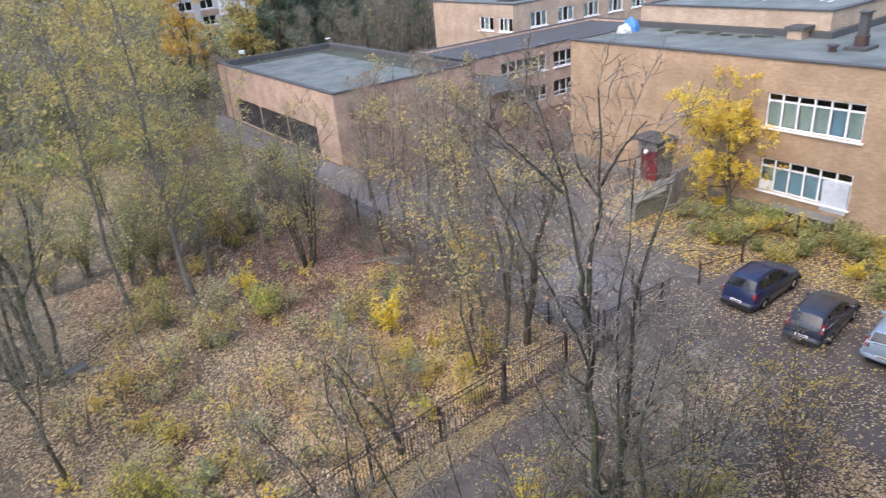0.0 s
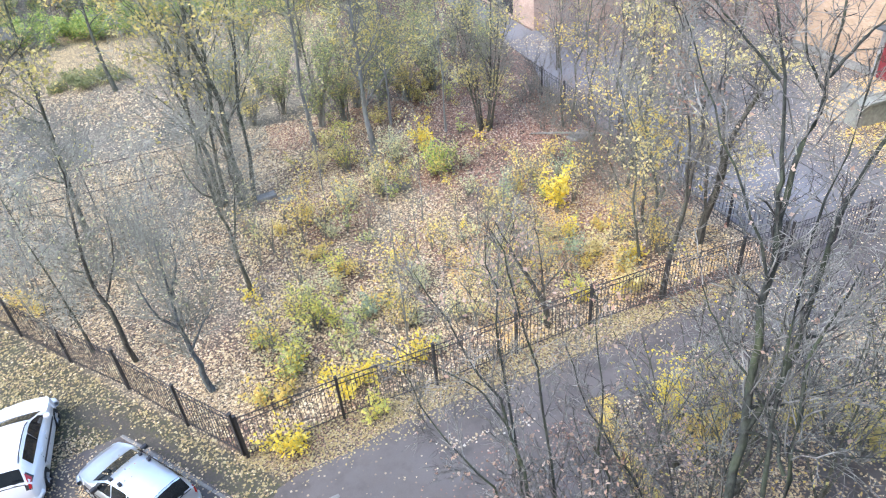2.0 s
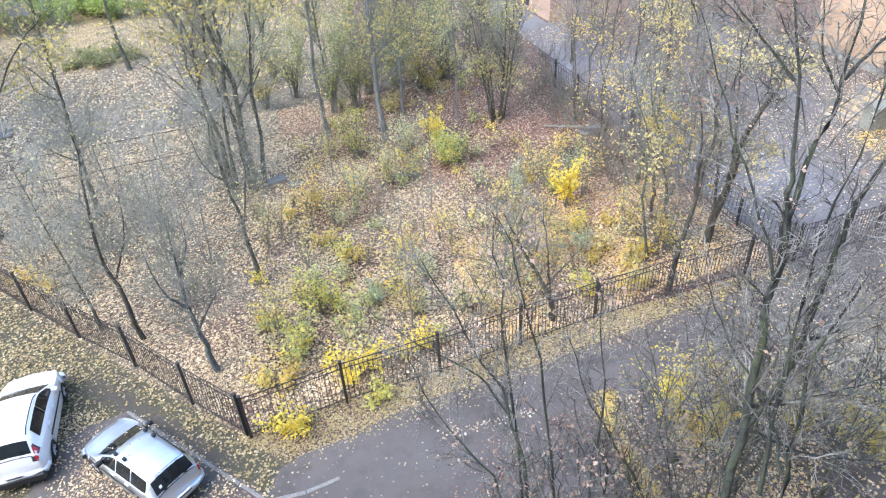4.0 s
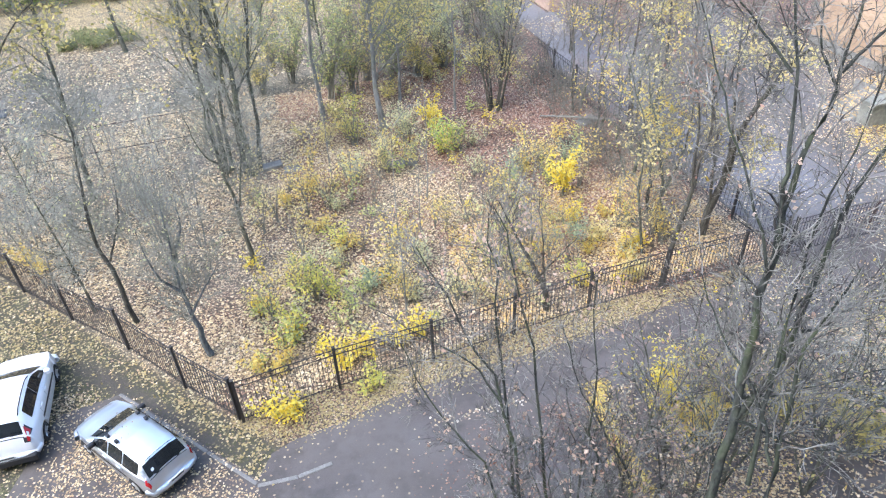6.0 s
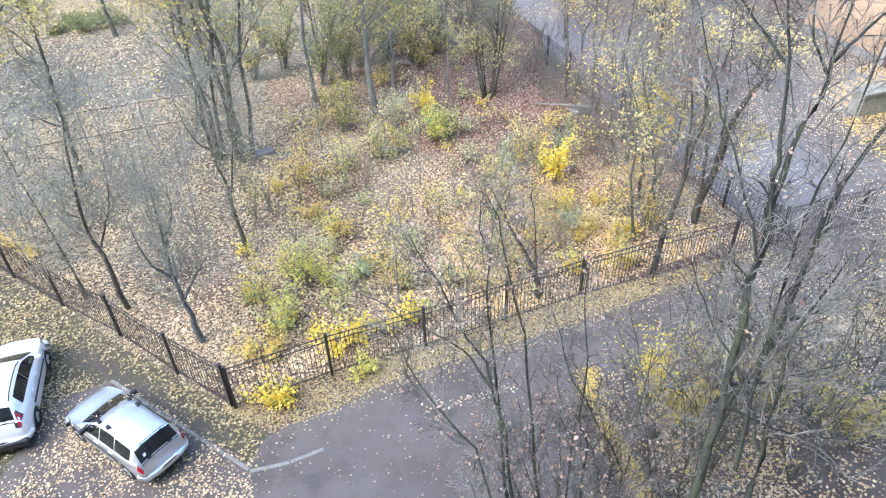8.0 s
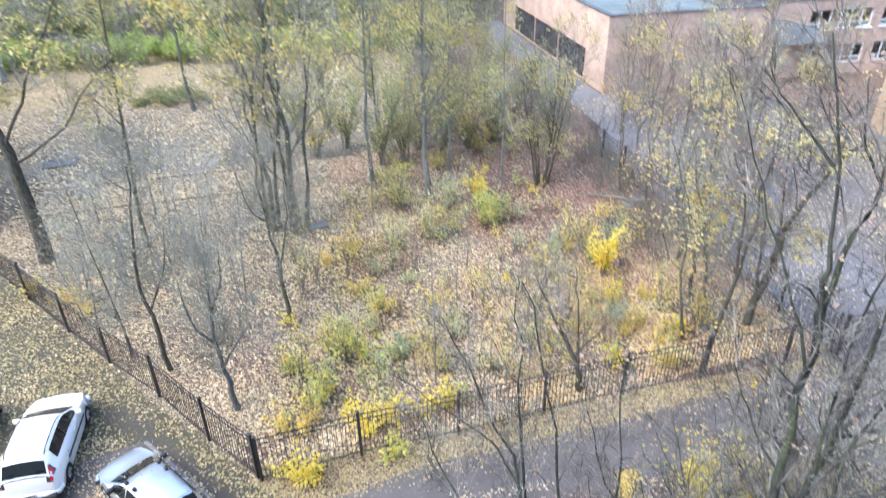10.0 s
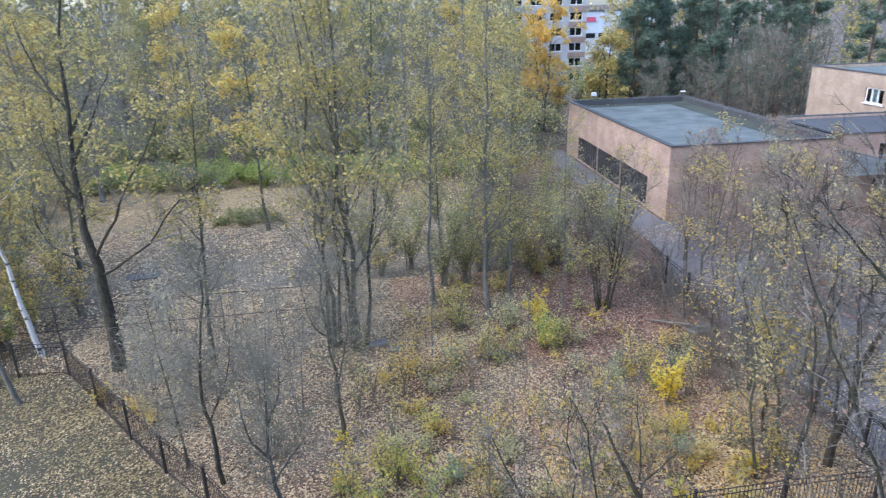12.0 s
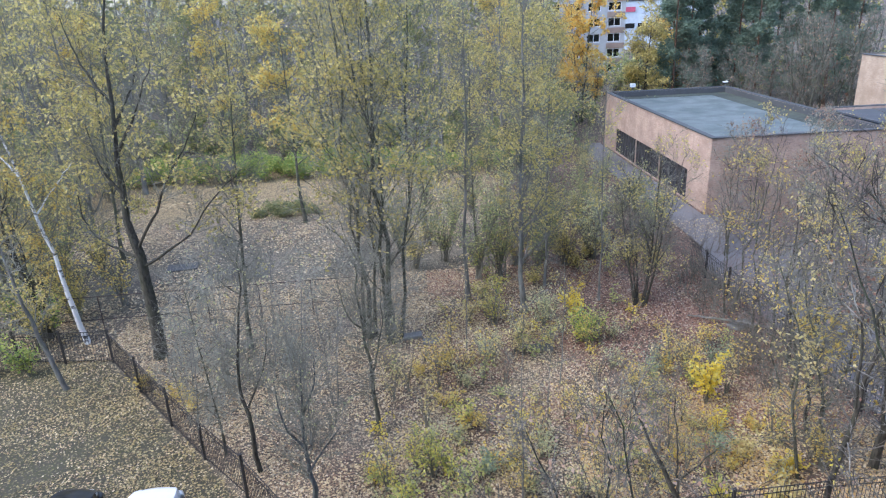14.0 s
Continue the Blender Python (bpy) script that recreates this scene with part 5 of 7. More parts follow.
        if rails:
            P = np.array([[at(s, 0.82, 0.0, side) + (0, 0, 0.05 if 0.49 < s < 0.87 else 0.01) for s in np.linspace(0.48, 0.88, 8)]])
            mesh_object("roof_rail", *tubes(P, np.full((1, 8), 0.018), 6), rail_mat or TRIM, ob, smooth=True)
        for xw in (L * 0.5 - L * 0.195, L * 0.5 - L * 0.80):
            yo = side * (W - 0.10)
            prof = [(0.17, -0.095), (0.27, -0.10), (0.305, -0.07), (0.31, 0), (0.305, 0.07), (0.27, 0.10), (0.17, 0.095)]
            ns = 20
            V = [(xw + r * math.cos(q * 2 * math.pi / ns), yo + d, 0.335 + r * math.sin(q * 2 * math.pi / ns)) for r, d in prof for q in range(ns)]
            Fq = [(a * ns + q, a * ns + (q + 1) % ns, (a + 1) * ns + (q + 1) % ns, (a + 1) * ns + q) for a in range(len(prof) - 1) for q in range(ns)]
            tyre = mesh_object("wheel", V, Fq, RUBBER, ob, smooth=True)
            sd = Solid()
            for q in range(5):
                a = q * 2 * math.pi / 5
                sd.rod((xw, yo + side * 0.075, 0.335), (xw + 0.18 * math.cos(a), yo + side * 0.075, 0.335 + 0.18 * math.sin(a)), 0.032, 5)
            sd.rod((xw, yo - 0.05, 0.335), (xw, yo + 0.05, 0.335), 0.19, 16)
            sd.make("rim", RIM, tyre)
    for name, s0, z in (("front_bumper", 0.0, 0.42), ("rear_bumper", 1.0, 0.46)):
        x = L * (0.5 - s0)
        d = -1 if s0 else 1
        P = np.array([[(x - d * 0.25, -W * 0.93, z), (x - d * 0.06, -W * 0.84, z), (x + d * 0.03, -W * 0.5, z), (x + d * 0.045, 0, z), (x + d * 0.03, W * 0.5, z), (x - d * 0.06, W * 0.84, z), (x - d * 0.25, W * 0.93, z)]])
        mesh_object(name, *tubes(P, np.full((1, 7), 0.10), 8), paint, ob, smooth=True)
        Solid().box(x + d * 0.12, x + d * 0.15, -0.26, 0.26, z + 0.08 if s0 else z - 0.05, z + 0.19 if s0 else z + 0.06).make("number_plate", PLATE, ob)
        if s0:
            Solid().box(x - 0.157, x - 0.151, -0.2, 0.2, z + 0.11, z + 0.15).make("plate_bar", TRIM, ob)
    Solid().box(L * 0.5 - 0.02, L * 0.5 + 0.012, -0.34, 0.34, 0.48, 0.58).make("grille", TRIM, ob)
    if wag:
        w = at(0.96, 1.0, 0.03)
        Solid().rod((w[0] + 0.02, 0.0, w[2] - 0.02), (w[0] + 0.1, 0.38, w[2] + 0.03), 0.012, 5).make("rear_wiper", TRIM, ob)
    if feet:
        patch("sticker", 0.944, 0.956, 0.86, 0.89, PLATE, 1, out=0.026, ns=3, nv=3, label="small white window sticker")
        for side in (-1, 1):
            for sf in (0.49, 0.60):
                p = at(sf, 0.83, 0.0, side)
                Solid().box(p[0] - 0.06, p[0] + 0.06, p[1] - 0.05, p[1] + 0.05, p[2] - 0.01, p[2] + 0.09).make("roof_bar_foot", TRIM, ob, bevel=0.015)
    if dark_tail:
        Solid().box(-L * 0.5 - 0.165, -L * 0.5 + 0.1, -W * 0.86, W * 0.86, 0.24, 0.49).make("bumper_insert", TRIM, ob, bevel=0.03)
    Solid().box(-L * 0.46, L * 0.46, -W * 0.8, W * 0.8, 0.2, 0.3).make("underbody", TRIM, ob)
    return ob


SILVER = car_paint("silver_paint", (0.63, 0.665, 0.70), 0.85)
WHITE = car_paint("white_paint", (0.80, 0.80, 0.79))
NAVY = car_paint("navy_paint", (0.006, 0.018, 0.070), 0.0)
GRAPHITE = car_paint("graphite_paint", (0.016, 0.024, 0.046), 0.0)
PALE_BLUE = car_paint("pale_blue_paint", (0.30, 0.38, 0.46), 0.3)
BLACK = car_paint("black_paint", (0.012, 0.012, 0.014), 0.1)
car("silver estate car with black roof rack feet parked by kerb", SILVER, pose(-5.72, 14.80, 0, 0, 0, 128), 3.85, 0.80, 1.44, rails=False, feet=True)
car("white hatchback car parked on leaf-strewn ground", WHITE, pose(-9.2, 17.6, 0, 0, 0, 91), 4.15, 0.87, 1.62, "hatch", rails=True, dark_tail=True)
car("dark navy estate car parked on the school drive", NAVY, pose(27.1, 14.3, 0, 0, 0, 2), 4.3, 0.86, 1.62, dark_tail=True)
car("dark graphite hatchback parked beside the navy estate", GRAPHITE, pose(26.3, 11.1, 0, 0, 0, 6), 4.1, 0.85, 1.5, "hatch", rails=False, dark_tail=True)
car("pale blue car parked under yellow branches", PALE_BLUE, pose(26.9, 8.3, 0, 0, 0, 6), 4.1, 0.85, 1.5, "hatch", rails=False)
car("black car parked on the leafy lawn", BLACK, pose(-12.35, 18.0, 0, 0, 0, 80), 4.1, 0.80, 1.45, "hatch", rails=False)


# ---- trees of the wood ----
def up_stems(h, r, n=1, lean=(0, 0), fan=0.0, seed=0):
    rng = np.random.default_rng(seed)
    rows = []
    for i in range(n):
        a = 2 * math.pi * i / max(1, n) + rng.uniform(0, 1)
        f = fan if n > 1 else 0
        hh = h * (1 if i == 0 else rng.uniform(0.7, 0.98))
        rows.append(((0.18 * f * math.cos(a), 0.18 * f * math.sin(a), -0.1), (lean[0] + f * math.cos(a), lean[1] + f * math.sin(a), hh), r * (1 if i == 0 else rng.uniform(0.6, 0.9))))
    return rows


OLIVE = "tall poplar with thinning yellow-green autumn leaves"
BARE = "slender bare grey tree in leaf litter"
POP = dict(spread=0.05, leaf_from=7.5, shoots=170, leaf_size=0.17, leaf_n=2, limbs=24, limb_len=-0.26, limb_angle=34, limb_t=(0.12, 0.98), boughs=8, twigs=5, limb_r=0.3, up=0.05, twig_r=0.009, twig_len=0.9, group="poplars", twig_k=2)
tree("poplar_tree", OLIVE, "tree", (-0.95, 30.6, 0), [((0, 0, -0.1), (-0.1, 0.9, 22), 0.16), ((-0.35, 0.1, -0.1), (-1.7, 1.0, 20), 0.12), ((0.25, 0.2, -0.1), (1.1, 1.6, 19), 0.105)], 11, BARK, TWIG_PALE, LEAF_OLIVE, **POP)
tree("poplar_tree", OLIVE, "tree", (-2.3, 31.2, 0), [((0, 0, -0.1), (-0.9, 0.7, 20), 0.13), ((0.3, 0.2, -0.1), (0.6, 1.6, 18), 0.095), ((-0.2, 0.3, -0.1), (-1.7, 1.0, 16), 0.08)], 12, BARK, TWIG_PALE, LEAF_OLIVE, **POP)
oak = Grown("oak_tree", "large crooked dark-trunked tree with sparse yellow leaves", "tree", (-12.85, 30.7), 13, BARK_DARK, TWIG, LEAF_OLIVE, leaf_size=0.18, leaf_n=0.34, shoots=3.4, shoot_len=2.6, twigs=8, twig_len=0.9, twig_r=0.009, angle=50, up=0.04)
oak.limb([(-12.85, 30.7, -0.1), (-12.76, 30.71, 1.97), (-12.87, 30.81, 3.77), (-12.85, 30.81, 5.55)], 0.38, 0.25, "trunk", crook=0.03, bare=True)
oak.limb([(-12.85, 30.81, 5.5), (-13.13, 30.91, 6.96), (-13.18, 31.01, 8.6), (-13.15, 31.11, 10.19), (-12.92, 31.31, 13.21), (-12.59, 31.51, 16.07), (-11.9, 31.5, 18.7)], 0.25, 0.03, crook=0.06, start=0.25)
oak.limb([(-12.83, 30.71, 5.87), (-11.54, 30.21, 7.64), (-10.39, 29.71, 9.58), (-9.26, 29.21, 11.01), (-8.34, 28.71, 12.84)], 0.085, 0.015, start=0.3)
oak.limb([(-12.65, 30.71, 4.99), (-10.29, 30.11, 6.49), (-8.59, 29.71, 8.42), (-7.2, 29.41, 9.72)], 0.07, 0.014, start=0.3)
oak.limb([(-13.04, 30.71, 5.46), (-14.48, 31.31, 6.05), (-15.51, 31.71, 6.99), (-15.53, 31.91, 9.05)], 0.08, 0.015, start=0.2)
oak.limb([(-13.08, 30.9, 8.54), (-13.89, 31.11, 9.7), (-14.37, 31.51, 11.74)], 0.09, 0.016)
oak.limb([(-12.95, 31.1, 10.52), (-11.52, 30.21, 12.3), (-10.33, 29.71, 14.44)], 0.09, 0.016)
oak.limb([(-12.95, 31.3, 12.6), (-14.2, 31.9, 14.5), (-14.9, 32.2, 16.8)], 0.08, 0.015).limb([(-12.95, 31.2, 11.6), (-12.4, 33.0, 13.4), (-12.2, 34.0, 15.4)], 0.08, 0.015).done()
ASP = dict(leaf_from=4.0, shoots=90, leaf_size=0.16, leaf_n=2, limbs=40, limb_len=-0.17, limb_angle=40, limb_t=(0.12, 0.98), boughs=7, twigs=6, up=0.08, twig_r=0.008, twig_len=0.8, twig_k=2)
tree("aspen_tree", "tall grey-trunked aspen with few pale leaves", "tree", (6.2, 33.0, 0), [((0, 0, -0.1), (0.6, 0.6, 19), 0.16)], 14, BARK_ASPEN, TWIG, LEAF_OLIVE, **ASP)
tree("aspen_tree", "grey-trunked aspen with olive leaves", "tree", (8.0, 36.5, 0), [((0, 0, -0.1), (0.4, 0.8, 15), 0.08)], 114, BARK_ASPEN, TWIG, LEAF_OLIVE, **ASP)
tree("aspen_tree", "grey-trunked aspen with olive leaves", "tree", (7.6, 41.5, 0), [((0, 0, -0.1), (0.2, 0.4, 16), 0.09)], 116, BARK_ASPEN, TWIG, LEAF_OLIVE, **ASP)
tree("aspen_tree", "grey-trunked aspen with olive leaves", "tree", (9.4, 47.0, 0), [((0, 0, -0.1), (-0.3, 0.4, 16), 0.09)], 117, BARK_ASPEN, TWIG, LEAF_PALE, **ASP)
SLE = dict(leaf_from=4.0, shoots=24, leaf_size=0.14, limbs=24, limb_len=-0.20, limb_angle=52, limb_t=(0.15, 0.98), boughs=7, twigs=7, up=0.08, twig_r=0.007, twig_len=0.7, twig_k=2)
tree("slender_tree", BARE, "tree", (4.7, 42.0, 0), [((0, 0, -0.1), (-0.3, 0.5, 14), 0.08)], 118, BARK, TWIG, LEAF_OLIVE, leaf_n=2, **SLE)
BG = dict(shoots=5.5, shoot_len=1.8, twigs=9, twig_len=0.6, twig_r=0.0075, angle=50, up=0.05, leaf_size=0.1, leaf_n=0.03)
g = Grown("orchard_tree", "low forked bare tree with spreading twigs", "tree", (-3.49, 18.38), 18, BARK_BLUE, TWIG, LEAF_PALE, **BG)
g.limb([(-3.48, 18.35, -0.1), (-3.67, 18.42, 1.52), (-3.73, 18.51, 3.38), (-3.58, 18.74, 6.04)], 0.13, 0.015, "trunk", 0.3).limb([(-3.67, 18.42, 1.89), (-3.08, 18.51, 2.73), (-2.45, 18.7, 3.47)], 0.05, 0.01).limb([(-3.74, 18.4, 2.89), (-4.33, 18.39, 3.85), (-4.44, 18.46, 5.41)], 0.06, 0.01).limb([(-3.66, 18.52, 4.02), (-3.22, 18.7, 5.08), (-3.15, 18.81, 6.0)], 0.045, 0.01).done()
g = Grown("slender_tree", "thin bare tree by the iron fence", "tree", (-6.04, 21.1), 17, BARK_DARK, TWIG, LEAF_PALE, **BG)
g.limb([(-6.03, 21.06, -0.1), (-6.09, 21.14, 2.27), (-6.33, 21.18, 4.08), (-5.99, 21.48, 6.88), (-5.69, 21.76, 8.93)], 0.11, 0.015, "trunk", 0.3).limb([(-6.12, 21.13, 2.77), (-5.42, 21.42, 4.28), (-5.18, 21.58, 5.67)], 0.045, 0.01).done()
g = Grown("slender_tree", "slender bare grey tree with many fine twigs", "tree", (-1.66, 23.1), 16, BARK, TWIG, LEAF_PALE, **BG)
g.limb([(-1.66, 23.28, -0.1), (-1.69, 23.28, 1.5), (-1.8, 23.37, 3.53), (-2.03, 23.46, 5.63), (-2.03, 23.66, 7.25)], 0.11, 0.015, "trunk", 0.2).limb([(-1.74, 23.28, 2.31), (-1.26, 23.4, 4.13), (-1.14, 23.51, 6.12)], 0.05, 0.01).limb([(-1.89, 23.37, 4.51), (-2.46, 23.42, 5.05), (-2.79, 23.49, 6.82)], 0.045, 0.01).done()
tree("slender_tree", "thin bare pole-like tree by the iron fence", "tree", (-7.6, 22.3, 0), [((0, 0, -0.1), (-0.5, 0.3, 7.5), 0.065)], 217, BARK, TWIG_PALE, LEAF_PALE, leaf_n=0.1, **SLE)
tree("slender_tree", "thin straight bare tree above trampled litter", "tree", (-8.4, 31.0, 0), [((0, 0, -0.1), (0.7, 0.6, 15), 0.13)], 19, BARK, TWIG, LEAF_OLIVE, leaf_n=1, **SLE)
FUZZ = "grey many-stemmed bare young tree in trampled litter"
for k, (x, y, h, n) in enumerate(((-5.2, 26.4, 7.5, 3), (-8.8, 27.6, 7.0, 3), (-10.2, 26.6, 5.0, 3), (-3.6, 25.2, 7.0, 3), (-6.9, 29.0, 7.0, 3), (-4.4, 22.4, 6.0, 3), (-9.4, 24.4, 5.5, 2))):
    tree("young_tree", FUZZ, "tree", (x, y, 0), up_stems(h, 0.038, n, (0.0, 0.2), 0.7, 8 + k), 120 + k, BARK_ASPEN, TWIG_PALE, LEAF_PALE, 0.09, 0.06, 9, -0.26, 44, (0.15, 0.98), 5, 5, 0.05, 0.0065, 0.5, "young bare trees", limb_r=0.6, twig_k=2)
tree("willow_shrub", "many-stemmed bare tree with dark trunks", "tree", (12.7, 33.1, 0), up_stems(8.5, 0.10, 6, (0.2, 0.2), 1.5, 5), 21, BARK_DARK, TWIG, LEAF_OLIVE, 0.13, 0.6, 14, -0.28, 32, (0.2, 0.98), 6, 6, 0.12, 0.008, twig_k=2)
lean = Grown("birch_tree", "leaning pale grey birch on the leafy lawn", "tree", (-16.36, 28.1), 22, BARK_ASPEN, TWIG_PALE, LEAF_OLIVE, leaf_size=0.14, leaf_n=0.2, shoots=3.2, shoot_len=1.7, twigs=7, twig_len=0.7, twig_r=0.008, angle=58, up=-0.01)
lean.limb([(-16.36, 28.1, -0.1), (-16.82, 28.09, 2.13), (-17.14, 28.09, 3.87), (-17.4, 28.09, 6.21), (-17.65, 28.2, 8.0), (-18.2, 28.4, 11.2)], 0.13, 0.02, "trunk", 0.25, 0.03).done()
birch = Grown("birch_tree", "white-barked birch with black patches and yellow leaves", "tree", (-17.3, 32.8), 23, BARK_BIRCH, TWIG, LEAF_GOLD, leaf_size=0.17, leaf_n=0.3, shoots=3.6, shoot_len=2.0, twigs=7, twig_len=0.8, twig_r=0.008, angle=62, up=-0.03)
birch.limb([(-17.3, 32.79, -0.1), (-17.52, 32.79, 1.28), (-17.7, 32.79, 2.44), (-17.83, 32.79, 3.73), (-17.84, 32.79, 5.13), (-18.18, 32.79, 6.36), (-18.4, 32.79, 8.1), (-18.66, 32.79, 9.84), (-18.96, 32.79, 11.22), (-19.6, 33.0, 15.0)], 0.17, 0.03, "trunk", 0.45, 0.015)
birch.limb([(-18.3, 32.8, 7.2), (-17.2, 33.3, 8.6), (-16.4, 33.7, 9.6)], 0.05, 0.012).limb([(-18.5, 32.8, 9.0), (-20.0, 33.2, 11.0), (-20.8, 33.4, 12.6)], 0.05, 0.012).done()
shrub("maple_sapling", "orange-yellow maple thicket behind the back fence", "bush", (-19.6, 36.4, 0), 2.2, 5.2, 2410, LEAF_GOLD, 0.17, 16, 8, group="yellow saplings")
shrub("maple_sapling", "orange-yellow maple thicket behind the back fence", "bush", (-17.2, 37.6, 0), 1.8, 4.4, 2411, LEAF_GOLD, 0.17, 12, 6, group="yellow saplings")
tree("birch_tree", "birch with a thin golden crown by the back fence", "tree", (-21.5, 36.5, 0), [((0, 0, -0.1), (-1.6, 1.0, 13.0), 0.14)], 223, BARK, TWIG, LEAF_GOLD, 0.18, 3, 26, -0.28, 48, (0.15, 0.98), 8, 6, 0.0, 0.008, twig_k=2)
tree("maple_tree", "slim maple with orange-yellow leaves at the pitch edge", "tree", (-8.2, 52.0, 0), [((0, 0, -0.1), (-0.6, 0.8, 15.0), 0.15)], 224, BARK, TWIG, LEAF_GOLD, 0.24, 3, 26, -0.26, 48, (0.3, 0.98), 7, 6, 0.0, 0.010, twig_k=2)
tree("maple_tree", "slim maple with orange-yellow leaves at the pitch edge", "tree", (-20.0, 45.0, 0), [((0, 0, -0.1), (0.6, 0.8, 15.0), 0.16)], 225, BARK, TWIG, LEAF_OLIVE, 0.22, 3, 26, -0.26, 48, (0.2, 0.98), 7, 6, 0.0, 0.010, twig_k=2)
RT = "grey tree with sparse yellow leaves by the iron fence"
FT = dict(leaf=LEAF_PALEYELLOW, leaf_size=0.13, leaf_n=1.1, limbs=14, limb_len=-0.30, limb_angle=52, limb_t=(0.18, 0.98), boughs=6, twigs=4, up=0.05, twig_r=0.008, twig_len=0.7, group="fence trees", limb_r=0.45, twig_k=2, spread=0.055)
tree("maple_tree", RT, "tree", (17.3, 25.6, 0), [((0, 0, -0.1), (0.6, 0.6, 9.0), 0.13), ((-0.2, 0.2, -0.1), (-1.2, 0.2, 8.0), 0.1)], 126, BARK_DARK, TWIG, **FT)
FG = dict(leaf_size=0.14, leaf_n=0.34, shoots=5.0, shoot_len=1.9, twigs=6, twig_len=0.6, twig_r=0.008, angle=56, up=0.05, group="fence trees")
g = Grown("maple_tree", "slanting dark tree wrapped in reddish creeper", "tree", (12.85, 16.35), 26, BARK_DARK, TWIG_DARK, LEAF_RED, **{**FG, "leaf_n": 0.08})
g.limb([(12.85, 16.35, -0.1), (13.02, 16.38, 2.06), (13.42, 16.35, 4.91), (13.62, 16.42, 6.68), (13.71, 16.6, 8.81)], 0.12, 0.02, "trunk", 0.25, 0.06).limb([(13.27, 16.35, 4.29), (13.21, 16.6, 6.85), (12.71, 17.0, 8.4)], 0.06, 0.012).done()
g = Grown("maple_tree", "crooked mossy tree with a thick bent limb by the fence", "tree", (16.25, 18.7), 25, BARK_DARK, TWIG_DARK, LEAF_PALEYELLOW, **FG)
g.limb([(16.25, 18.7, -0.1), (16.63, 18.64, 2.91), (16.82, 18.59, 4.6), (17.57, 18.29, 6.6), (18.4, 18.03, 7.71)], 0.17, 0.05, "trunk", 0.12, 0.07)
g.limb([(16.63, 18.64, 2.91), (16.57, 18.82, 5.23), (16.37, 19.27, 8.65)], 0.085, 0.015).limb([(16.34, 18.63, 1.14), (16.08, 18.86, 4.13), (15.5, 19.48, 7.5)], 0.075, 0.014).limb([(17.57, 18.29, 6.6), (18.0, 18.8, 8.0), (18.3, 19.0, 9.2)], 0.05, 0.012).done()
g = Grown("maple_tree", RT, "tree", (14.69, 19.49), 24, BARK, TWIG, LEAF_GOLD, **FG)
g.limb([(14.69, 19.49, -0.1), (14.62, 19.66, 1.97), (14.16, 20.01, 4.64), (13.52, 20.7, 7.56)], 0.085, 0.015, "trunk", 0.15).limb([(14.62, 19.66, 1.5), (15.3, 19.6, 4.0), (15.5, 20.0, 7.4)], 0.06, 0.012).done()
g = Grown("maple_tree", RT, "tree", (15.17, 21.0), 124, BARK_DARK, TWIG_DARK, LEAF_GOLD, **FG)
g.limb([(15.17, 21.0, -0.1), (15.04, 21.1, 1.61), (15.23, 21.21, 3.89), (16.25, 20.68, 5.87)], 0.095, 0.02, "trunk", 0.15).limb([(15.1, 21.1, 2.4), (14.6, 21.3, 4.6), (14.9, 21.6, 7.2)], 0.06, 0.012).done()
g = Grown("maple_tree", RT, "tree", (13.3, 18.4), 125, BARK, TWIG, LEAF_PALEYELLOW, **FG)
g.limb([(13.3, 18.4, -0.1), (12.93, 18.68, 2.64), (12.8, 18.89, 5.39), (12.08, 19.5, 7.96)], 0.07, 0.014, "trunk", 0.15).done()
g = Grown("young_tree", "bare forked young tree growing at the fence", "tree", (8.32, 16.65), 27, BARK_DARK, TWIG, LEAF_RED, leaf_n=0.05, shoots=4.0, shoot_len=1.2, twigs=4, twig_len=0.4)
g.limb([(8.32, 16.65, -0.1), (8.19, 16.77, 1.12), (7.49, 17.33, 2.64), (6.83, 17.73, 4.28)], 0.14, 0.02, "trunk", 0.3).limb([(8.21, 16.77, 1.12), (8.15, 16.91, 2.66), (7.95, 17.11, 4.84)], 0.05, 0.01).limb([(8.08, 16.83, 1.49), (8.75, 16.59, 2.49), (9.17, 16.47, 3.06)], 0.04, 0.01).done()
tree("slender_tree", "straight grey tree trunk rising from litter", "tree", (3.26, 35.2, 0), [((0, 0, -0.1), (0.1, 0.4, 15), 0.135)], 15, BARK_ASPEN, TWIG, LEAF_OLIVE, leaf_n=1, **{**SLE, "limb_t": (0.4, 0.98)})
tree("birch_tree", "thin pale birch pole in leaf litter", "tree", (10.6, 34.0, 0), [((0, 0, -0.1), (0.2, 0.3, 13), 0.065)], 119, BARK_ASPEN, TWIG_PALE, LEAF_OLIVE, leaf_n=1, **{**SLE, "shoots": 8, "limbs": 14})
tree("oak_tree", "dark-trunked tree beside the back fence", "tree", (-19.7, 33.6, 0), [((0, 0, -0.1), (-2.2, 0.8, 12), 0.2)], 120, BARK_DARK, TWIG, LEAF_OLIVE, leaf_size=0.18, leaf_n=1, limbs=20, limb_len=-0.3, limb_angle=48, boughs=7, twigs=6, twig_r=0.009, twig_k=2)
for k, (x, y, h) in enumerate(((16.5, 28.4, 9.4), (16.9, 31.4, 9.0), (15.9, 23.7, 9.8))):
    tree("maple_tree", "thin tree with reddish twigs beside the inner fence", "tree", (x, y, 0), up_stems(h, 0.075, 2, (0.2, 0.3), 1.4, 70 + k), 230 + k, BARK, TWIG_RED, **{**FT, "leaf_n": 0.6, "leaf": LEAF_GOLD})
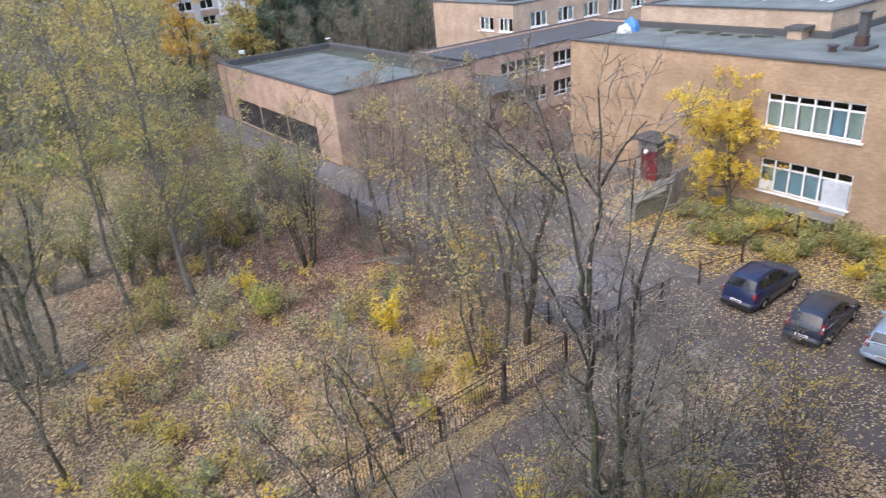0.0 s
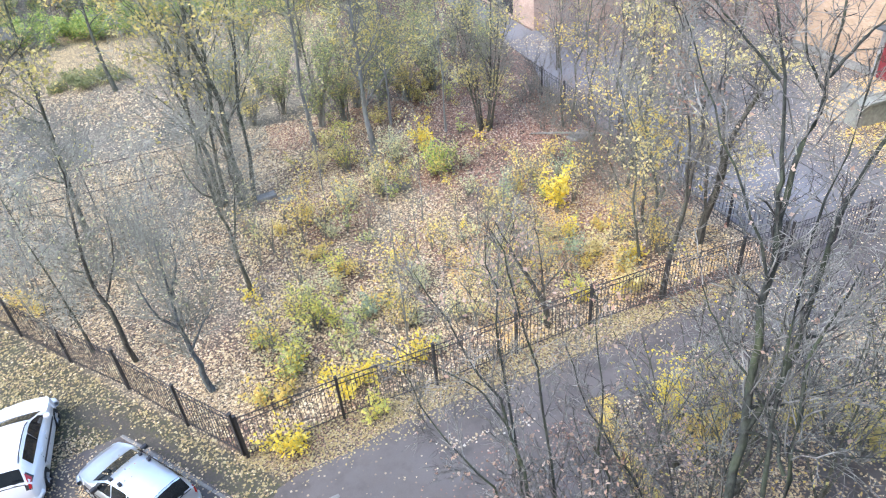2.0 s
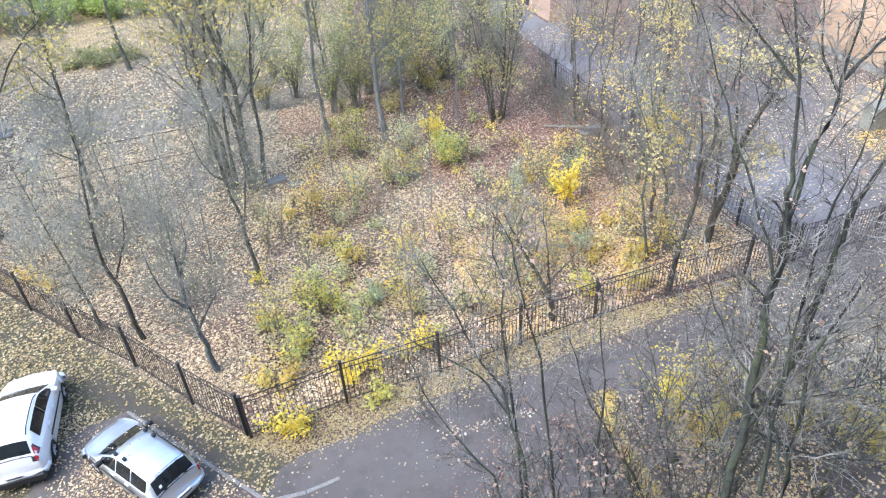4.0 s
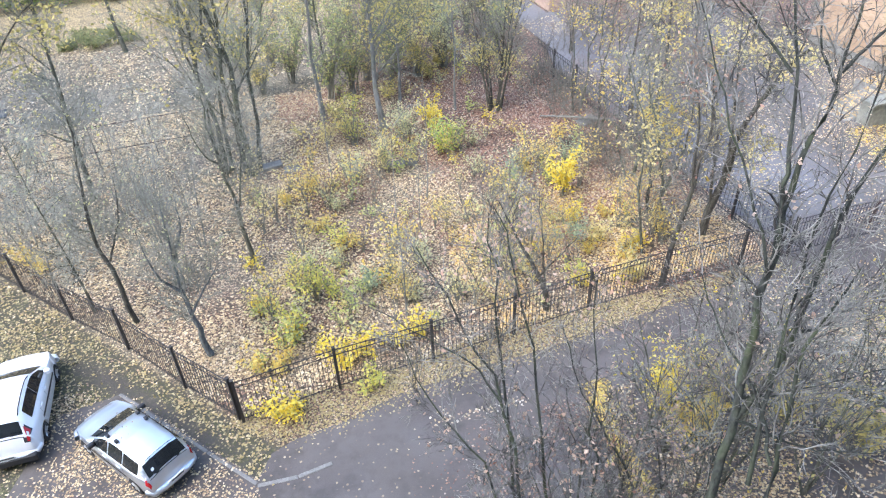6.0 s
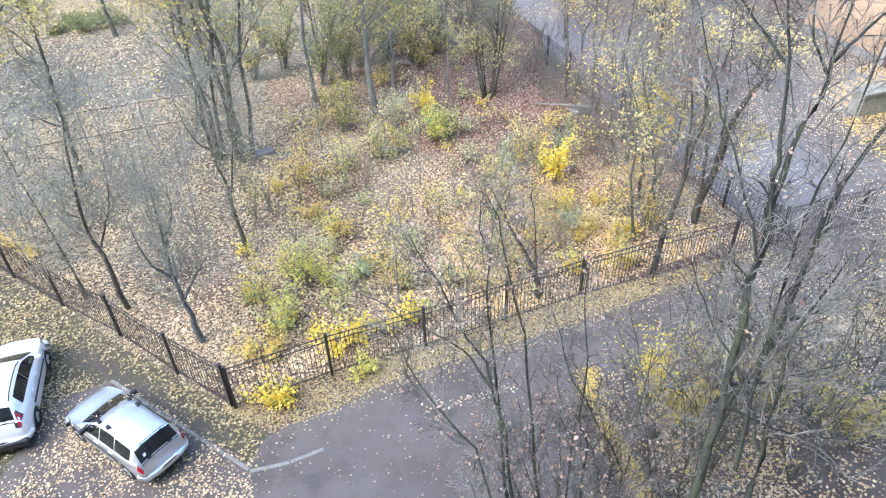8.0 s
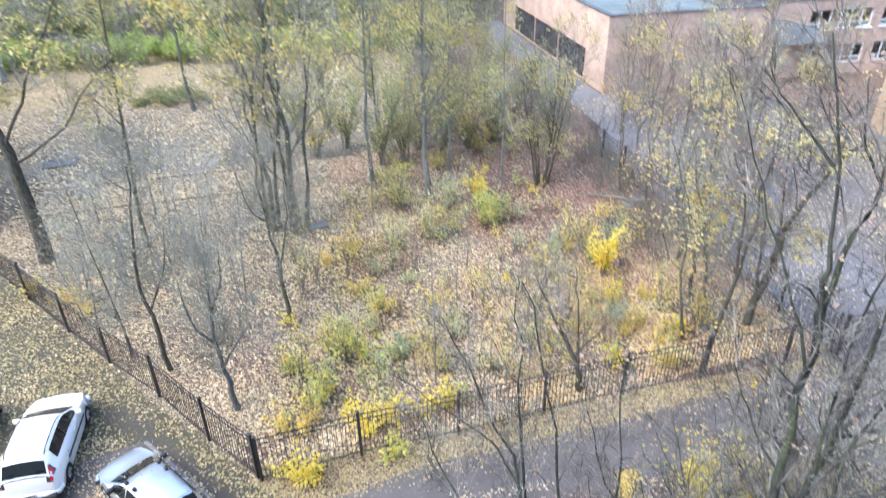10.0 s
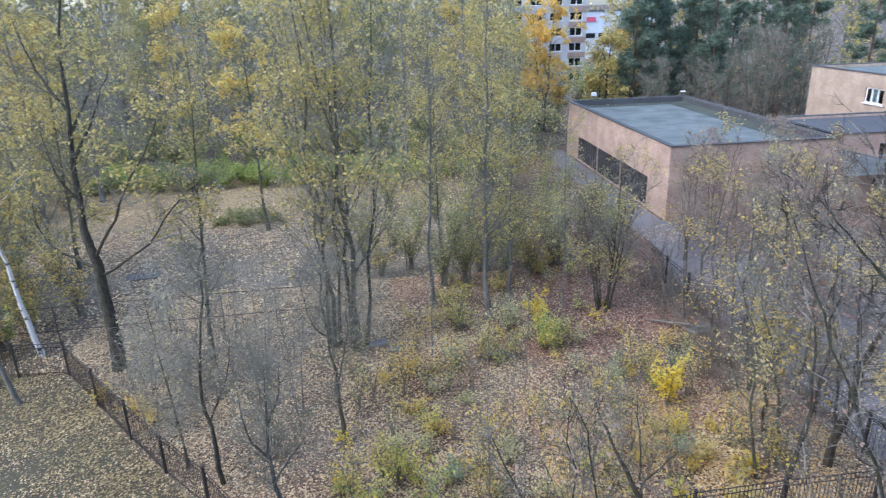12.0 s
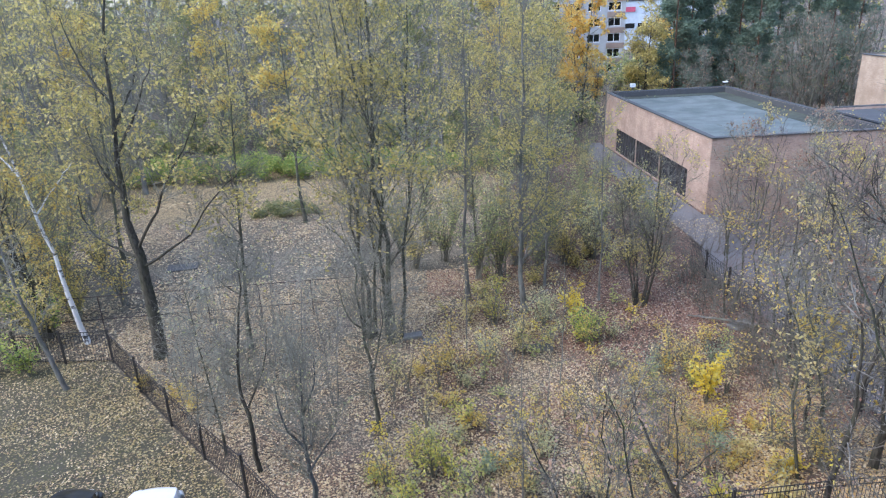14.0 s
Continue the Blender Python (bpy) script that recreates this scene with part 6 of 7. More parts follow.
for k, (x, y, h, n) in enumerate(((5.0, 21.5, 5.0, 1), (3.4, 18.0, 7.5, 1), (7.0, 18.6, 5.5, 2), (9.3, 20.6, 3.6, 2), (6.4, 25.5, 6.0, 1), (2.6, 29.4, 6.0, 1))):
    tree("young_tree", "thin pale young tree behind the fence", "tree", (x, y, 0), up_stems(h, 0.036, n, (0.1, 0.2), 0.8, 6 + k), 28 + k, BARK_ASPEN, TWIG, LEAF_PALEYELLOW, 0.10, 0.35, 9, -0.25, 44, (0.2, 0.98), 5, 4, 0.05, 0.006, 0.45, "young trees", twig_k=2)
tree("maple_tree", "small maple with bright yellow leaves by the school wall", "tree", (34.5, 20.8, 0), [((0, 0, -0.1), (-0.2, 0.8, 7.6), 0.13), ((0, 0.1, 1.0), (-0.8, 2.6, 6.6), 0.08)], 32, BARK, TWIG, LEAF_AMBER, 0.145, 9, 26, -0.42, 60, (0.16, 0.97), 6, 5, 0.02)
for k, (bx_, by_, h_) in enumerate(((20.6, 39.5, 8), (24.5, 44.0, 8), (28.0, 43.0, 8), (31.5, 41.5, 7.5), (21.0, 33.5, 8), (26.0, 38.0, 8), (33.2, 37.0, 8), (20.2, 28.5, 8.5), (23.5, 30.5, 8), (28.6, 32.5, 8))):
    tree("court_tree", "thin bare tree with a few pale yellow leaves by the court", "tree", (bx_, by_, 0), up_stems(h_, 0.07, 2, (0.2, 0.2), 1.2, 40 + k), 50 + k, BARK, TWIG_RED if k % 2 else TWIG_PALE, LEAF_OLIVE if k % 2 else LEAF_RED, 0.14, 0.7, 18, -0.28, 38, (0.15, 0.98), 7, 5, 0.1, 0.009, group="court trees", twig_k=2)

# ---- trees by the house, close to the camera ----
ash = Grown("ash_tree", "tall bare forked tree with green-grey bark beside the drive", "tree", (6.0, 5.4), 61, BARK_ASH, TWIG_LICHEN, LEAF_WITHERED, leaf_n=0.02, shoots=2.5, shoot_len=2.1, twigs=6, twig_len=0.75, twig_r=0.0085, angle=42, up=0.10)
ash.limb([(6.0, 5.4, -0.1), (6.74, 6.18, 3.98), (7.37, 6.67, 5.75), (7.87, 7.32, 7.51), (8.36, 7.97, 9.53)], 0.105, 0.064, "trunk", 0.5, 0.04)
ash.limb([(8.36, 7.97, 9.5), (8.39, 8.24, 10.45), (8.47, 8.73, 12.1), (8.2, 9.27, 13.93)], 0.055, 0.014)
ash.limb([(8.39, 8.66, 11.89), (7.96, 9.22, 12.57), (7.49, 9.75, 13.3)], 0.034, 0.01)
ash.limb([(8.36, 7.97, 9.5), (8.92, 8.24, 11.01), (9.26, 8.47, 11.88), (9.65, 8.93, 13.62)], 0.06, 0.016)
ash.limb([(9.17, 8.41, 11.62), (8.9, 8.71, 12.24), (8.88, 9.02, 13.24)], 0.032, 0.01)
ash.limb([(9.25, 8.47, 11.83), (9.99, 8.53, 12.44), (10.55, 8.46, 12.85)], 0.036, 0.012)
ash.limb([(8.03, 7.59, 8.5), (7.75, 8.17, 9.92), (7.23, 8.93, 11.71), (6.92, 9.44, 13.0)], 0.032, 0.01)
ash.limb([(7.28, 6.62, 5.68), (8.35, 6.89, 6.7), (9.16, 7.49, 8.27), (10.04, 7.98, 9.79), (11.1, 8.22, 11.29)], 0.072, 0.034, crook=0.05)
ash.limb([(8.82, 7.1, 7.19), (9.37, 7.03, 7.31), (10.46, 7.03, 8.14)], 0.035, 0.012)
ash.limb([(7.5, 6.82, 6.12), (8.54, 6.64, 6.09), (10.28, 6.16, 6.61)], 0.034, 0.01)
ash.limb([(7.3, 6.6, 5.78), (8.75, 5.98, 5.06), (9.88, 5.44, 5.08)], 0.03, 0.01)
ash.done()
slant = Grown("ash_tree", "bare slanting tree with green-grey bark beside the drive", "tree", (6.7, 4.9), 62, BARK_ASH, TWIG_LICHEN, LEAF_WITHERED, leaf_n=0.02, shoots=2.5, shoot_len=1.9, twigs=6, twig_len=0.7, twig_r=0.0085, angle=44, up=0.09)
slant.limb([(6.7, 4.9, -0.1), (7.48, 5.55, 4.19), (7.94, 6.11, 5.84), (8.56, 6.62, 7.49), (9.45, 6.91, 8.76)], 0.085, 0.018, "trunk", 0.4)
slant.limb([(7.39, 5.9, 4.6), (8.11, 6.87, 7.4), (8.82, 7.59, 9.45), (10.04, 8.3, 12.13)], 0.05, 0.014)
slant.limb([(7.66, 5.81, 5.22), (7.68, 6.61, 6.28), (7.34, 7.73, 7.31), (7.13, 8.21, 8.26)], 0.04, 0.012)
slant.done()
TH = dict(leaf_size=0.09, leaf_n=0.4, limbs=9, limb_len=-0.46, limb_angle=40, limb_t=(0.12, 0.98), boughs=6, twigs=3, up=0.06, twig_r=0.008, twig_len=0.45, group="thicket", limb_r=0.5, twig_k=2)
for k, (x, y, lf) in enumerate(((6.2, 7.6, LEAF_WITHERED), (7.6, 7.2, LEAF_GOLD), (9.5, 8.2, LEAF_WITHERED), (11.5, 7.4, LEAF_GOLD), (8.8, 9.8, LEAF_YELLOW), (10.9, 9.4, LEAF_OLIVE), (13.2, 8.8, LEAF_WITHERED), (4.6, 7.4, LEAF_RED))):
    d = (k * 37 % 7) / 7 - 0.5
    tree("thicket_tree", "tangled bare thicket tree beside the drive", "tree", (x, y, 0), [((0, 0, -0.1), (1.2 + d, 0.9, 5.6), 0.055), ((0, 0, 0.1), (-1.0, 1.2 + d, 4.8), 0.042), ((0, 0, 0.1), (2.2 + d, 0.4, 4.8), 0.042)], 63 + k, BARK, TWIG_RED if k % 3 == 1 else TWIG_PALE, lf, **TH)
sap = Grown("young_tree", "slim bare saplings at the edge of the drive", "tree", (3.0, 6.3), 76, BARK_ASH, TWIG_LICHEN, LEAF_WITHERED, leaf_n=0.05, leaf_size=0.10, shoots=2.8, shoot_len=1.6, twigs=6, twig_len=0.55, twig_r=0.006, angle=38, up=0.10)
sap.limb([(3.0, 6.3, -0.1), (3.31, 7.47, 3.77), (3.08, 8.46, 6.15), (2.58, 9.38, 7.54), (2.04, 10.04, 8.92)], 0.055, 0.01, "stem", 0.22)
sap.limb([(3.18, 8.31, 5.84), (2.73, 8.8, 6.73), (2.09, 9.31, 7.08), (1.11, 10.02, 7.66)], 0.026, 0.009)
sap.limb([(3.05, 6.4, -0.1), (3.29, 7.7, 3.44), (3.37, 8.77, 6.55), (3.39, 9.3, 7.88), (3.41, 9.83, 9.51)], 0.05, 0.01, "stem", 0.22)
sap.limb([(2.95, 6.4, -0.1), (2.76, 7.51, 3.99), (2.28, 8.22, 5.37), (1.69, 8.89, 6.2), (1.42, 9.36, 7.25)], 0.035, 0.009, "stem", 0.22)
sap.done()
sap = Grown("young_tree", "slim bare saplings with a few withered leaves by the drive", "tree", (4.4, 6.2), 77, BARK_ASH, TWIG_LICHEN, LEAF_WITHERED, leaf_n=0.08, leaf_size=0.115, shoots=2.8, shoot_len=1.6, twigs=6, twig_len=0.55, twig_r=0.006, angle=38, up=0.10)
sap.limb([(4.3, 6.2, -0.1), (3.97, 7.57, 3.29), (4.06, 8.66, 6.41), (3.82, 9.44, 8.36), (3.54, 9.89, 9.57)], 0.05, 0.01, "stem", 0.22)
sap.limb([(4.5, 6.2, -0.1), (4.82, 7.26, 3.33), (5.04, 8.08, 6.0), (5.24, 8.79, 8.19)], 0.045, 0.01, "stem", 0.22)
sap.limb([(4.55, 6.3, -0.1), (5.61, 6.89, 3.48), (5.01, 8.1, 5.47), (4.67, 9.02, 7.07)], 0.04, 0.01, "stem", 0.22)
sap.done()
low = Grown("young_tree", "low leafless sapling clump at the drive edge", "tree", (3.6, 6.5), 78, BARK_ASH, TWIG_LICHEN, LEAF_WITHERED, leaf_n=0.06, leaf_size=0.10, shoots=5.0, shoot_len=1.2, twigs=6, twig_len=0.5, twig_r=0.006, angle=40, up=0.10)
low.limb([(3.5, 6.5, -0.1), (3.6, 7.2, 2.4), (3.3, 7.9, 4.4)], 0.03, 0.008, "stem", 0.2).limb([(3.6, 6.5, -0.1), (4.2, 7.1, 2.6), (4.5, 7.9, 4.9)], 0.03, 0.008, "stem", 0.2).limb([(3.7, 6.4, -0.1), (4.9, 6.7, 2.2), (5.6, 7.3, 4.2)], 0.03, 0.008, "stem", 0.2).limb([(3.5, 6.4, -0.1), (2.8, 7.0, 2.4), (2.4, 7.7, 4.2)], 0.03, 0.008, "stem", 0.2).done()
low = Grown("young_tree", "low leafless sapling clump at the drive edge", "tree", (6.2, 6.2), 79, BARK_ASH, TWIG_LICHEN, LEAF_WITHERED, leaf_n=0.06, leaf_size=0.10, shoots=5.0, shoot_len=1.2, twigs=6, twig_len=0.5, twig_r=0.006, angle=40, up=0.10)
low.limb([(6.2, 6.2, -0.1), (5.9, 7.2, 2.4), (5.6, 8.2, 4.6)], 0.03, 0.008, "stem", 0.2).limb([(6.3, 6.2, -0.1), (6.7, 7.3, 2.6), (6.6, 8.5, 5.0)], 0.03, 0.008, "stem", 0.2).limb([(6.3, 6.1, -0.1), (7.2, 6.6, 2.2), (7.9, 7.3, 4.4)], 0.03, 0.008, "stem", 0.2).done()
for k, (x, y, lf) in enumerate(((15.4, 9.0, LEAF_OLIVE), (17.6, 7.6, LEAF_YELLOW), (15.8, 6.6, LEAF_GOLD))):
    tree("thicket_tree", "tangled thicket tree with a few yellow leaves", "tree", (x, y, 0), [((0, 0, -0.1), (0.9, 0.9, 4.6), 0.05), ((0, 0, 0.1), (-0.9, 0.8, 4.0), 0.04), ((0, 0, 0.1), (1.9, 0.2, 3.8), 0.04)], 163 + k, BARK, TWIG_RED, lf, **{**TH, "leaf_n": 0.9})
for k, (sx, sy, sr, sh, lf) in enumerate(((9.6, 11.2, 1.4, 2.6, LEAF_YELLOW), (11.0, 10.6, 1.4, 2.6, LEAF_OLIVE), (9.3, 9.6, 1.2, 2.4, LEAF_GOLD), (12.6, 9.6, 1.4, 2.4, LEAF_OLIVE), (13.6, 8.0, 1.5, 2.6, LEAF_OLIVE))):
    shrub("verge_bush", "thin yellow-leaved bush on the verge", "bush", (sx, sy, 0.05), sr, sh, 80 + k, lf, 0.12, 13, 12, TWIG, "verge bushes")


# ---- shrubs and saplings in the litter ----
def shrubs(rows, name, label, leaf, group, leaf_size=0.15, leaf_n=12, stems=8):
    for k, (x, y, r, h) in enumerate(rows):
        shrub(name, label, "bush", (x, y, 0), r, h, int(1000 + 37 * x + 11 * y + k), leaf, leaf_size, stems, leaf_n, group=group)


shrub("maple_sapling", "tall bright yellow maple sapling in leaf litter", "bush", (12.15, 23.4, 0), 0.85, 2.3, 2310, LEAF_YELLOW, 0.15, 12, 13, group="yellow saplings")
shrubs([(11.7, 21.4, 0.7, 0.9), (1.5, 16.5, 0.9, 1.0), (2.6, 16.7, 0.9, 1.1), (0.7, 16.2, 0.8, 0.9), (-1.7, 15.0, 0.75, 0.8), (-1.1, 14.75, 0.6, 0.6), (-0.7, 18.0, 0.7, 0.9), (8.5, 32.4, 0.8, 1.9), (13.4, 19.0, 0.6, 0.6), (10.2, 17.4, 0.6, 0.8), (3.6, 16.9, 0.7, 0.9)], "maple_sapling", "bright yellow maple sapling in leaf litter", LEAF_YELLOW, "yellow saplings", 0.13, 5)
shrubs([(4.1, 32.6, 1.3, 2.2), (3.0, 32.2, 0.9, 1.6), (12.1, 20.0, 0.7, 0.8), (12.0, 17.1, 0.7, 0.8)], "maple_sapling", "thin pale yellow sapling in leaf litter", LEAF_PALEYELLOW, "yellow saplings", 0.14, 9)
shrubs([(-2.0, 17.1, 0.8, 0.8), (-1.2, 16.9, 0.6, 0.7), (-10.7, 26.5, 0.9, 1.1), (-9.9, 25.6, 0.7, 0.9), (-12.7, 27.6, 0.7, 0.9), (14.2, 28.0, 0.7, 1.5), (1.4, 27.5, 0.6, 1.4), (0.2, 27.2, 0.7, 0.7), (1.2, 24.5, 0.9, 0.7), (11.3, 25.6, 0.7, 1.1), (2.0, 22.8, 0.8, 0.9), (11.2, 19.4, 0.8, 0.6), (13.2, 21.4, 0.9, 0.7), (12.6, 18.4, 0.8, 0.6)], "maple_sapling", "orange-yellow maple sapling in leaf litter", LEAF_GOLD, "orange saplings", 0.13, 5)
shrubs([(0.5, 20.3, 1.0, 1.7), (1.1, 19.9, 0.8, 1.3), (8.2, 29.3, 1.25, 1.7), (11.9, 24.4, 1.0, 1.5), (1.6, 15.1, 0.8, 0.7), (10.2, 17.7, 0.9, 1.1), (5.0, 35.7, 0.9, 1.4), (1.9, 23.0, 0.8, 1.2), (12.2, 38.0, 1.3, 2.0)], "green_bush", "fresh yellow-green bush in leaf litter", LEAF_LIMEGOLD, "green bushes", 0.125, 5, 8)
# The bushes at (10.76, 25.5) and (11.04, 20.1) stand in for window smears.
shrubs([(13.6, 26.0, 0.8, 1.5), (10.76, 25.5, 1.1, 1.5), (11.04, 20.1, 1.0, 1.2), (2.4, 19.8, 0.8, 1.0)], "grey_patch_bush", "dull blue-green bush in leaf litter, some for window smears", LEAF_GREY, "grey-green bushes", 0.10, 7, 11)
shrubs([(6.9, 31.2, 1.3, 1.7), (9.1, 26.6, 1.0, 1.4), (10.0, 29.6, 1.0, 1.3), (3.7, 28.0, 1.3, 1.7), (3.2, 28.6, 1.0, 1.4), (3.8, 18.6, 1.0, 1.2), (4.6, 20.6, 0.9, 1.2), (1.6, 21.6, 0.9, 1.1), (5.4, 30.2, 0.9, 1.2), (2.2, 25.8, 0.8, 1.2), (5.6, 18.4, 0.8, 1.0), (0.4, 22.0, 0.8, 1.0)], "pale_bush", "pale grey-green bush in leaf litter", LEAF_PALE, "pale bushes", 0.105, 5, 9)
shrub("green_bush", "fresh green bush among bare litter", "bush", (8.45, 29.4, 0), 1.25, 1.6, 2401, LEAF_FRESH, 0.14, 14, 11, group="green bushes")
shrub("maple_sapling", "orange-yellow maple sapling behind a green bush", "bush", (8.55, 31.6, 0), 0.6, 2.0, 2402, LEAF_YELLOW, 0.16, 8, 12, group="yellow saplings")
shrub("pale_bush", "pale grey-green bush in leaf litter", "bush", (7.3, 31.9, 0), 1.1, 1.8, 2403, LEAF_PALE, 0.12, 12, 9, group="pale bushes")
shrub("maple_sapling", "thin yellow-green sapling cluster in litter", "bush", (4.3, 31.8, 0), 1.6, 2.6, 2404, LEAF_LIMEGOLD, 0.125, 14, 4, group="yellow saplings")
shrub("maple_sapling", "thin yellow-green sapling cluster in litter", "bush", (4.9, 28.4, 0), 1.3, 2.2, 2405, LEAF_PALEYELLOW, 0.13, 12, 6, group="yellow saplings")
shrub("green_bush", "lime and yellow bush in leaf litter", "bush", (0.4, 20.0, 0), 1.0, 1.9, 2406, LEAF_LIMEGOLD, 0.13, 11, 4, group="green bushes")
shrub("green_bush", "lime and yellow bush in leaf litter", "bush", (-0.6, 18.6, 0), 0.9, 1.2, 2407, LEAF_LIMEGOLD, 0.13, 10, 4, group="green bushes")
rngh = np.random.default_rng(8)
hazels = []
for k, (lf, lab, h) in enumerate(((LEAF_HAZEL, "tall dull green hazel bush with bare stems", 4.6), (LEAF_OLIVE, "tall yellowing hazel bush with bare stems", 4.2), (LEAF_PALE, "thin pale hazel bush with bare stems", 4.8))):
    hazels.append(shrub("hazel_bush", lab, "bush", (8.0 + 2 * k, 38.4 + k, 0), 1.9, h, 720 + k, lf, 0.15, 18, 12, group="hazel bushes", twig_n=4))
for x, y in ((4.2, 38.2), (5.6, 38.4), (6.8, 40.0), (8.9, 40.8), (2.4, 41.5), (12.4, 43.6), (9.8, 43.0), (0.4, 40.5), (16.0, 41.5), (11.0, 46.5), (15.5, 46.0), (6.0, 45.5), (14.5, 52.0), (10.0, 50.0), (1.5, 44.8), (18.0, 50.0), (17.2, 56.0), (5.2, 52.0), (9.0, 57.0), (13.0, 48.5), (7.4, 48.0), (3.4, 48.0), (-0.6, 44.0), (16.6, 61.0), (18.2, 66.0), (12.8, 60.0), (5.8, 60.0), (1.6, 55.0), (13.8, 45.0), (17.8, 45.6), (3.2, 63.0), (8.2, 64.0)):
    o = copy_thing(hazels[int(rngh.choice(3, p=(0.66, 0.24, 0.10)))], pose(x, y, 0, 0, 0, 53 * x))
    q = rngh.uniform(0.75, 1.12)
    o.scale = (q, q, q)
shrubs([(9.9, 41.2, 1.2, 1.4), (14.2, 39.5, 1.2, 1.4), (11.6, 40.6, 1.3, 1.2), (13.0, 41.8, 1.0, 1.2), (15.4, 38.4, 1.2, 1.6), (10.6, 38.6, 1.0, 1.2), (4.0, 35.2, 1.0, 1.2), (7.4, 36.6, 1.0, 1.3)], "low_bush", "low yellowing bush under trees", LEAF_OLIVE, "low bushes", 0.14, 8)
shrubs([(-10.4, 54.0, 1.8, 0.8), (-8.4, 54.6, 1.7, 0.7), (-12.4, 54.2, 1.5, 0.6), (-9.6, 56.0, 1.6, 0.7), (-11.6, 56.2, 1.5, 0.6)], "low_bush", "dark green ground bush on the old pitch", LEAF_DULL, "low bushes", 0.16, 10, 16)
for k, (x, y, r, h) in enumerate(((16.4, 25.8, 1.9, 1.7), (16.6, 28.8, 1.5, 1.7), (19.6, 39.8, 2.2, 2.2), (22.4, 41.5, 2.4, 2.4), (17.5, 43.0, 2.2, 2.2), (25.2, 42.6, 2.2, 2.0), (16.9, 33.6, 1.5, 1.5), (-0.2, 36.8, 1.6, 1.2), (-7.5, 27.5, 1.3, 2.2), (15.9, 26.6, 1.3, 2.0), (15.2, 24.0, 1.2, 1.6), (16.4, 31.6, 1.4, 2.0), (16.8, 36.0, 1.5, 2.4), (-10.6, 29.0, 1.2, 2.0), (-6.0, 28.8, 1.2, 2.2), (-8.6, 25.6, 1.1, 2.0))):
    shrub("bare_bush", "grey tangle of bare bush stems", "bush", (x, y, 0), r * 1.45, h, 300 + k, LEAF_DULL, 0.1, 22, 2, TWIG_DARK if x > 10 else TWIG_PALE, "bare bushes", True, 6, 0.25)
for k, (x, y, r, h) in enumerate(((16.9, 25.6, 2.2, 1.6), (16.4, 27.2, 1.8, 1.3), (16.8, 33.6, 2.2, 1.6), (16.6, 31.4, 1.6, 1.2), (17.0, 35.4, 2.0, 1.8))):
    shrub("brushwood", "low tangle of grey brushwood by the inner fence", "bush", (x, y, 0), r, h, 340 + k, LEAF_DULL, 0.1, 34, 2, TWIG, "brushwood", True, 6, 0.5)
rngg = np.random.default_rng(12)
beds = []
for k, (lf, lab, h) in enumerate(((LEAF_HAZEL, "olive green garden bush below the school wall", 1.3), (LEAF_OLIVE, "yellowing garden bush below the school wall", 1.2), (LEAF_YELLOW, "yellow garden bush below the school wall", 1.0), (LEAF_GREEN, "green garden bush below the school wall", 1.4))):
    beds.append(shrub("garden_bush", lab, "bush", (31 + k, 18, 0), 1.2, h, 700 + k, lf, 0.17, 11, 9, group="school bushes"))
for k in range(40):
    gx, gy = rngg.uniform(30.2, 35.3), 6.5 + 16.3 * k / 40 + rngg.uniform(-0.4, 0.4)
    if gx < 30.6 and 12 < gy < 16:
        gx += 1.2
    o = copy_thing(beds[int(rngg.choice(4, p=(0.36, 0.4, 0.2, 0.04)))], pose(gx, gy, 0, 0, 0, 61 * k))
    q = rngg.uniform(0.6, 1.05)
    o.scale = (q, q, q)
shrubs([(-18.8, 29.6, 1.1, 2.0), (-21.0, 30.0, 1.3, 2.2), (-23.5, 29.6, 1.4, 2.4), (-19.6, 34.0, 1.4, 2.6), (-22.5, 35.5, 1.6, 3.0)], "green_bush", "yellow-green bush by the back fence", LEAF_GREEN, "fence bushes", 0.16, 9, 10)

rngp = np.random.default_rng(31)
protos = []
for k, (lf, lab, h) in enumerate(((LEAF_YELLOW, "small yellow seedling clump in leaf litter", 0.7), (LEAF_LIME, "small green seedling clump in leaf litter", 0.8), (LEAF_PALE, "pale grey-green weed clump in leaf litter", 0.9), (LEAF_GOLD, "small orange-yellow seedling clump in leaf litter", 0.6), (LEAF_OLIVE, "olive weed clump in leaf litter", 0.9))):
    protos.append(shrub("seedling_clump", lab, "plant", (0, 0, 0), 0.6, h, 500 + k, lf, 0.115, 6, 3, group="seedlings", twig_n=3))
places = [(rngp.uniform(-2, 13), rngp.uniform(16.6, 24)) for _ in range(44)] + [(rngp.uniform(-2, 4), rngp.uniform(16.6, 20.5)) for _ in range(16)] + [(rngp.uniform(1, 13), rngp.uniform(24, 34)) for _ in range(30)] + [(rngp.uniform(29.8, 35.4), rngp.uniform(8, 23)) for _ in range(26)] + [(rngp.uniform(4, 15), rngp.uniform(34, 46)) for _ in range(20)]
for k, (x, y) in enumerate(places):
    if k < 5:
        protos[k].location = (x, y, 0)
    else:
        o = copy_thing(protos[int(rngp.integers(0, 5))], pose(x, y, 0, 0, 0, rngp.uniform(0, 360)))
        q = rngp.uniform(0.6, 1.35)
        o.scale = (q, q, q)

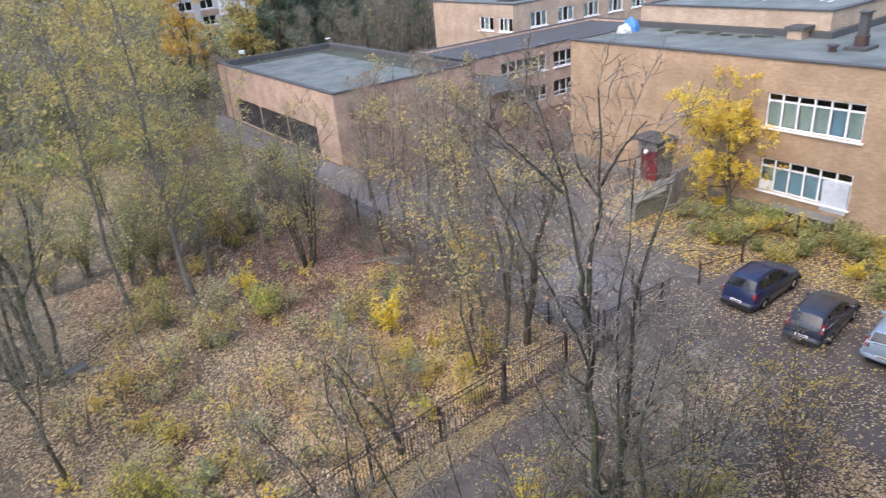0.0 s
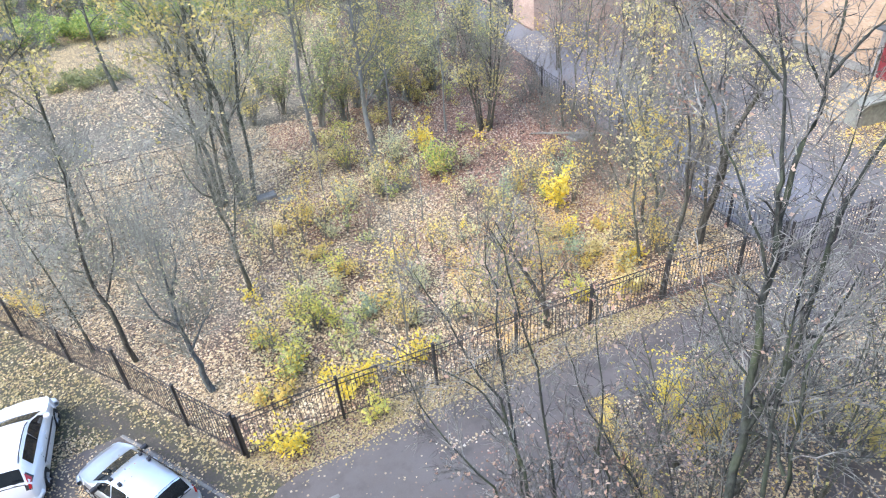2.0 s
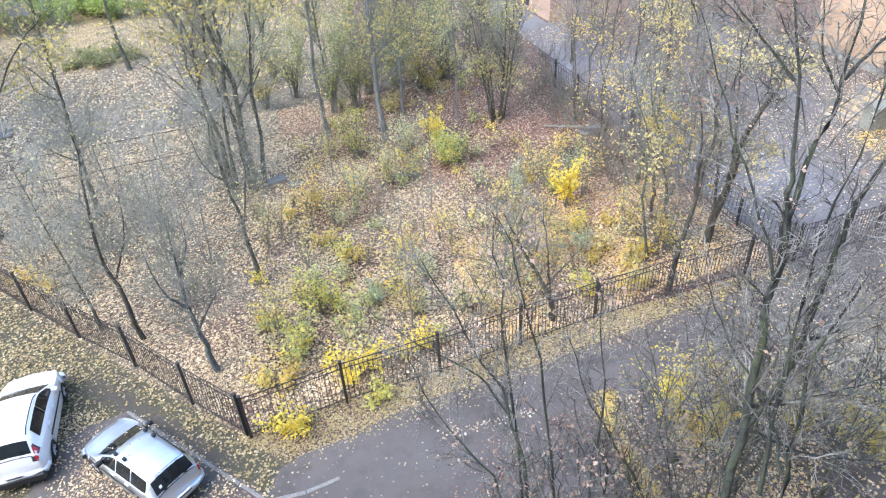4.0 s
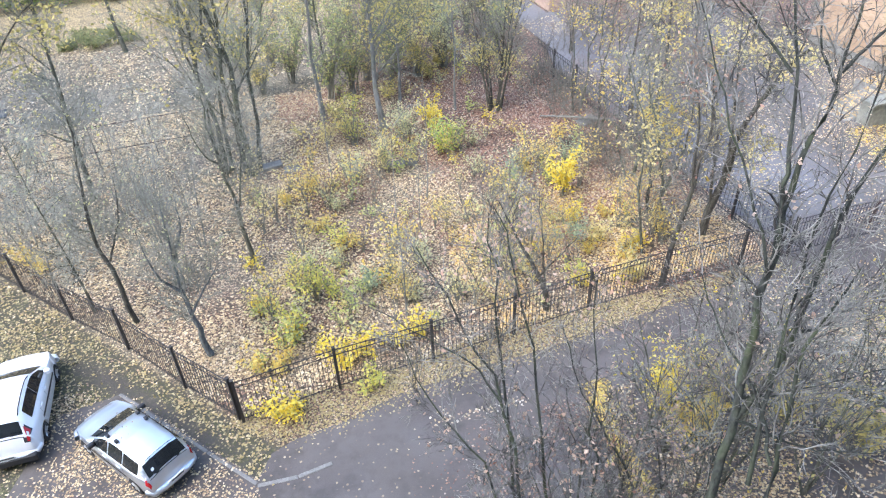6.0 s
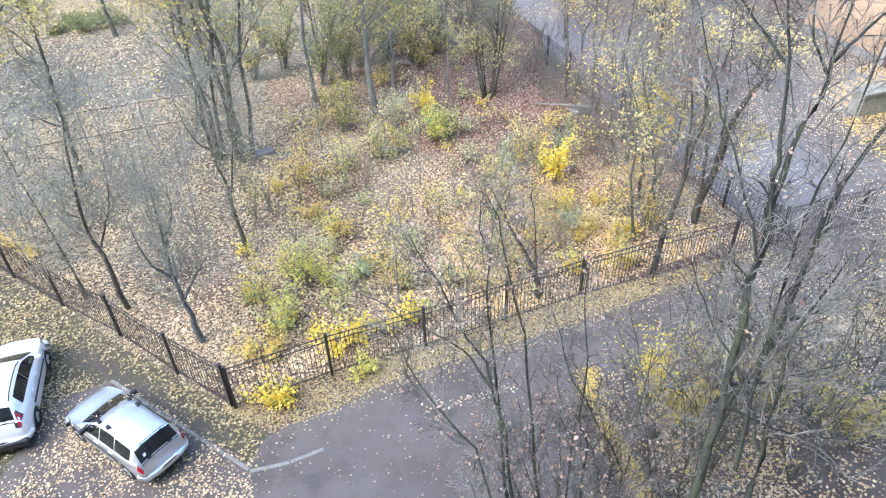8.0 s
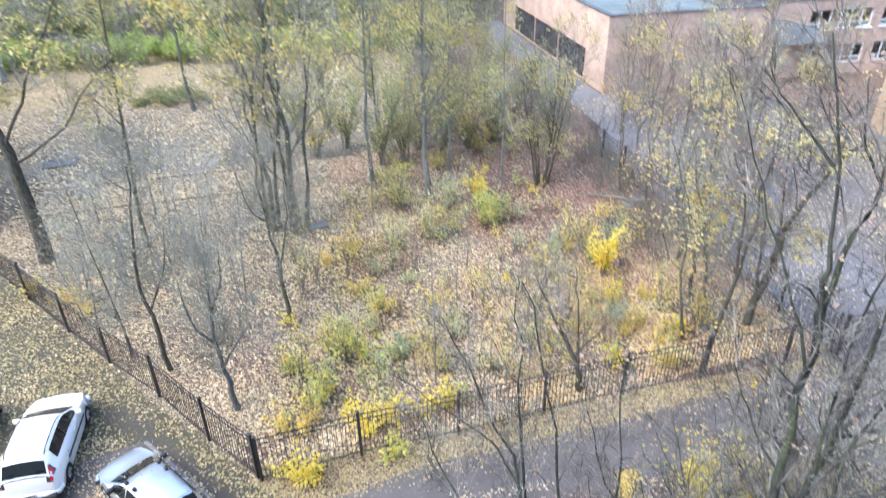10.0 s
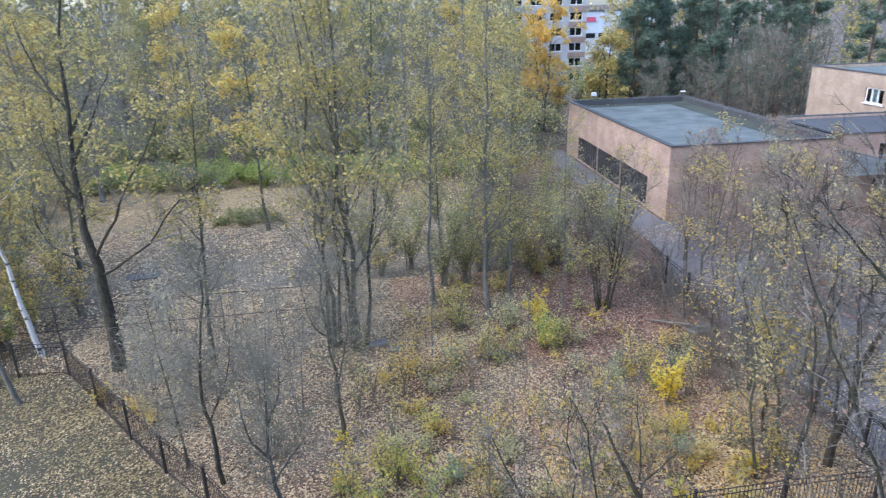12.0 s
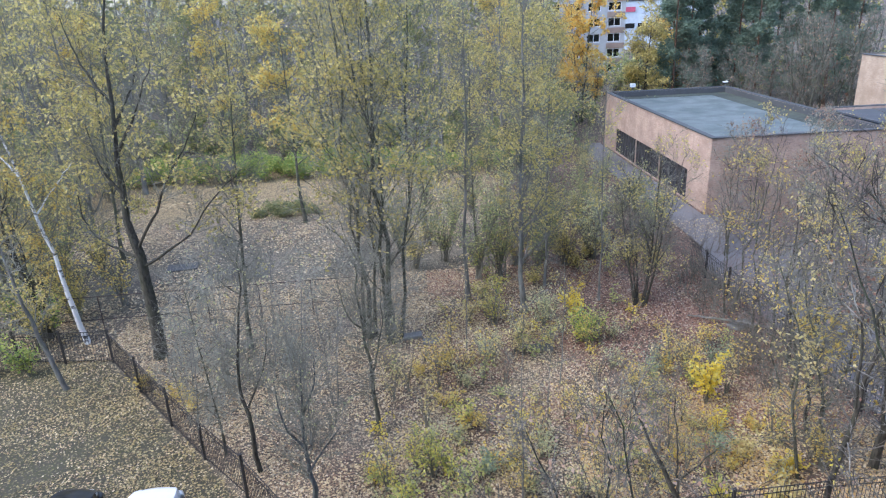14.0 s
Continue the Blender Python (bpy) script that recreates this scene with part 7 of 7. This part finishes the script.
rngt = np.random.default_rng(44)
slim = []
for k, (lf, lab, h) in enumerate(((LEAF_GOLD, "thin orange-leaved sapling standing in leaf litter", 1.9), (LEAF_PALEYELLOW, "thin pale yellow sapling standing in leaf litter", 2.3), (LEAF_LIME, "thin lime-leaved sapling standing in leaf litter", 1.6), (LEAF_RED, "thin russet sapling standing in leaf litter", 1.7))):
    slim.append(shrub("thin_sapling", lab, "sapling", (1.0 + k, 26.0, 0), 0.7, h, 620 + k, lf, 0.115, 6, 4, TWIG, "thin saplings", twig_n=4))
for k in range(84):
    x, y = (rngt.uniform(-1.5, 9.5), rngt.uniform(17.0, 30.5)) if k < 54 else (rngt.uniform(8.5, 15.5), rngt.uniform(18.5, 26.5))
    o = copy_thing(slim[int(rngt.choice(4, p=(0.48, 0.28, 0.12, 0.12)))], pose(x, y, 0, 0, 0, rngt.uniform(0, 360)))
    q = rngt.uniform(0.6, 1.2)
    o.scale = (q, q, q)

for x, y in ((-19.0, 35.6), (-21.5, 38.8), (-24.0, 35.0), (-26.5, 39.0), (-20.6, 43.0), (-24.6, 45.0), (-29.0, 37.0), (-31.0, 44.0), (-27.6, 50.0), (-26.6, 52.0), (-33.5, 52.0), (-30.0, 57.0), (-28.4, 59.0), (-36.0, 60.0), (-19.6, 32.6), (-23.0, 32.4), (-37.0, 45.0), (-40.0, 52.0)):
    o = copy_thing(hazels[int(rngh.choice(3, p=(0.3, 0.6, 0.1)))], pose(x, y, 0, 0, 0, 71 * x))
    q = rngh.uniform(0.8, 1.3)
    o.scale = (q, q, q)

for k in range(34):
    y = rngh.uniform(36, 68)
    x = rngh.uniform(-46, -18.5 - 0.3 * (y - 36))
    o = copy_thing(hazels[int(rngh.choice(3, p=(0.45, 0.5, 0.05)))], pose(x, y, 0, 0, 0, 71 * k))
    q = rngh.uniform(0.9, 1.45)
    o.scale = (q, q, q)

# ---- far wood ----
rngw = np.random.default_rng(77)
kinds = []
for k, (lf, h, n, lab) in enumerate(((LEAF_OLIVE, 21, 2, "tall autumn tree with thin yellow-green crown"), (LEAF_DULL, 19, 2, "tall grey-green woodland tree"), (LEAF_GOLD, 17, 2, "woodland tree with golden autumn leaves"), (LEAF_OLIVE, 23, 1, "tall grey-twigged woodland tree with few leaves"), (LEAF_PALE, 20, 0.5, "nearly bare grey woodland tree"))):
    kinds.append(tree("woodland_tree", lab, "tree", (-40, 96, 0), up_stems(h, 0.2, 1, (0.3, 0.3)), 90 + k, BARK_ASPEN, TWIG_FAR, lf, 0.30, n, 24, -0.25, 36, (0.08, 0.98), 6, 6, 0.09, 0.013, 1.2, "far wood", twig_k=2, sides=6))
spots = []
for row, (y0, step, x_end) in enumerate(((76, 3.6, 18), (83, 4.6, 19), (93, 9.0, 21))):
    x = -78 + row * 2
    while x < x_end:
        spots.append((x + rngw.uniform(-1.4, 1.4), y0 + rngw.uniform(-2.5, 2.5)))
        x += step
spots = [(x, y) for x, y in spots if not 0.215 < x / y < 0.36]
spots += [(-24, 38), (-29, 43), (-22.5, 47), (-33, 36), (-27, 54), (-36, 48), (-32, 61), (-40, 58), (-25, 64), (-44, 42), (13.2, 62), (10, 66), (15, 72), (4, 70), (12, 57)]
for k, (x, y) in enumerate(spots):
    m = pose(x, y, 0, 0, 0, rngw.uniform(0, 360)) @ Matrix.Scale(rngw.uniform(0.75, 1.1), 4)
    src = kinds[int(rngw.choice(5, p=(0.18, 0.26, 0.14, 0.2, 0.22)))]
    if k < 5:
        kinds[k].matrix_world = m
    else:
        o = copy_thing(src, m)
        o.scale = m.to_scale()


for k, (lf, h) in enumerate(((LEAF_OLIVE, 24), (LEAF_DULL, 23))):
    far = tree("distant_tree", "distant hazy autumn tree", "tree", (-60 + 40 * k, 126, 0), up_stems(h, 0.3, 1, (0.5, 0.3)), 95 + k, BARK_ASPEN, TWIG_FAR, lf, 0.6, 6, 24, -0.32, 46, (0.04, 0.98), 6, 0, 0.05, 0.035, 1.2, "distant trees")
    for q in range(24):
        fx, fy = -112 + 9.2 * q + 4.6 * k + rngw.uniform(-2, 2), 112 + 14 * k + rngw.uniform(-4, 6)
        if 0.20 < fx / fy < 0.37:
            continue
        o = copy_thing(far, pose(fx, fy, 0, 0, 0, 47 * q))
        z = rngw.uniform(0.9, 1.15) * (1.25 if fx < -20 else 1.0)
        o.scale = (z, z, z)


for q in range(22):
    o = copy_thing(far, pose(-150 + 8.0 * q + rngw.uniform(-2, 2), 142 + rngw.uniform(-4, 6), 0, 0, 0, 61 * q))
    z = rngw.uniform(1.2, 1.45)
    o.scale = (z, z, z)


def pine(place, h, seed):
    rng = np.random.default_rng(seed)
    ob = thing("pine_tree", "tall dark green pine behind the gymnasium", "tree", "pines", Matrix.Translation(place))
    P, R = stem(rng, (0, 0, -0.1), (rng.uniform(-0.6, 0.6), 0.4, h), 0.24, wob=0.01)
    Q, S = sprout(rng, P, R, 52, 0.12, 0.99, 78, 4.2, 5, 0.03, 0.06, 0.3, 0.2, 0.72)
    U, V = sprout(rng, Q, S, 7, 0.3, 1.0, 45, 0.9, 3, 0.06, 0.1, 0.5, 0.4, 0.4)
    mesh_object("trunk", *join([tubes(P, R, 8), tubes(Q, np.maximum(S, 0.018), 4)]), BARK_PINE, ob, smooth=True)
    pts = np.concatenate([along(rng, U, 30, 0.1), along(rng, Q, 34, 0.3)])
    pts = pts + rng.normal(size=pts.shape) * 0.22
    mesh_object("crown", *leaves(pts, 0.46, rng, 0.2, 0.22), NEEDLES, ob)
    return ob


pines = [pine((36.5, 90, 0), 22, 1), pine((41, 93, 0), 20, 2), pine((48, 90, 0), 23, 3)]
for k, (x, y) in enumerate(((39.5, 97), (44, 99), (53, 95), (58, 90), (64, 94), (73, 93), (50, 103), (61, 102), (82, 95), (40.5, 101), (43, 104), (56, 108), (67, 105), (47, 94), (39, 92))):
    copy_thing(pines[k % 3], pose(x, y, 0, 0, 0, 40 * k))
orange = tree("maple_tree", "large orange autumn maple behind the gymnasium", "tree", (23.9, 90, 0), up_stems(15.6, 0.24, 2, (0, 0), 1.6, 3), 201, BARK, TWIG, LEAF_ORANGE, 0.32, 11, 18, -0.36, 45, (0.15, 0.98), 6, 3, 0.05, 0.016, 1.0, "orange maples", twig_k=2)
for x, y, q in ((27.6, 96, 0.5), (40.4, 99, 0.8), (21.4, 96, 0.9)):
    o = copy_thing(orange, pose(x, y, 0, 0, 0, x * 13))
    o.scale = (q, q, q)
tree("woodland_tree", "olive-green autumn tree behind the gymnasium", "tree", (32.8, 91, 0), up_stems(12.6, 0.2, 3, (0, 0), 1.3, 9), 203, BARK_DARK, TWIG, LEAF_OLIVE, 0.30, 5, 18, -0.30, 45, (0.12, 0.98), 6, 4, 0.05, 0.014, 1.0, "", twig_k=2)
bare = tree("bare_tree", "bare grey trees behind the gymnasium", "tree", (42, 82, 0), up_stems(9, 0.12, 3, (0, 0), 1.8, 4), 202, BARK, TWIG, LEAF_RED, 0.2, 0.2, 14, -0.3, 38, (0.12, 0.98), 6, 3, 0.08, 0.014, 0.8, "bare trees", twig_k=2)
for x, y in ((39, 84), (45.5, 83), (49, 81), (36, 82), (47, 77), (53, 86), (41, 78), (57, 84), (51, 79), (61, 87)):
    o = copy_thing(bare, pose(x, y, 0, 0, 0, x * 29))
    o.scale = (1.35, 1.35, 1.35) if x > 46 else (1.0, 1.0, 1.0)
shrubs([(44, 78.5, 2.2, 2.2), (47.2, 79, 2.0, 2.0)], "reddish_bush", "reddish brown bush behind the gymnasium", LEAF_RED, "red bushes", 0.3, 8)
hedge = shrub("hedge_bush", "fresh green bush at the edge of the pitch", "bush", (-30, 68.0, 0), 1.8, 2.0, 400, LEAF_GREEN, 0.22, 18, 14, group="green edge")
for k in range(19):
    copy_thing(hedge, pose(-27.5 + 2.2 * k + rngw.uniform(-0.6, 0.6), 67.0 + rngw.uniform(-0.8, 0.8), 0, 0, 0, 57 * k))
for k in range(12):
    copy_thing(hedge, pose(-27.0 + 2.3 * k, 69.8 + 0.5 * (k % 3), 0, 0, 0, 83 * k))
under = shrub("undergrowth_bush", "dull green undergrowth bush in the wood", "bush", (-40, 74, 0), 2.6, 4.5, 401, LEAF_HAZEL, 0.36, 14, 9, group="undergrowth", twig_n=3)
for k in range(44):
    o = copy_thing(under, pose(-76 + 2.4 * k + rngw.uniform(-1, 1), 78 + rngw.uniform(-2, 14), 0, 0, 0, 57 * k))
    q = rngw.uniform(0.7, 1.3)
    o.scale = (q, q, q)

for k in range(26):
    o = copy_thing(under, pose(38 + 2.4 * k + rngw.uniform(-1, 1), 101 + rngw.uniform(-3, 8), 0, 0, 0, 41 * k))
    q = rngw.uniform(1.0, 1.6)
    o.scale = (q, q, q)

for k in range(36):
    o = copy_thing(under, pose(-62 + 2.2 * k + rngw.uniform(-1, 1), 74.6 + rngw.uniform(-1.2, 1.5), 0, 0, 0, 33 * k))
    q = rngw.uniform(0.75, 1.2)
    o.scale = (q, q, q)
for k in range(16):
    o = copy_thing(under, pose(24.0 + 1.9 * k + rngw.uniform(-1, 1), 112 + rngw.uniform(-3, 10), 0, 0, 0, 41 * k))
    q = rngw.uniform(1.0, 1.5)
    o.scale = (q, q, q)

# ---- loose things in the wood ----
for x, y, w, d, rz in ((-0.2, 31.0, 1.3, 0.5, 8), (0.9, 30.3, 0.9, 0.5, -4), (6.1, 28.9, 1.5, 0.45, -10), (16.8, 29.8, 1.2, 0.7, 20)):
    s = tagged(Solid().box(-w / 2, w / 2, -d / 2, d / 2, -0.05, 0.16).make("concrete_slab", CONCRETE, bevel=0.03), "grey broken concrete slab lying in litter", "slab", "concrete slabs")
    s.matrix_world = pose(x, y, 0, 3, -2, rz)
goal = thing("basketball_board", "weathered grey backboard on a post by the pitch", "backboard", "", pose(-17.0, 65.0, 0))
Solid().box(-0.06, 0.06, -0.06, 0.06, -0.1, 2.6).make("post", RUST_IRON, goal)
Solid().box(-0.75, 0.75, -0.12, -0.07, 1.6, 2.6).make("board", CONCRETE, goal)
panel_b = thing("fallen_board", "dark grey board lying on the old pitch", "board", "", pose(-15.4, 43.2, 0, 0, 0, 10))
Solid().box(-1.0, 1.0, -0.6, 0.6, 0.02, 0.12).make("sheet", FELT_DARK, panel_b, bevel=0.02)
log = thing("fallen_log", "grey fallen tree trunk by the inner fence", "log", "", pose(0, 0, 0))
mesh_object("stem", *tubes(np.array([[(14.6, 31.2, 0.12), (15.8, 30.2, 0.3), (17.0, 29.0, 0.5), (17.5, 28.4, 0.6)]]), np.array([[0.04, 0.06, 0.08, 0.07]]), 8), BARK_ASPEN, log, smooth=True)


# ---- fallen leaves ----
def scatter(name, label, n, area, material, size, seed, z=0.0, keep=None):
    rng = np.random.default_rng(seed)
    x0, x1, y0, y1 = area
    p = np.stack([rng.uniform(x0, x1, n), rng.uniform(y0, y1, n), np.full(n, z) + rng.uniform(0.005, 0.05, n)], -1)
    if keep is not None:
        p = p[keep(p[:, 0], p[:, 1], rng)]
    return tagged(mesh_object(name, *leaves(p, size, rng, 0.75, 0.8), material), label, "leaves", kind="stuff")


def clumpy(x, y, s=0.5, seed=0.0):
    return np.sin(x * s + seed) * np.sin(y * s * 1.3 + seed * 2 + x * 0.3) + 0.5 * np.sin(x * s * 2.7 - y * s * 2.1 + seed)


inside = lambda x, y: (y > 15.3 + 0.085 * (x + 2.6)) & ((x + 2.6) * 1.23 + (y - 15.0) > 0.2) & (x < 17.8)  # noqa: E731
scatter("fallen_leaves", "brown and tan fallen leaves covering the wood floor", 210000, (-16, 18, 15, 40), FALLEN, 0.10, 1, 0.0, lambda x, y, r: inside(x, y) & (clumpy(x, y) > r.uniform(-1.5, 1.2, len(x))) & ~((x > 9.0) & (y > 25.0) & (r.uniform(size=len(x)) < 0.8)))
scatter("fallen_leaves", "golden fallen leaves along the inside of the fence", 40000, (6, 17.6, 16, 24), FALLEN_GOLD, 0.10, 21, 0.0, lambda x, y, r: inside(x, y) & (clumpy(x, y, 0.6, 5) > r.uniform(-0.9, 1.3, len(x)) + 0.05 * (y - 16)))
scatter("fallen_leaves", "reddish brown fallen leaves below the inner fence", 100000, (1, 17.8, 21, 40), FALLEN_RED, 0.11, 22, 0.0, lambda x, y, r: inside(x, y) & (clumpy(x, y, 0.5, 7) + 0.08 * (x - 10) + 0.06 * (y - 29) > r.uniform(-1.0, 1.2, len(x))))
scatter("fallen_leaves", "pale fallen leaves on the old pitch", 60000, (-26, 4, 30.6, 60), FALLEN, 0.16, 23, 0.0, lambda x, y, r: clumpy(x, y, 0.35, 2) > r.uniform(-0.7, 1.4, len(x)))
lawnside = lambda x, y: ((x + 2.6) * 1.23 + (y - 15.0) < -0.1) & ~((x > -10) & (y < 17.3) & ((x + 2.44) * 1.26 + (y - 12.6) < 0))  # noqa: E731
worn_track = lambda x, y, r: (np.abs((x + 2.6) * 1.23 + y - 15.0 + 2.0 + 0.25 * np.sin(y * 1.7)) < 0.75 + 0.25 * r.normal(size=len(x))) & (y > 13.8) & (y < 19.5) & (r.uniform(size=len(x)) < 0.88)  # noqa: E731
scatter("fallen_leaves", "brown fallen leaves among the yellow ones on the lawn", 34000, (-26, -2, 12, 31), FALLEN, 0.085, 24, 0.0, lambda x, y, r: lawnside(x, y) & ~worn_track(x, y, r) & (clumpy(x, y, 0.9, 6) > r.uniform(-1.0, 1.3, len(x))))
scatter("fallen_leaves", "tan fallen leaves under the thicket on the verge", 34000, (8.2, 20, 3.5, 12.4), FALLEN, 0.09, 25, 0.09, lambda x, y, r: clumpy(x, y, 0.8, 3) > r.uniform(-1.0, 1.3, len(x)))
scatter("fallen_leaves", "yellow fallen leaves on the lawn outside the fence", 62000, (-26, -2, 12, 31), FALLEN_LAWN, 0.095, 2, 0.0, lambda x, y, r: lawnside(x, y) & ~worn_track(x, y, r) & (clumpy(x, y, 0.7, 2) > r.uniform(-1.3, 1.2, len(x)) + 0.17 * np.maximum(0, -((x + 2.6) * 1.23 + y - 15.0) / 1.58 - 2.0)))
scatter("fallen_leaves", "yellow fallen leaves along the fence foot", 16000, (-3, 18, 13.3, 16.2), FALLEN_LAWN, 0.085, 3, 0.0, lambda x, y, r: (y < 15.4 + 0.085 * (x + 2.6)) & (y > 13.6 + 0.09 * (x + 2.6) + r.normal(size=len(x)) * 0.25) & (x > -3 + (15 - y)))
scatter("fallen_leaves", "pale broken leaves swept into a line on the drive", 500, (2.8, 6.0, 12.6, 13.3), FALLEN_PALE, 0.09, 14, 0.03, lambda x, y, r: np.abs(y - 12.95) < np.abs(r.normal(size=len(x))) * 0.10)
scatter("fallen_leaves", "brown broken leaves trodden into the drive by saplings", 7000, (0.5, 8.2, 3.5, 12.5), FALLEN_RED, 0.065, 53, 0.03, lambda x, y, r: (clumpy(x, y, 0.9, 2) > r.uniform(-0.9, 1.5, len(x))) & (x > 1.5 + r.uniform(0, 3, len(x))))
scatter("fallen_leaves", "pale fallen leaves scattered over the asphalt", 2000, (-10, 29, 2, 15), FALLEN, 0.06, 4, 0.03, lambda x, y, r: (clumpy(x, y, 0.6, 1) > r.uniform(-0.4, 1.6, len(x))) & (y < 14.2))
scatter("fallen_leaves", "yellow fallen leaves gathered along the drive edge", 34000, (6.9, 9.0, 4, 12.9), LEAF_GOLD, 0.095, 5, 0.05, lambda x, y, r: np.abs(x - 7.62 - 0.15 * (y - 9)) < np.abs(r.normal(size=len(x))) * 0.22)
scatter("fallen_leaves", "pale fallen leaves strewn on the school court", 80000, (15.4, 36, 6, 47), FALLEN, 0.10, 6, 0.03, lambda x, y, r: (clumpy(x, y, 0.4, 3) + 0.09 * (x - 26) > r.uniform(-0.8, 1.5, len(x))) & ~((x < 18.4) & (y > 15.3)))
scatter("fallen_leaves", "yellow fallen leaves in the school garden", 5000, (26, 36, 8, 24), LEAF_GOLD, 0.15, 7, 0.03, lambda x, y, r: (x > 28.7 - 0.24 * (24 - y) - 0.4 * np.abs(r.normal(size=len(x)))) & ((y > 16.6) | (x > 29.4)))
scatter("fallen_leaves", "brown and yellow leaves round the parked cars", 30000, (-11, -2.4, 8, 18), FALLEN, 0.075, 8, 0.03, lambda x, y, r: (clumpy(x, y, 0.9, 4) > r.uniform(-1.1, 1.2, len(x))) & ((x + 2.44) * 1.26 + (y - 12.6) < 0.2))
scatter("fallen_leaves", "yellow fallen leaves on the entrance landing", 900, (32.7, 35.8, 24.8, 27.8), FALLEN_GOLD, 0.13, 31, 0.685)
for q in range(6):
    scatter("fallen_leaves", "fallen leaves along a worn entrance step", 110, (32.62 - 0.57 * (q + 1), 32.58 - 0.57 * q, 24.8, 26.85), FALLEN_GOLD, 0.12, 40 + q, 0.69 - 0.1 * (q + 1))
scatter("fallen_leaves", "small leaves stuck to the roof of the silver car", 40, (-6.3, -5.2, 14.2, 15.2), FALLEN, 0.05, 50, 1.5)
scatter("fallen_leaves", "orange and tan leaves blown over the drive by the thicket", 9000, (11.5, 27, 5, 15.0), FALLEN, 0.085, 52, 0.032, lambda x, y, r: clumpy(x, y, 0.5, 8) > r.uniform(-0.9, 1.5, len(x)))
